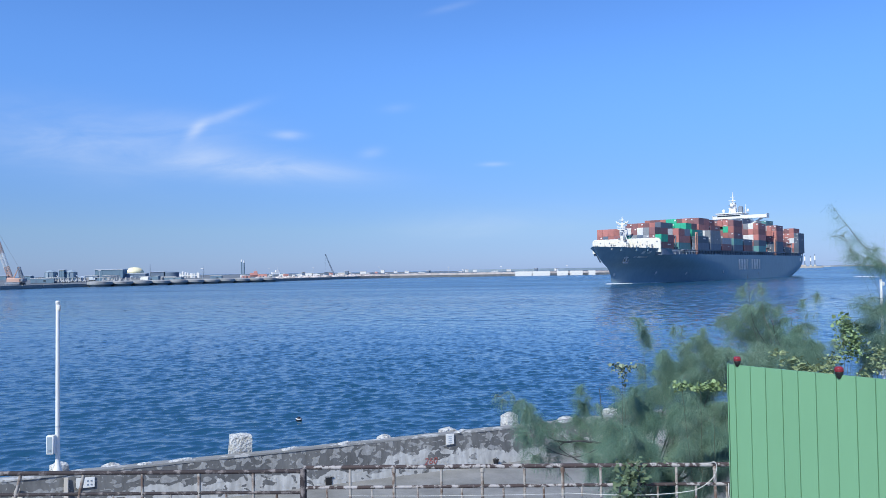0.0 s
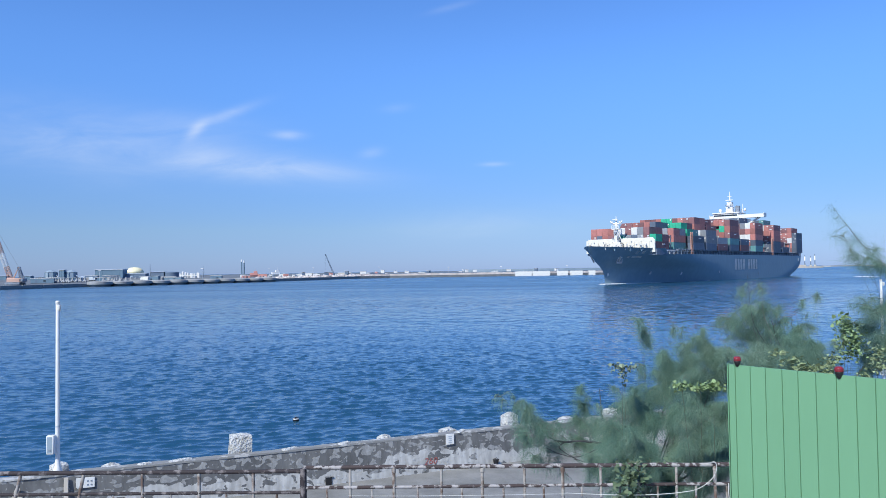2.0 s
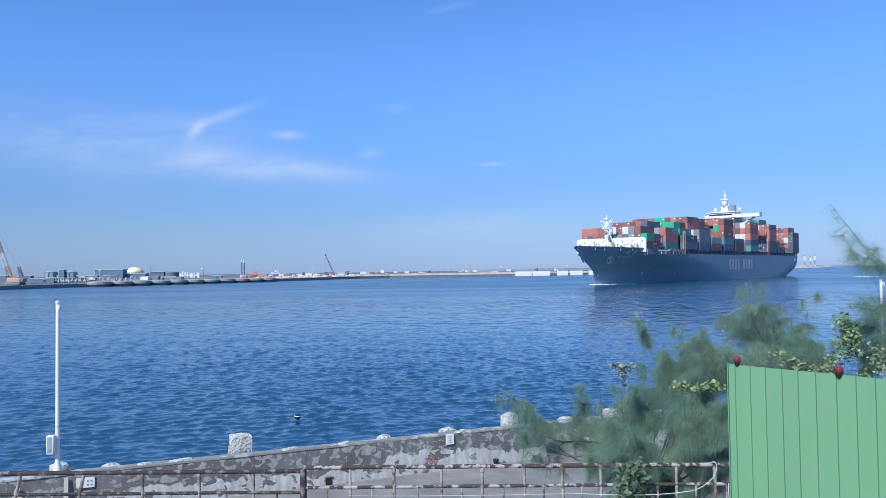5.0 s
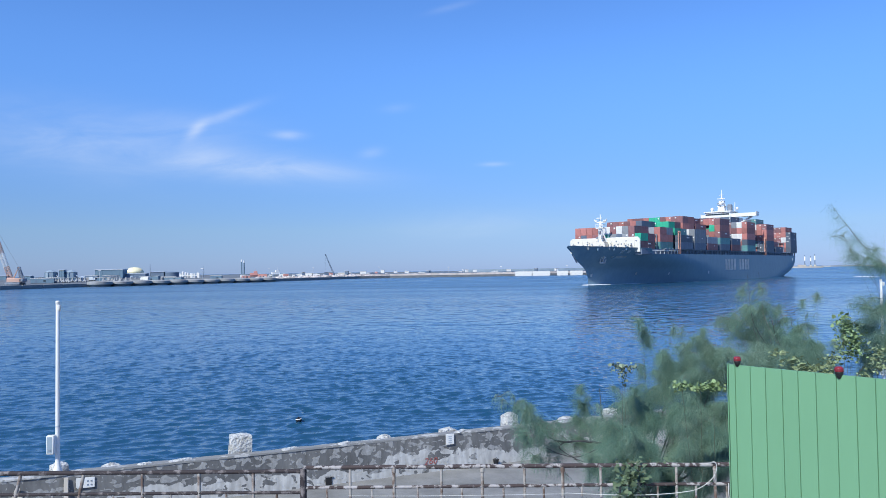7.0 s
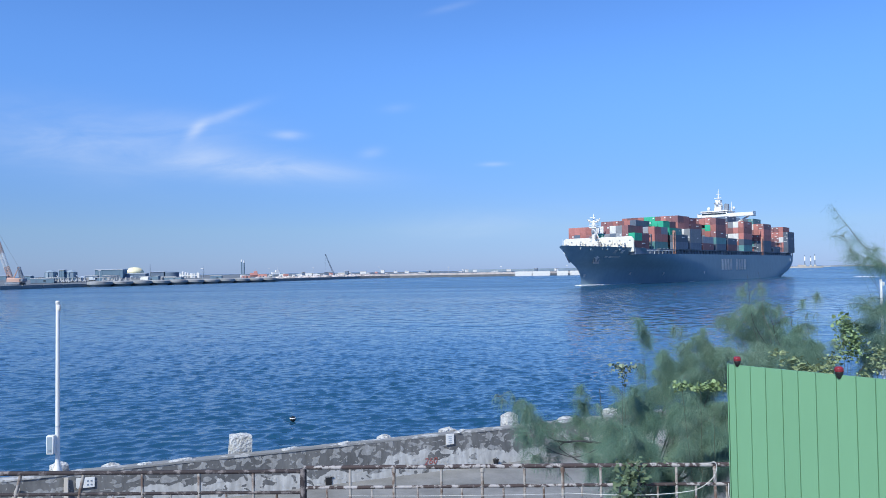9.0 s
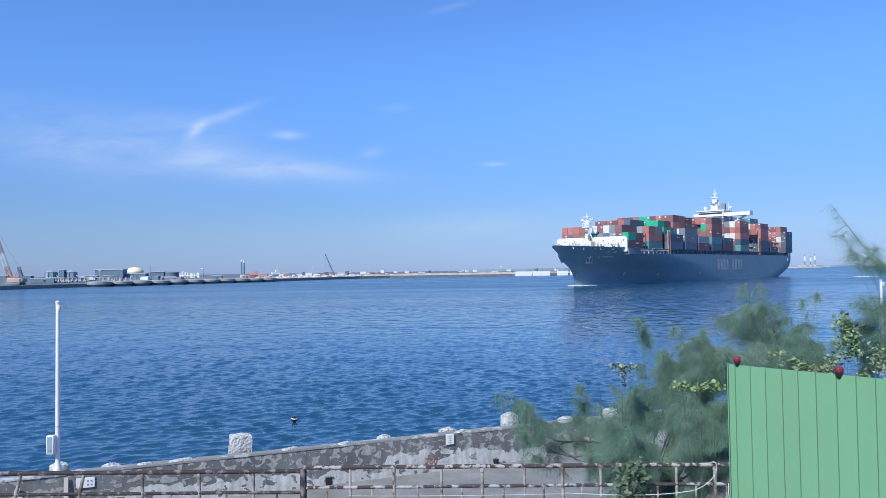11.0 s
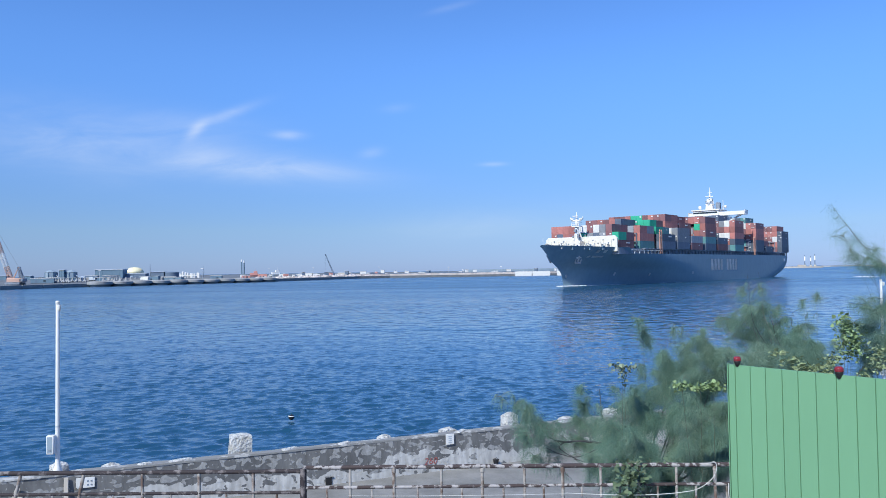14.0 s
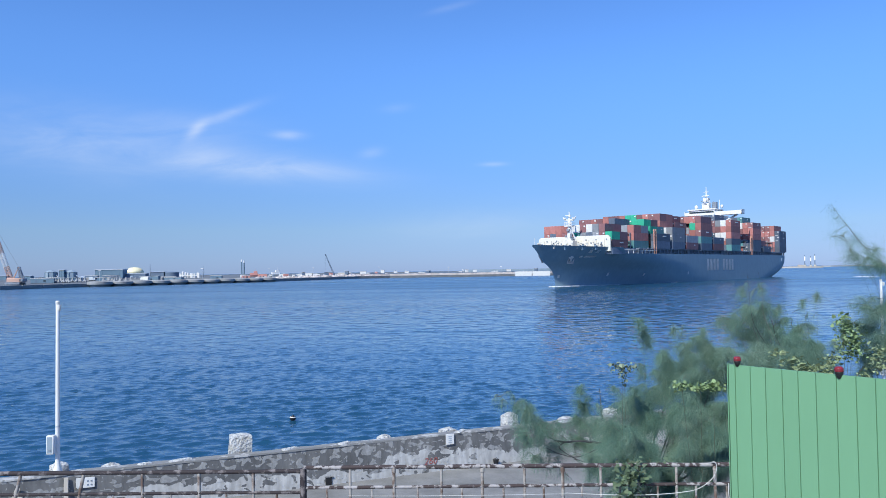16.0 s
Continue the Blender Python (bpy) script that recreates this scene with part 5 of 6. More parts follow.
def stockpile(x, y, r, h, seed, label):
    bm = bmesh.new()
    rings = []
    for i in range(6):
        f = i / 5
        rings.append([])
        for k in range(18):
            a = k * math.tau / 18
            q = r * (1 - f) * (1 + 0.18 * noise.noise(Vector((math.cos(a) * 2, math.sin(a) * 2, seed + f))))
            rings[-1].append(bm.verts.new((q * 1.8 * math.cos(a), q * math.sin(a), h * (1 - (1 - f) ** 1.4) + 0.08 * noise.noise(Vector((a, f * 4, seed))) - 0.05)))
    for p, q in zip(rings, rings[1:]):
        for k in range(18):
            bm.faces.new((p[k], p[(k + 1) % 18], q[(k + 1) % 18], q[k]))
    bmesh.ops.remove_doubles(bm, verts=bm.verts, dist=0.01)
    ob = link("stockpile", bm, M_SOIL)
    ob.matrix_basis = pose(x, y, LAND_Z)
    tagged(ob, label, "sand heap", "sand heaps in the yard")


def yard_lamp(x, y, h):
    b = empty("yard_lamp", pose(x, y, LAND_Z))
    part("post", tube(bmesh.new(), [(0, 0, 0), (0, 0, h)], [0.16, 0.1], 6), M_PALETANK, b)
    part("head", cube(-0.9, 0.9, -0.25, 0.25, h, h + 0.3, 0.05), M_WHITE, b)
    tagged(b, "slim pale yard lamp on a post", "lamp post", "yard lamps")


def yard():
    """Clutter on the far quay, from the crane to the breakwater."""
    for x, y, w, h, rz, m, t in ((-163, 530, 8, 2.8, 0, M_BLUEGREY, "blue-grey site hut in the yard"),
                                 (-150, 560, 6, 2.6, 12, M_FARRED, "red steel store in the yard"), (-147, 600, 7, 3.4, 8, M_FARRED, "tall red steel store in the yard"),
                                 (-133, 615, 8, 3.2, 0, M_WHITEDIRTY, "white store box in the yard"), (-118, 640, 9, 3.6, 0, M_WHITEDIRTY, "white store box by the quay road"),
                                 (-103, 660, 7, 4.2, 15, M_DARKBLD, "dark control cabin by the quay road"), (-92, 690, 12, 3.4, 0, M_TAN, "tan store by the quay road"),
                                 (-76, 700, 6, 4.2, 0, M_WHITEDIRTY, "small white store behind the breakwater wall"), (-58, 705, 3.5, 5.4, 0, M_WHITEDIRTY, "small white tower cabin on the quay"),
                                 (-35, 705, 4, 4.0, 0, M_WHITEDIRTY, "pale store behind the breakwater wall"), (30, 705, 3.5, 4.2, 0, M_WHITEDIRTY, "pale cabin behind the breakwater wall")):
        site_hut(x, y, w, h, rz, m, t)
    for i, (x, y, r, h) in enumerate(((-215, 470, 5, 1.2), (-202, 500, 6, 1.4), (-238, 530, 6, 1.5), (-175, 540, 6, 1.6), (-140, 640, 7, 2.4), (-160, 590, 6, 2.0))):
        stockpile(x, y, r, h, i, "low heap of grey sand in the yard")
    for x, y, h in ((-205, 440, 7), (-170, 520, 8), (-138, 585, 8), (-113, 640, 8), (-60, 690, 8), (5, 695, 7), (55, 700, 7), (120, 715, 7)):
        yard_lamp(x, y, h)
    # pale rubble heaped behind the quay edge
    for k, ((x0, y0), (x1, y1)) in enumerate((((-128, 518), (-100, 592)), ((-100, 592), (-74, 660)), ((-74, 660), (-48, 678)))):
        bm = bmesh.new()
        rg = random.Random(40 + k)
        for _ in range(170):
            f, d = rg.random(), rg.uniform(1.0, 7.0)
            r = rg.uniform(0.35, 1.1)
            m = Matrix.Translation((x0 + (x1 - x0) * f - d * 0.7, y0 + (y1 - y0) * f + d * 0.7, LAND_Z + 0.25 * d * rg.uniform(0.6, 1.1))) @ Matrix.Diagonal((r * 1.3, r, r * 0.7, 1))
            bmesh.ops.create_icosphere(bm, subdivisions=1, radius=1, matrix=m @ Euler((rg.uniform(0, 3), rg.uniform(0, 3), 0)).to_matrix().to_4x4())
        tagged(link("rubble_mound", bm, M_RUBBLE), "pale pinkish rubble heaped along the quay", "rubble", kind="stuff")
    for i, (x, y, w, h) in enumerate(((-131, 560, 3, 2.6), (-126, 590, 4, 3.4), (-121, 600, 3, 2.4), (-116, 612, 2.6, 4.4), (-111, 640, 4, 3.0), (-106, 630, 2.5, 2.5),
                                      (-99, 650, 3, 3.6), (-95, 660, 2.5, 2.6), (-88, 672, 3, 4.8), (-84, 676, 5, 2.8), (-70, 690, 3, 3.0), (-63, 692, 2.5, 4.0),
                                      (-45, 695, 3, 4.4), (-14, 695, 3, 4.3), (22, 695, 2.5, 4.6), (62, 700, 4, 4.4), (88, 700, 3, 4.8), (108, 705, 2.6, 4.6))):
        site_hut(x, y, w, h, 25 * math.sin(i * 2.3), (M_WHITEDIRTY, M_FARRED if x < -60 else M_DARKBLD, M_WHITE, M_DARKBLD, M_WHITEDIRTY)[i % 5],
                 ("small white cabin in the harbour yard", "small steel box in the harbour yard", "bright white box beside the quay road",
                  "dark steel box beside the rubble", "dirty white box beside the rubble")[i % 5])
    truck(-190, 470, LAND_Z, 160, "white truck parked near the sand heaps", M_WHITEDIRTY)
    truck(-155, 575, LAND_Z, 20, "white truck beside the red store", M_WHITEDIRTY)


def pipe_stack(x, y, rz, label):
    b = empty("pipe_stack", pose(x, y, LAND_Z, 0, 0, rz))
    for row in range(3):
        for k in range(4 - row):
            bm = tube(bmesh.new(), [(-4.5, (k + row * 0.5 - 1.5) * 1.05, 0.52 + row * 0.92), (4.5, (k + row * 0.5 - 1.5) * 1.05, 0.52 + row * 0.92)], 0.5, 8)
            part("steel_pipe", bm, M_CAISSON, b)
    tagged(b, label, "pipes", "pipe stacks in the yard")


def concrete_units(x, y, rz, n, label):
    """A row of cast armour units set out to cure."""
    b = empty("armour_unit_row", pose(x, y, LAND_Z, 0, 0, rz))
    for k in range(n):
        bm = bmesh.new()
        for a in range(3):
            c = radians(a * 120 + 20 * k)
            tube(bm, [(0, 0, 1.3), (1.5 * math.cos(c), 1.5 * math.sin(c), 0.35)], [0.75, 0.5], 6)
        tube(bm, [(0, 0, 1.3), (0, 0, 2.9)], [0.75, 0.5], 6)
        part("armour_unit", bm, M_CAISSON, b).matrix_basis = pose((k - n / 2) * 3.6, 0, 0)
    tagged(b, label, "armour units", "armour unit rows in the yard")


def yard_clutter():
    """Low sheds, stacks and parked machines between the crane and the tanks."""
    rg = random.Random(23)
    for k in range(34):
        y = rg.uniform(455, 500) if k % 2 else rg.uniform(540, 590)
        x = y * rg.uniform(-0.56, -0.36)
        if x < 0.93 * (400 - y) - 195 + 40 and y < 500 and x > -215:
            x -= 25
        pick = k % 6
        rz = rg.uniform(-25, 25)
        if pick == 0:
            pipe_stack(x, y, rz, "stack of grey steel pipes in the yard")
        elif pick == 1:
            concrete_units(x, y, rz, rg.randint(3, 6), "row of grey cast armour units in the yard")
        elif pick == 2:
            site_hut(x, y, rg.uniform(7, 14), rg.uniform(2.6, 4.2), rz, M_DARKBLD, "long dark steel store in the yard")
        elif pick == 3:
            site_hut(x, y, rg.uniform(10, 18), rg.uniform(2.4, 3.4), rz, M_BLUEGREY, "low blue-grey workshop in the yard")
        elif pick == 4:
            truck(x, y, LAND_Z, rg.uniform(0, 360), "pale truck parked between the stores", M_PALETANK)
        else:
            stockpile(x, y, rg.uniform(5, 9), rg.uniform(1.6, 3.0), 2 * k + 1, "low dark heap of gravel in the yard")


far_things()
yard()
yard_clutter()

# ---------------------------------------------------------------- along the sea wall
def wall_things():
    block("armour_block", 5.43, 0.62, 0.2, 0.56, 0.5, 1.16, 1, "upright chipped white concrete block behind the sea wall", 0.93, 0.0, 0.17)
    for s, w, h, seed, txt in ((9.22, 0.42, 0.78, 2, "low grey concrete block top over the wall"), (11.07, 0.58, 0.80, 3, "flat pale block top over the wall"),
                               (13.02, 0.5, 1.05, 4, "bright white block end beside the ironwood tree"), (16.55, 0.65, 0.9, 5, "pale rounded block half hidden by needles"),
                               (2.45, 0.5, 0.76, 6, "low flat pale block behind the wall"), (1.36, 0.46, 0.9, 7, "grey block at the white pole's foot"),
                               (14.9, 0.6, 0.78, 8, "low pale block behind the wall")):
        block("armour_block", s, 0.6, 0.2, w, 0.45, h, seed, txt, 0.8)
    # loose scale and slabs on the coping
    for s, w in ((6.6, 0.5), (8.0, 0.4), (11.3, 0.5), (4.0, 0.6), (3.2, 0.35)):
        block("mortar_slab", s, 0.14, WALL_H - 0.01, w, 0.2, 0.035, s, "thin pale mortar slab on the coping", 0.8)
    camera_pole(1.372, 0.14)
    camera_pole(27.9, 0.14)
    # notice boards fixed to the face
    for s0, s1, z0, z1, txt in ((10.77, 11.01, 0.69, 0.97, "small white notice sheet on the sea wall"), (1.78, 2.14, 0.62, 0.85, "white warning notice with dark symbols on the wall")):
        b = empty("notice_sign", WALL_M @ Matrix.Translation((s0, -0.03, z0)))
        w, h = s1 - s0, z1 - z0
        part("board", cube(0, w, -0.012, 0.012, 0, h, 0.004), M_WHITE, b)
        if w > 0.3:
            part("side_board", cube(-0.02, w * 0.3, -0.02, -0.013, h * 0.1, h * 1.02, 0.003), M_WHITEDIRTY, b)
        if w < 0.3:
            for i in range(4):
                part("text_bar", cube(w * 0.3, w * 0.7, -0.018, -0.012, h * (0.15 + 0.19 * i), h * (0.25 + 0.19 * i)), M_PALETANK, b)
        else:
            for i in range(2):
                for j in range(2):
                    part("symbol", cube(w * (0.56 + 0.2 * i), w * (0.66 + 0.2 * i), -0.018, -0.012, h * (0.22 + 0.36 * j), h * (0.36 + 0.36 * j)), M_SHIPDARK, b)
        tagged(b, txt, "sign", "notices on the sea wall")
    txt = bpy.data.curves.new("painted_number", "FONT")
    txt.body, txt.size, txt.extrude, txt.shear = "260", 0.25, 0.001, 0.15
    txt.materials.append(M_REDPAINT)
    ob = new("painted_number", txt)
    ob.matrix_basis = WALL_M @ pose(10.14, -0.02, 0.22, 90, 0, 0)
    tagged(ob, "red hand-painted number 260 on whitewash", "lettering")
    # drain opening and black bucket hanging on the wall
    d = empty("drain_outlet", WALL_M @ Matrix.Translation((7.46, -0.02, 0.0)))
    part("opening", cube(0, 0.16, -0.015, 0.03, 0.0, 0.2, 0.01), M_BLACK, d)
    part("lip", cube(-0.02, 0.18, -0.03, 0.0, 0.2, 0.225), M_COPING, d)
    tagged(d, "small dark drain outlet at the wall's foot", "drain")
    b = empty("bucket", WALL_M @ Matrix.Translation((12.22, -0.12, 0.0)) @ Matrix.Scale(0.75, 4))
    part("pail", lathe(bmesh.new(), [(0.07, 0.0), (0.11, 0.2), (0.12, 0.2), (0.12, 0.22), (0.1, 0.21)], 14), M_BLACK, b)
    part("handle", tube(bmesh.new(), smooth_path([(-0.11, 0, 0.2), (0, -0.02, 0.29), (0.11, 0, 0.2)], 6), 0.006, 5), M_BLACK, b)
    tagged(b, "small black plastic bucket standing by the wall", "bucket")
    # planks leaning on the wall
    for s, lean, ln in ((0.3, -22, 0.85), (0.62, -4, 0.6), (1.56, 0, 0.9)):
        p = link("plank", cube(-0.045, 0.045, -0.012, 0.012, 0, ln, 0.004), M_TAN)
        p.matrix_basis = WALL_M @ Matrix.Translation((s, -0.14, 0.0)) @ pose(0, 0, 0, -6, -lean, 0)
        tagged(p, "weathered pale plank leaning on the sea wall", "plank", "leaning planks")


def camera_pole(s, off):
    p = empty("camera_pole", Matrix.Translation(wall_point(s, off, WALL_H)))
    part("base_flange", lathe(bmesh.new(), [(0.115, 0), (0.115, 0.03), (0.062, 0.14), (0.052, 0.3)], 16), M_WHITE, p)
    part("pole", lathe(bmesh.new(), [(0.052, 0.02), (0.046, 1.9), (0.04, 3.85), (0.03, 3.88)], 16), M_WHITE, p)
    part("collar", lathe(bmesh.new(), [(0.05, 1.03), (0.056, 1.05), (0.05, 1.07)], 16), M_PALETANK, p)
    cab = part("cabinet", cube(-0.175, -0.01, -0.17, -0.045, 0.45, 0.87, 0.012), M_WHITE, p, "white control cabinet")
    part("cabinet_door", cube(-0.15, -0.035, -0.176, -0.17, 0.48, 0.84, 0.003), M_SILO, cab)
    part("lock", cube(-0.12, -0.065, -0.182, -0.176, 0.52, 0.56), M_SHIPDARK, cab)
    bm = tube(bmesh.new(), [(0.02, 0, 3.75), (0.055, -0.02, 3.75)], 0.016, 8)
    part("bracket", bm, M_WHITE, p)
    bm = lathe(bmesh.new(), [(0.015, -0.07), (0.032, -0.05), (0.036, 0.0), (0.036, 0.06), (0.02, 0.07)], 12, (0.062, -0.05, 3.72))
    head = part("camera_head", bm, M_WHITEDIRTY, p)
    part("lens_hood", lathe(bmesh.new(), [(0.02, 0), (0.026, 0.01), (0.026, 0.03), (0.015, 0.035)], 10, (0.062, -0.055, 3.665)), M_BLACK, head, "black lens hood")
    part("cap", lathe(bmesh.new(), [(0.042, 3.8), (0.046, 3.81), (0.046, 3.865), (0.02, 3.885)], 14), M_WHITEDIRTY, p)
    tagged(p, "white steel camera pole with a small cabinet", "pole", "camera poles on the sea wall")


wall_things()


# ---------------------------------------------------------------- rusty railing in the foreground
def make_railing():
    y, foot = 4.72, 3.9
    for x0, x1, top, mid, mat, posts, thin in (
            (-4.6, -0.93, (5.06, 5.038), (4.925, 4.905), M_RUSTDARK, (-4.1, -3.4, -2.70, -2.30, -1.93, -1.57, -1.226), 0.016),
            (-0.905, 1.85, (5.059, 5.040), (4.932, 4.918), M_RUST, (-0.611, -0.333, -0.031, 0.228, 0.496, 0.738, 0.98, 1.22, 1.46, 1.705), 0.015)):
        r = empty("railing", pose(0, y, foot))
        def level(pair, x):
            return pair[0] + (pair[1] - pair[0]) * (x - x0) / (x1 - x0) - foot
        def rail(name, pair, rad, m):
            rg = random.Random(int(rad * 1e4))
            n = 26
            pts = [(x0 + (x1 - x0) * i / n, rg.uniform(-0.0012, 0.0012), level(pair, x0 + (x1 - x0) * i / n) + rg.uniform(-0.0012, 0.0012)) for i in range(n + 1)]
            return part(name, tube(bmesh.new(), pts, [rad * rg.uniform(0.92, 1.08) for _ in pts], 10), m, r)
        rail("top_rail", top, 0.0135, mat)
        rail("middle_rail", mid, 0.0105, mat)
        rail("bottom_rail", (4.02, 4.02), 0.015, mat)
        xs = sorted(posts)
        for i, x in enumerate(xs):
            strong = i % 2 == 1 if mat is M_RUST else True
            rad = 0.0105 if strong else 0.0088
            m = M_WHITEPIPE
            lean = {-2.70: -0.035, -2.30: -0.03}.get(x, 0.0)
            h = level(top, x)
            part("post" if strong else "baluster", tube(bmesh.new(), [(x + lean * 5, 0, 0), (x + lean, 0, h - 0.14), (x, 0, h)], rad, 10), m, r)
            if strong and mat is M_RUST:
                part("collar", lathe(bmesh.new(), [(0.011, -0.018), (0.0145, -0.014), (0.0145, 0.01), (0.011, 0.014)], 10, (x, 0, h - 0.02)), M_WHITEPIPE, r)
        ends = [x0] + xs + [x1]
        for a, b in zip(ends, ends[1:]):
            c = (a + b) / 2
            part("short_baluster", tube(bmesh.new(), [(c, 0, 0.12), (c, 0, level(mid, c))], 0.007, 8), M_WHITEPIPE, r)
        if mat is M_RUST:
            part("end_post", tube(bmesh.new(), [(-0.908, 0.0, 0), (-0.908, 0.0, 5.055 - foot)], 0.021, 10), M_RUSTDARK, r, "dark thick joint post")
        tagged(r, "rusty peeling pipe railing at the terrace edge" if mat is M_RUST else "dark rusted pipe railing, slightly bent, at the terrace edge",
               "railing", "terrace railings")
    # white cables along the middle rail
    def cable(pts, rad, txt):
        ob = link("cable", tube(bmesh.new(), smooth_path(pts, 8), rad, 6), M_CABLE)
        tagged(ob, txt, "cable", "white cables on the railing")
    cable([(-0.62, 4.695, 4.885), (-0.2, 4.695, 4.878), (0.3, 4.695, 4.876), (0.75, 4.695, 4.878)], 0.0018, "thin white cable tied along the railing")
    cable([(0.75, 4.69, 4.884), (1.05, 4.69, 4.868), (1.3, 4.69, 4.866), (1.5, 4.69, 4.88), (1.6, 4.69, 4.905), (1.68, 4.69, 4.965),
           (1.706, 4.69, 5.02), (1.70, 4.69, 5.058), (1.685, 4.70, 5.062), (1.66, 4.73, 5.04)], 0.0028, "white cable looped over the top rail")
    cable([(1.78, 4.69, 4.93), (1.775, 4.68, 4.86), (1.785, 4.68, 4.7), (1.77, 4.69, 4.5)], 0.0032, "short white cable hanging by the green hoarding")


make_railing()


# ---------------------------------------------------------------- green hoarding
PANEL_M = pose(1.785, 4.665, 3.9, 0, 0, math.degrees(math.atan2(-0.707, 0.577)))
PANEL_TOP = 1.78


def make_hoarding():
    h = empty("green_hoarding", PANEL_M)
    n, pitch, first = 22, 0.099, 0.055
    uneven = (-0.009, -0.009, -0.012, -0.009, -0.014, -0.011, 0.003, 0.008, 0.008)
    edges = [0.0] + [first + pitch * i + (uneven[i] if i < 9 else 0.004 * (i % 2)) for i in range(n + 1)]
    for i, (a, b) in enumerate(zip(edges, edges[1:])):
        bm = bmesh.new()
        g = 0.003
        prof = [(a, 0.012), (a + g, 0.0), (b - g, 0.0), (b, 0.012)]
        lo = [bm.verts.new((x, y, 0)) for x, y in prof]
        hi = [bm.verts.new((x, y, PANEL_TOP)) for x, y in prof]
        for k in range(3):
            bm.faces.new((lo[k], lo[k + 1], hi[k + 1], hi[k]))
        back_lo = [bm.verts.new((x, 0.016, 0)) for x in (a, b)]
        back_hi = [bm.verts.new((x, 0.016, PANEL_TOP)) for x in (a, b)]
        bm.faces.new((back_lo[1], back_lo[0], back_hi[0], back_hi[1]))
        bm.faces.new((hi[0], hi[1], hi[2], hi[3], back_hi[1], back_hi[0]))
        bm.faces.new((lo[0], back_lo[0], back_hi[0], hi[0]))
        bm.faces.new((lo[3], hi[3], back_hi[1], back_lo[1]))
        part("sheet_rib", bm, M_PANEL, h)
        part("seam", cube(b - 0.0012, b + 0.0012, 0.007, 0.0125, 0, PANEL_TOP - 0.001), M_GROOVE, h)
    part("edge_trim", cube(-0.006, -0.001, -0.004, 0.03, 0, PANEL_TOP + 0.004), M_PANEL, h)
    for s in (0.1, 1.1, 2.1):
        part("back_post", cube(s, s + 0.05, 0.02, 0.07, 0, PANEL_TOP - 0.06), M_RUSTDARK, h)
    for z in (0.3, 1.5):
        part("back_rail", cube(0.02, 2.2, 0.0165, 0.0195, z, z + 0.05), M_RUSTDARK, h)
    tagged(h, "green ribbed sheet-steel hoarding panel on the terrace", "hoarding")
    for s in (0.062, 0.668):
        b = empty("warning_light", PANEL_M @ Matrix.Translation((s, 0.0, PANEL_TOP + (0.016 if s < 0.3 else 0.006))) @ Matrix.Scale(0.74 if s < 0.3 else 0.8, 4))
        part("base", lathe(bmesh.new(), [(0.004, -0.036), (0.012, -0.03), (0.02, -0.012), (0.027, 0.0), (0.029, 0.012), (0.026, 0.016)], 16), M_BLACK, b, "dark base clamp")
        part("lens", lathe(bmesh.new(), [(0.027, 0.0162), (0.0305, 0.018), (0.0305, 0.034), (0.0285, 0.043), (0.022, 0.05), (0.012, 0.0535), (0.002, 0.0545)], 20), M_REDLENS, b, "glossy red lens")
        tagged(b, "small red warning light clamped on the hoarding's top edge", "warning light", "warning lights on the hoarding")


make_hoarding()


# ---------------------------------------------------------------- ironwood trees and vines
def needles(spots, seed, per):
    """Fine drooping jointed needles round each spot: (place, radius, droop, number factor)."""
    rng = np.random.default_rng(seed)
    verts, faces, base = [], [], 0
    down = np.array((0.0, 0.0, -1.0))
    for (c, rad, droop, k) in spots:
        n = max(int(1.9 * per * k), 3)
        d = rng.normal(0, 1, (n, 3))
        d /= np.linalg.norm(d, axis=1)[:, None] + 1e-6
        p = np.array(c) + d * rad * np.array((0.8, 0.8, 0.55)) * np.abs(rng.normal(0, 0.8, (n, 1)))
        lean = rng.normal(0, 0.16, 3)
        out = d * np.array((0.3, 0.3, 0.3)) + rng.normal(0, 0.2, (n, 3)) + lean
        out[:, 2] -= droop * rng.uniform(0.25, 1.1, n)
        out /= np.linalg.norm(out, axis=1)[:, None] + 1e-6
        ln = rng.uniform(0.07, 0.21, (n, 1)) * (0.8 + rad)
        side = np.cross(out, rng.normal(0, 1, (n, 3)))
        side = side / (np.linalg.norm(side, axis=1)[:, None] + 1e-6) * rng.uniform(0.00025, 0.0006, (n, 1))
        e = p + out * ln + down * droop * ln * 0.15
        verts.append(np.stack([p - side, p + side, e], 1).reshape(-1, 3))
        i = base + 3 * np.arange(n)
        faces += np.stack([i, i + 1, i + 2], 1).tolist()
        base += 3 * n
    return np.concatenate(verts).tolist(), faces


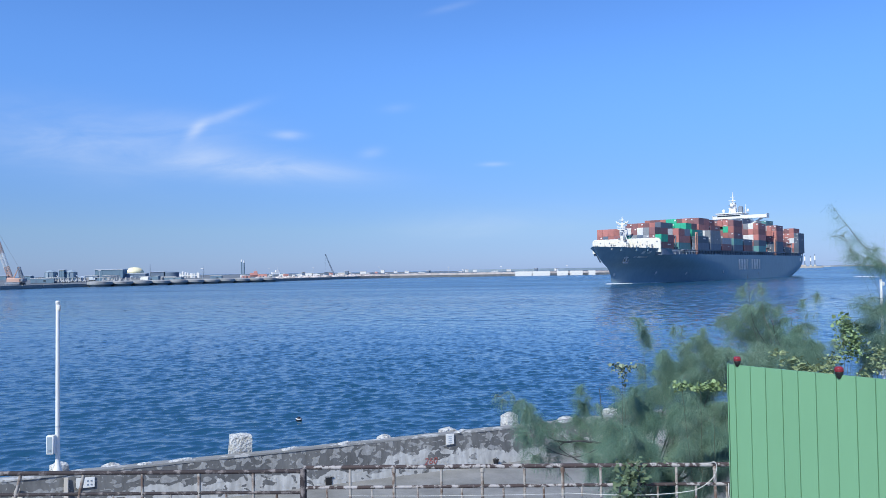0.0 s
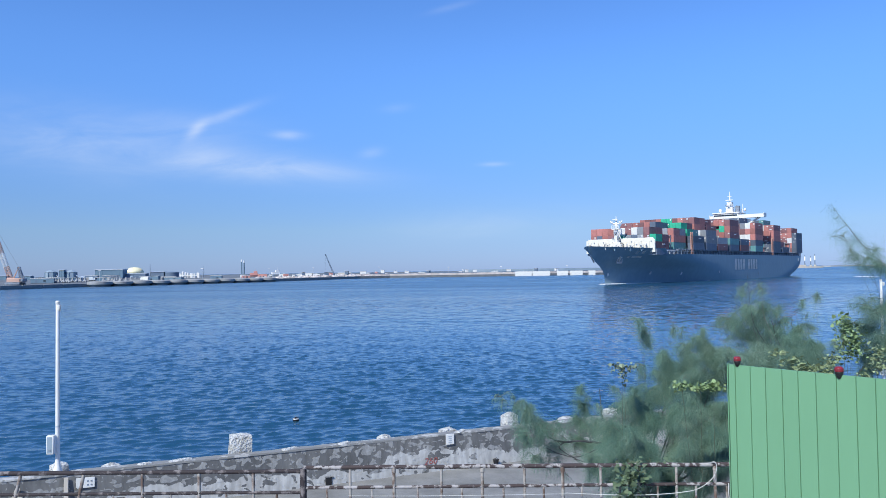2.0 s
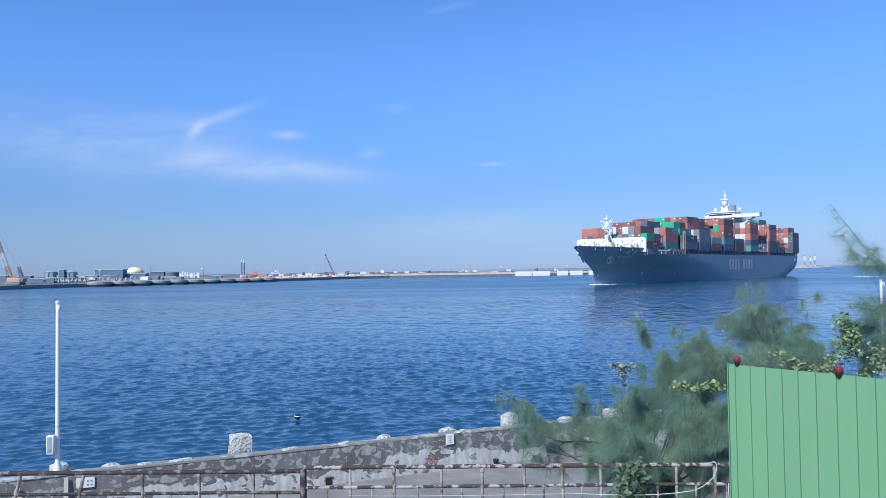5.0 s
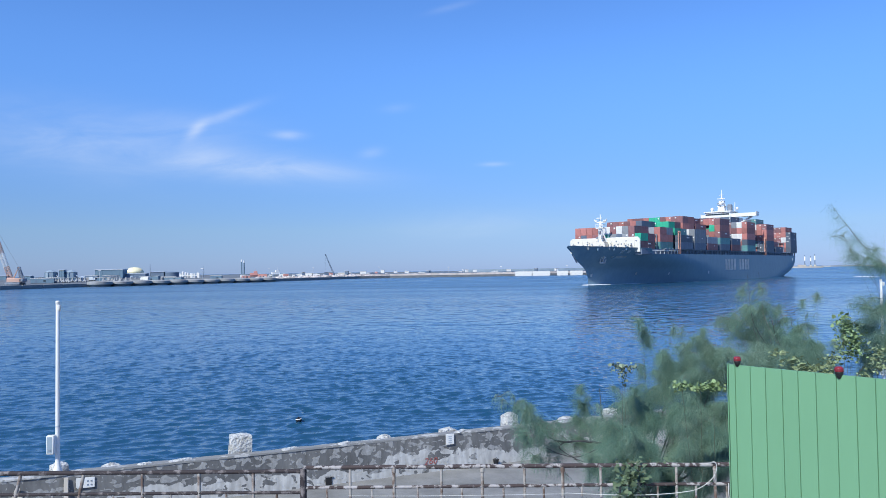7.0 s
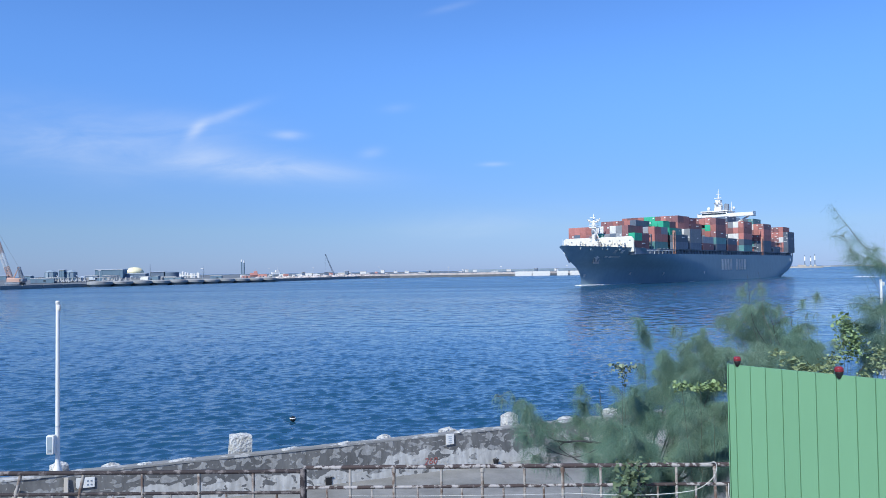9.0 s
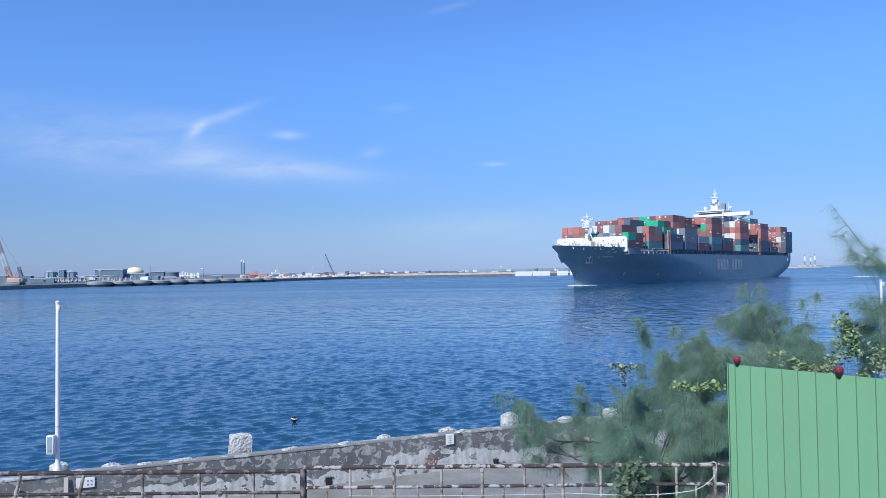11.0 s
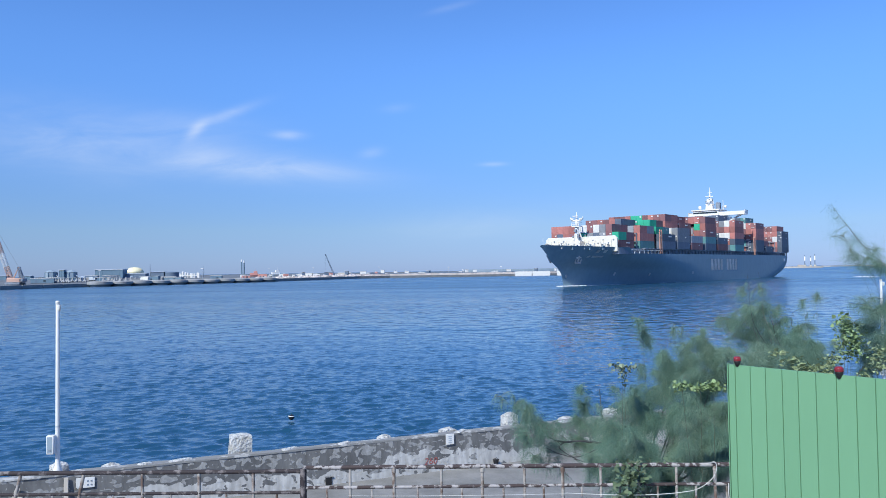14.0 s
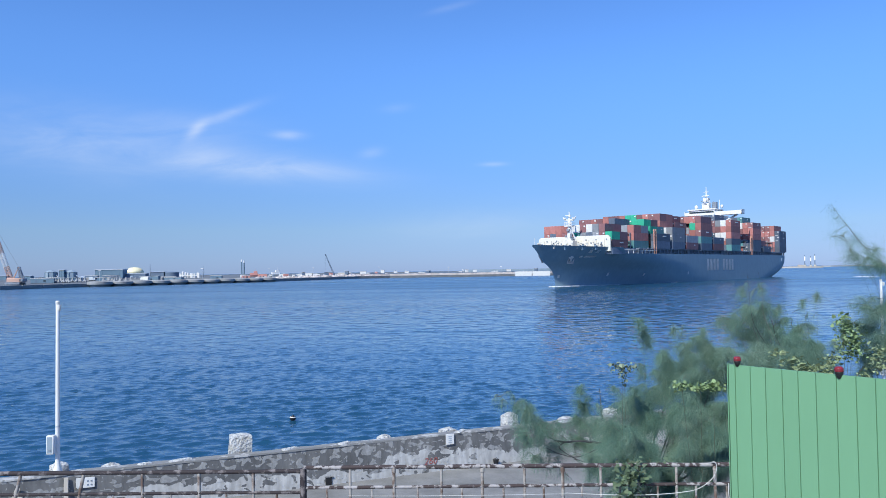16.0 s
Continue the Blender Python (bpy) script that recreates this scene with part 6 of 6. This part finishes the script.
def make_tree(name, base, fork, spots, seed, per, label, arm=None):
    """spots: needle clumps; arm: points of one bare-ended branch that bears short sprays."""
    rng = random.Random(seed)
    t = empty(name, Matrix.Translation(base))
    b = Vector(base)
    f = Vector(fork) - b
    trunk = smooth_path([(0, 0, -0.05), f * 0.35 + Vector((0.06, 0.03, 0)), f * 0.7 + Vector((-0.04, 0.05, 0)), f], 5)
    n = len(trunk)
    part("trunk", tube(bmesh.new(), trunk, [0.085 - 0.045 * i / n for i in range(n)], 9), M_BARK, t)
    cl = []
    for (c, rad, droop, k) in spots:
        e = Vector(c) - b
        st = trunk[min(n - 1, int(n * rng.uniform(0.7, 0.98)))]
        mid = st.lerp(e, 0.5) + Vector((rng.uniform(-0.1, 0.1), rng.uniform(-0.1, 0.1), rng.uniform(-0.12, 0.06)))
        path = smooth_path([st, mid, e, e + (e - mid).normalized() * rad * 0.7 + Vector((0, 0, -rad * 0.2))], 5)
        m = len(path)
        limb = part("limb", tube(bmesh.new(), path, [(0.013 - 0.0115 * i / m) * min(1, 0.06 + 0.75 * k) for i in range(m)], 6), M_BARK, t)
        for j in range(m // 2, m):
            cl.append((tuple(path[j]), rad * 0.28, droop, k * 0.035))
        for _ in range(9):
            p0 = path[rng.randrange(m // 2, m)]
            d = Vector((rng.gauss(0, 1), rng.gauss(0, 0.8), rng.gauss(0.35, 0.7))).normalized() * rad * rng.choice((0.6, 0.9, 1.2, 1.5, 2.0))
            mid = p0 + d * 0.55 + Vector((0, 0, 0.08 * rad))
            tip = p0 + d + Vector((0, 0, -0.5 * rad * droop * rng.uniform(0.2, 1.3)))
            tw = smooth_path([p0, mid, tip], 4)
            part("twig", tube(bmesh.new(), tw, [0.0028 - 0.0018 * q / len(tw) for q in range(len(tw))], 4, False), M_TWIG, limb)
            for q in tw[2:]:
                cl.append((tuple(q), 0.02 + rad * rng.uniform(0.08, 0.2), droop * rng.uniform(0.5, 1.2), k * 0.04))
        cl.append((tuple(e), rad * 1.0, droop, k * 0.1))
    if arm:
        path = smooth_path([Vector(p) - b for p in arm], 6)
        m = len(path)
        limb = part("limb", tube(bmesh.new(), path, [0.0042 - 0.0034 * i / m for i in range(m)], 6), M_TWIG, t)
        for j in range(2, m):
            g = 1.15 - j / m
            cl.append((tuple(path[j]), 0.02 + 0.07 * g, 0.5, 0.006 + 0.08 * g * g))
            if j % 2:
                d = Vector((rng.uniform(-1, 0.3), rng.gauss(0, 0.5), rng.uniform(-0.8, 0.8))).normalized() * (0.05 + 0.12 * g)
                part("twig", tube(bmesh.new(), [path[j], path[j] + d], [0.002, 0.001], 4, False), M_BARK, limb)
                cl.append((tuple(path[j] + d), 0.03, 0.6, 0.02))
    for which, mat, nm in ((0, M_NEEDLE, "crown"), (1, M_NEEDLEDRY, "pale_sprays")):
        v, fc = needles(cl, seed + which, per if which == 0 else per * 0.3)
        me = bpy.data.meshes.new(nm)
        me.from_pydata(v, [], fc)
        me.materials.append(mat)
        ob = new(nm, me)
        ob.parent = t
        tagged(ob, kind="stuff")
    return tagged(t, label, "tree", "ironwood trees by the railing")


# needle plumes: place, radius, droop, fullness
ARCH = [((0.58, 7.13, 5.02), 0.06, 1.1, 0.05), ((0.72, 7.12, 4.97), 0.08, 1.1, 0.14), ((0.80, 6.68, 4.98), 0.11, 1.1, 0.26), ((0.90, 6.69, 4.85), 0.12, 1.1, 0.29), ((1.05, 7.07, 4.61), 0.14, 1.1, 0.24),
        ((0.81, 7.02, 4.70), 0.10, 1.1, 0.16), ((0.88, 6.99, 4.51), 0.09, 1.1, 0.10)]
SPIRE = [((1.27, 6.90, 5.16), 0.04, 0.9, 0.07), ((1.32, 7.05, 4.98), 0.06, 0.9, 0.16), ((1.33, 7.05, 4.82), 0.09, 0.9, 0.28), ((1.37, 7.04, 4.64), 0.12, 0.9, 0.42), ((1.80, 6.83, 5.74), 0.04, 0.9, 0.09),
         ((1.87, 6.96, 5.64), 0.05, 0.9, 0.13), ((1.90, 6.95, 5.56), 0.04, 0.9, 0.05), ((2.19, 7.11, 5.67), 0.03, 0.9, 0.03), ((2.32, 7.25, 5.63), 0.03, 0.9, 0.03)]
CROWN = [((1.72, 7.03, 4.97), 0.12, 1.0, 0.40), ((2.04, 6.82, 5.37), 0.12, 1.0, 0.55), ((2.08, 6.77, 5.18), 0.16, 1.0, 1.00), ((1.85, 6.68, 5.12), 0.14, 1.0, 0.60), ((1.76, 6.57, 4.92), 0.18, 1.0, 1.20),
         ((2.06, 6.56, 4.96), 0.19, 1.0, 1.40), ((2.35, 6.78, 5.57), 0.11, 1.0, 0.50), ((2.40, 6.71, 5.44), 0.14, 1.0, 0.90), ((2.20, 6.74, 5.50), 0.08, 1.0, 0.22), ((2.46, 7.00, 5.08), 0.19, 1.0, 1.20)]
SKIRT = [((1.42, 6.51, 4.87), 0.14, 1.0, 0.55), ((1.49, 6.53, 4.67), 0.17, 1.0, 0.90), ((1.31, 6.37, 4.62), 0.12, 1.0, 0.35), ((1.62, 6.26, 4.74), 0.17, 1.0, 1.30), ((2.23, 6.41, 4.88), 0.19, 1.0, 1.60),
         ((2.31, 6.32, 4.71), 0.16, 1.0, 1.40), ((2.08, 6.50, 4.67), 0.20, 1.0, 1.70), ((2.00, 6.75, 4.36), 0.21, 1.0, 1.40), ((2.30, 6.59, 4.40), 0.20, 1.0, 1.40), ((1.54, 6.34, 4.48), 0.14, 1.0, 0.70)]
SCREEN = [((2.43, 6.75, 5.22), 0.17, 1.0, 1.0), ((2.5, 6.6, 4.95), 0.18, 1.0, 1.3), ((2.52, 6.5, 4.7), 0.17, 1.0, 1.2), ((2.2, 6.7, 5.25), 0.14, 1.0, 0.6)]
LIGHT = [((2.78, 6.80, 6.03), 0.07, 0.9, 0.10), ((2.90, 6.75, 6.06), 0.04, 0.9, 0.04), ((2.77, 6.72, 5.86), 0.11, 0.9, 0.40), ((2.67, 6.80, 5.75), 0.09, 0.9, 0.28), ((2.90, 6.73, 5.83), 0.11, 0.9, 0.40),
         ((3.03, 6.75, 5.67), 0.14, 0.9, 0.80), ((3.08, 6.53, 5.62), 0.14, 0.9, 0.90), ((2.89, 6.84, 5.61), 0.13, 0.9, 0.70), ((3.45, 6.83, 5.97), 0.03, 0.9, 0.04), ((3.13, 6.43, 5.94), 0.03, 0.9, 0.05)]
DEEP = [((2.81, 6.43, 5.50), 0.14, 1.0, 1.10), ((3.05, 6.41, 5.46), 0.14, 1.0, 1.10), ((3.13, 6.28, 5.55), 0.10, 1.0, 0.55), ((3.22, 6.32, 5.42), 0.13, 1.0, 0.90), ((2.61, 6.29, 5.47), 0.11, 1.0, 0.70),
        ((2.55, 6.51, 5.53), 0.09, 1.0, 0.35), ((3.44, 6.30, 5.75), 0.08, 1.0, 0.25), ((3.69, 6.47, 5.44), 0.15, 1.0, 1.00)]
EDGE = [((3.50, 6.03, 5.93), 0.09, 0.5, 0.40), ((3.67, 6.29, 5.70), 0.14, 0.5, 1.20), ((3.80, 6.30, 5.84), 0.13, 0.5, 0.80), ((3.68, 6.08, 5.58), 0.19, 0.5, 1.40), ((3.67, 6.13, 6.23), 0.07, 0.5, 0.15),
        ((3.65, 6.31, 6.28), 0.07, 0.5, 0.11), ((3.41, 6.21, 6.47), 0.06, 0.5, 0.06), ((3.41, 6.09, 6.35), 0.08, 0.5, 0.12), ((3.52, 5.96, 6.37), 0.06, 0.5, 0.10)]
ironwood = make_tree("ironwood_tree", (1.9, 7.3, ROAD_Z), (1.85, 6.9, 4.3), ARCH + SPIRE + CROWN + SKIRT + SCREEN, 21, 1750, "feathery grey-green ironwood tree leaning over the railing")
for pts, r in (([(1.75, 6.9, 4.5), (1.45, 6.8, 4.68), (1.227, 6.75, 4.728), (1.083, 6.75, 4.722), (0.956, 6.75, 4.757), (0.905, 6.75, 4.81), (0.845, 6.75, 4.88), (0.78, 6.75, 4.935)], 0.012),
               ([(1.083, 6.75, 4.722), (1.03, 6.74, 4.67), (1.183, 6.72, 4.571), (1.3, 6.72, 4.54)], 0.007), ([(1.45, 6.8, 4.68), (1.2, 6.7, 4.6), (1.005, 6.7, 4.634), (0.9, 6.7, 4.69)], 0.006),
               ([(1.7, 6.9, 4.5), (1.5, 6.8, 4.75), (1.427, 6.75, 4.934), (1.411, 6.75, 5.139), (1.405, 6.75, 5.2)], 0.007)):
    path = smooth_path([Vector(q) - Vector((1.9, 7.3, ROAD_Z)) for q in pts], 5)
    part("bough", tube(bmesh.new(), path, [r * (1 - 0.7 * i / len(path)) for i in range(len(path))], 7), M_BOUGH, ironwood, "dark bare bough")
second_ironwood = make_tree("ironwood_tree", (3.2, 6.6, ROAD_Z), (3.15, 6.4, 5.1), LIGHT + DEEP, 33, 1250, "feathery ironwood tree behind the hoarding")
make_tree("ironwood_tree", (4.7, 6.4, ROAD_Z), (4.4, 6.25, 5.7), EDGE, 35, 800, "loose ironwood tree with a thin bare-tipped upper branch",
          [(4.3, 6.2, 5.6), (3.98, 6.15, 6.05), (3.74, 6.15, 6.24), (3.60, 6.25, 6.42), (3.51, 6.35, 6.6), (3.43, 6.5, 6.83)])



for pts, r, m in (([(3.05, 6.5, 5.3), (2.85, 6.55, 5.6), (2.77, 6.6, 5.77), (2.738, 6.6, 5.923), (2.728, 6.6, 6.1), (2.716, 6.6, 6.23)], 0.006, M_BOUGH),
                  ([(2.95, 6.55, 5.6), (2.857, 6.6, 5.846), (2.852, 6.6, 6.048), (2.831, 6.6, 6.174), (2.817, 6.6, 6.24)], 0.004, M_TWIG),
                  ([(3.1, 6.5, 5.3), (2.967, 6.6, 5.643), (2.936, 6.6, 5.769), (2.9, 6.6, 5.85)], 0.007, M_BOUGH),
                  ([(3.1, 6.5, 5.55), (3.099, 6.6, 5.842), (3.202, 6.6, 5.916), (3.209, 6.6, 5.972), (3.3, 6.6, 6.02), (3.383, 6.6, 6.04)], 0.004, M_BOUGH),
                  ([(3.704, 6.6, 5.6), (3.652, 6.6, 5.759), (3.589, 6.6, 5.855), (3.417, 6.6, 5.999)], 0.004, M_BOUGH)):
    path = smooth_path([Vector(q) - Vector((3.2, 6.6, ROAD_Z)) for q in pts], 5)
    part("bough", tube(bmesh.new(), path, [0.6 * r * (1 - 0.75 * i / len(path)) for i in range(len(path))], 7), m, second_ironwood)


def leaf_mesh(mat):
    bm = bmesh.new()
    ring = [(0, 0), (0.022, -0.010), (0.032, 0.010), (0.026, 0.034), (0.0, 0.062)]
    mid = [bm.verts.new((0, y, 0.0)) for y in (0, 0.025, 0.062)]
    for sg in (1, -1):
        a, b, c = [bm.verts.new((x * sg, y, 0.007)) for x, y in ring[1:4]]
        fs = [(mid[0], a, b), (mid[0], b, mid[1]), (mid[1], b, c), (mid[1], c, mid[2])]
        for f in fs:
            bm.faces.new(f if sg > 0 else f[::-1])
    return mesh_of("leaf", bm, mat)


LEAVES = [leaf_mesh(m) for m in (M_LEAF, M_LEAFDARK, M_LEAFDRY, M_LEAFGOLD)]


def make_vine(spots, seed, root, label, size=1.0, kind=0):
    rng = random.Random(seed)
    v = empty("vine", Matrix.Translation(root))
    r = Vector(root)
    for c, (rx, ry, rz), n in spots:
        e = Vector(c) - r
        bm = bmesh.new()
        path = smooth_path([(0, 0, 0), e * 0.5 + Vector((rng.uniform(-0.1, 0.1), 0, rng.uniform(-0.1, 0.1))), e], 6)
        tube(bm, path, 0.0012, 5)
        part("stem", bm, M_STEM, v)
        for _ in range(round(n * 2.6)):
            p = e + Vector([max(-1.6, min(1.6, rng.gauss(0, 0.75))) * w for w in (rx, ry, rz)])
            k = size * rng.choice((0.3, 0.4, 0.5, 0.6, 0.8))
            m = Matrix.Translation(p) @ Euler((rng.uniform(-0.2, 1.5), rng.uniform(-0.7, 0.7), rng.uniform(0, 6.28))).to_matrix().to_4x4() @ Matrix.Diagonal((k, k, k, 1))
            share("leaf", LEAVES[kind], v, m)
    return tagged(v, label, "vine", "broad-leaved vines")


make_vine([((1.49, 6.2, 5.46), (0.075, 0.05, 0.024), 40), ((1.5, 6.2, 5.38), (0.03, 0.04, 0.05), 14)], 1, (1.6, 6.4, ROAD_Z), "pale dry vine sprig climbing out of the ironwood", 0.62, 2)
make_vine([((1.79, 5.6, 5.39), (0.06, 0.04, 0.018), 30), ((1.93, 5.6, 5.375), (0.05, 0.04, 0.018), 14), ((2.03, 5.6, 5.38), (0.07, 0.05, 0.025), 60)], 2, (2.0, 5.8, ROAD_Z), "bright yellow-green vine leaves beside the hoarding", 0.72)
make_vine([((2.31, 5.12, 5.685), (0.035, 0.03, 0.016), 14), ((2.39, 5.1, 5.63), (0.05, 0.03, 0.022), 34), ((2.48, 5.06, 5.585), (0.06, 0.03, 0.022), 46), ((2.57, 5.06, 5.57), (0.06, 0.03, 0.02), 24), ((2.70, 5.15, 5.63), (0.045, 0.04, 0.03), 30),
           ((3.08, 5.25, 5.57), (0.07, 0.05, 0.04), 40), ((3.11, 5.3, 5.66), (0.05, 0.05, 0.04), 36), ((2.78, 4.92, 5.545), (0.03, 0.02, 0.018), 10)], 3, (2.7, 5.3, ROAD_Z), "dry yellow-green vine trailing along the hoarding's top", 0.58, 3)
make_vine([((2.91, 5.4, 5.88), (0.035, 0.04, 0.035), 26), ((2.955, 5.4, 5.80), (0.055, 0.05, 0.05), 76), ((2.97, 5.4, 5.72), (0.06, 0.05, 0.05), 84), ((2.97, 5.4, 5.64), (0.05, 0.05, 0.04), 50)], 6, (2.9, 5.5, ROAD_Z), "dense vine with heart-shaped leaves behind the hoarding", 0.56)
make_vine([((1.17, 4.68, 4.98), (0.065, 0.03, 0.06), 70), ((1.15, 4.68, 4.8), (0.07, 0.03, 0.08), 70), ((1.25, 4.72, 5.05), (0.1, 0.03, 0.02), 14)], 4, (1.15, 4.78, 3.9), "vine climbing the rusty railing, leaf green darkened for shade", 0.78, 1)

# ---------------------------------------------------------------- buoy
def make_buoy():
    b = empty("mooring_buoy", pose(-6.3, 31.4, 0.1))
    part("body", lathe(bmesh.new(), [(0.05, -0.12), (0.12, -0.06), (0.135, 0.0), (0.12, 0.06), (0.07, 0.085)], 14), M_BLACK, b)
    part("band", lathe(bmesh.new(), [(0.136, 0.02), (0.138, 0.024), (0.13, 0.046), (0.112, 0.064)], 14), M_WHITEDIRTY, b)
    part("ring", lathe(bmesh.new(), [(0.03, 0.085), (0.035, 0.1), (0.025, 0.12)], 8), M_BLACK, b)
    return tagged(b, "small dark float with a pale band bobbing on the water", "buoy")


buoy = make_buoy()


def make_foam_line():
    bm = bmesh.new()
    rg = random.Random(9)
    for i in range(60):
        f = i / 59
        r = rg.uniform(0.12, 0.4) * (0.5 + math.sin(f * 3.1))
        m = Matrix.Translation((200.2 + 5.8 * f + rg.uniform(-0.3, 0.3), 359.5 - 9.3 * f + rg.uniform(-1, 1), 0.05)) @ Matrix.Diagonal((2.4 * r, 2.0 * r, 0.5 * r, 1))
        bmesh.ops.create_icosphere(bm, subdivisions=1, radius=1, matrix=m)
    tagged(link("foam_line", bm, M_FOAM), "thin white line of foam on the open water", "foam", kind="stuff")


make_foam_line()


# ---------------------------------------------------------------- what moves
def motions():
    walk(ship, [(t, ship_pose(t)) for t in (0, 4, 8, 12, 16)])
    rows = []
    for t, x, z in ((0, -6.21, 0.10), (0.5, -6.3, 0.17), (1, -6.35, 0.24), (1.5, -6.4, 0.17), (2, -6.33, 0.10), (3, -6.35, 0.24), (3.5, -6.33, 0.19), (4, -6.3, 0.16),
                    (5, -6.26, 0.22), (6, -6.24, 0.12), (7, -6.21, 0.10), (8, -6.3, 0.08), (9, -6.46, 0.14), (10, -6.4, 0.22), (11, -6.4, 0.12), (12, -6.43, 0.15), (12.5, -6.28, 0.08),
                    (13, -6.4, 0.16), (14, -6.52, 0.21), (14.5, -6.49, 0.15), (15, -6.39, 0.07), (16, -6.46, 0.17)):
        rows.append((t, pose(x, 31.4, z - 0.03, 6 * math.sin(t * 3), 6 * math.cos(t * 2.3), 0)))
    walk(buoy, rows)
    walk(water, [(0, pose(1.5, 7, 0)), (8, pose(0, -1, 0)), (16, pose(-1.5, -9, 0))])


motions()
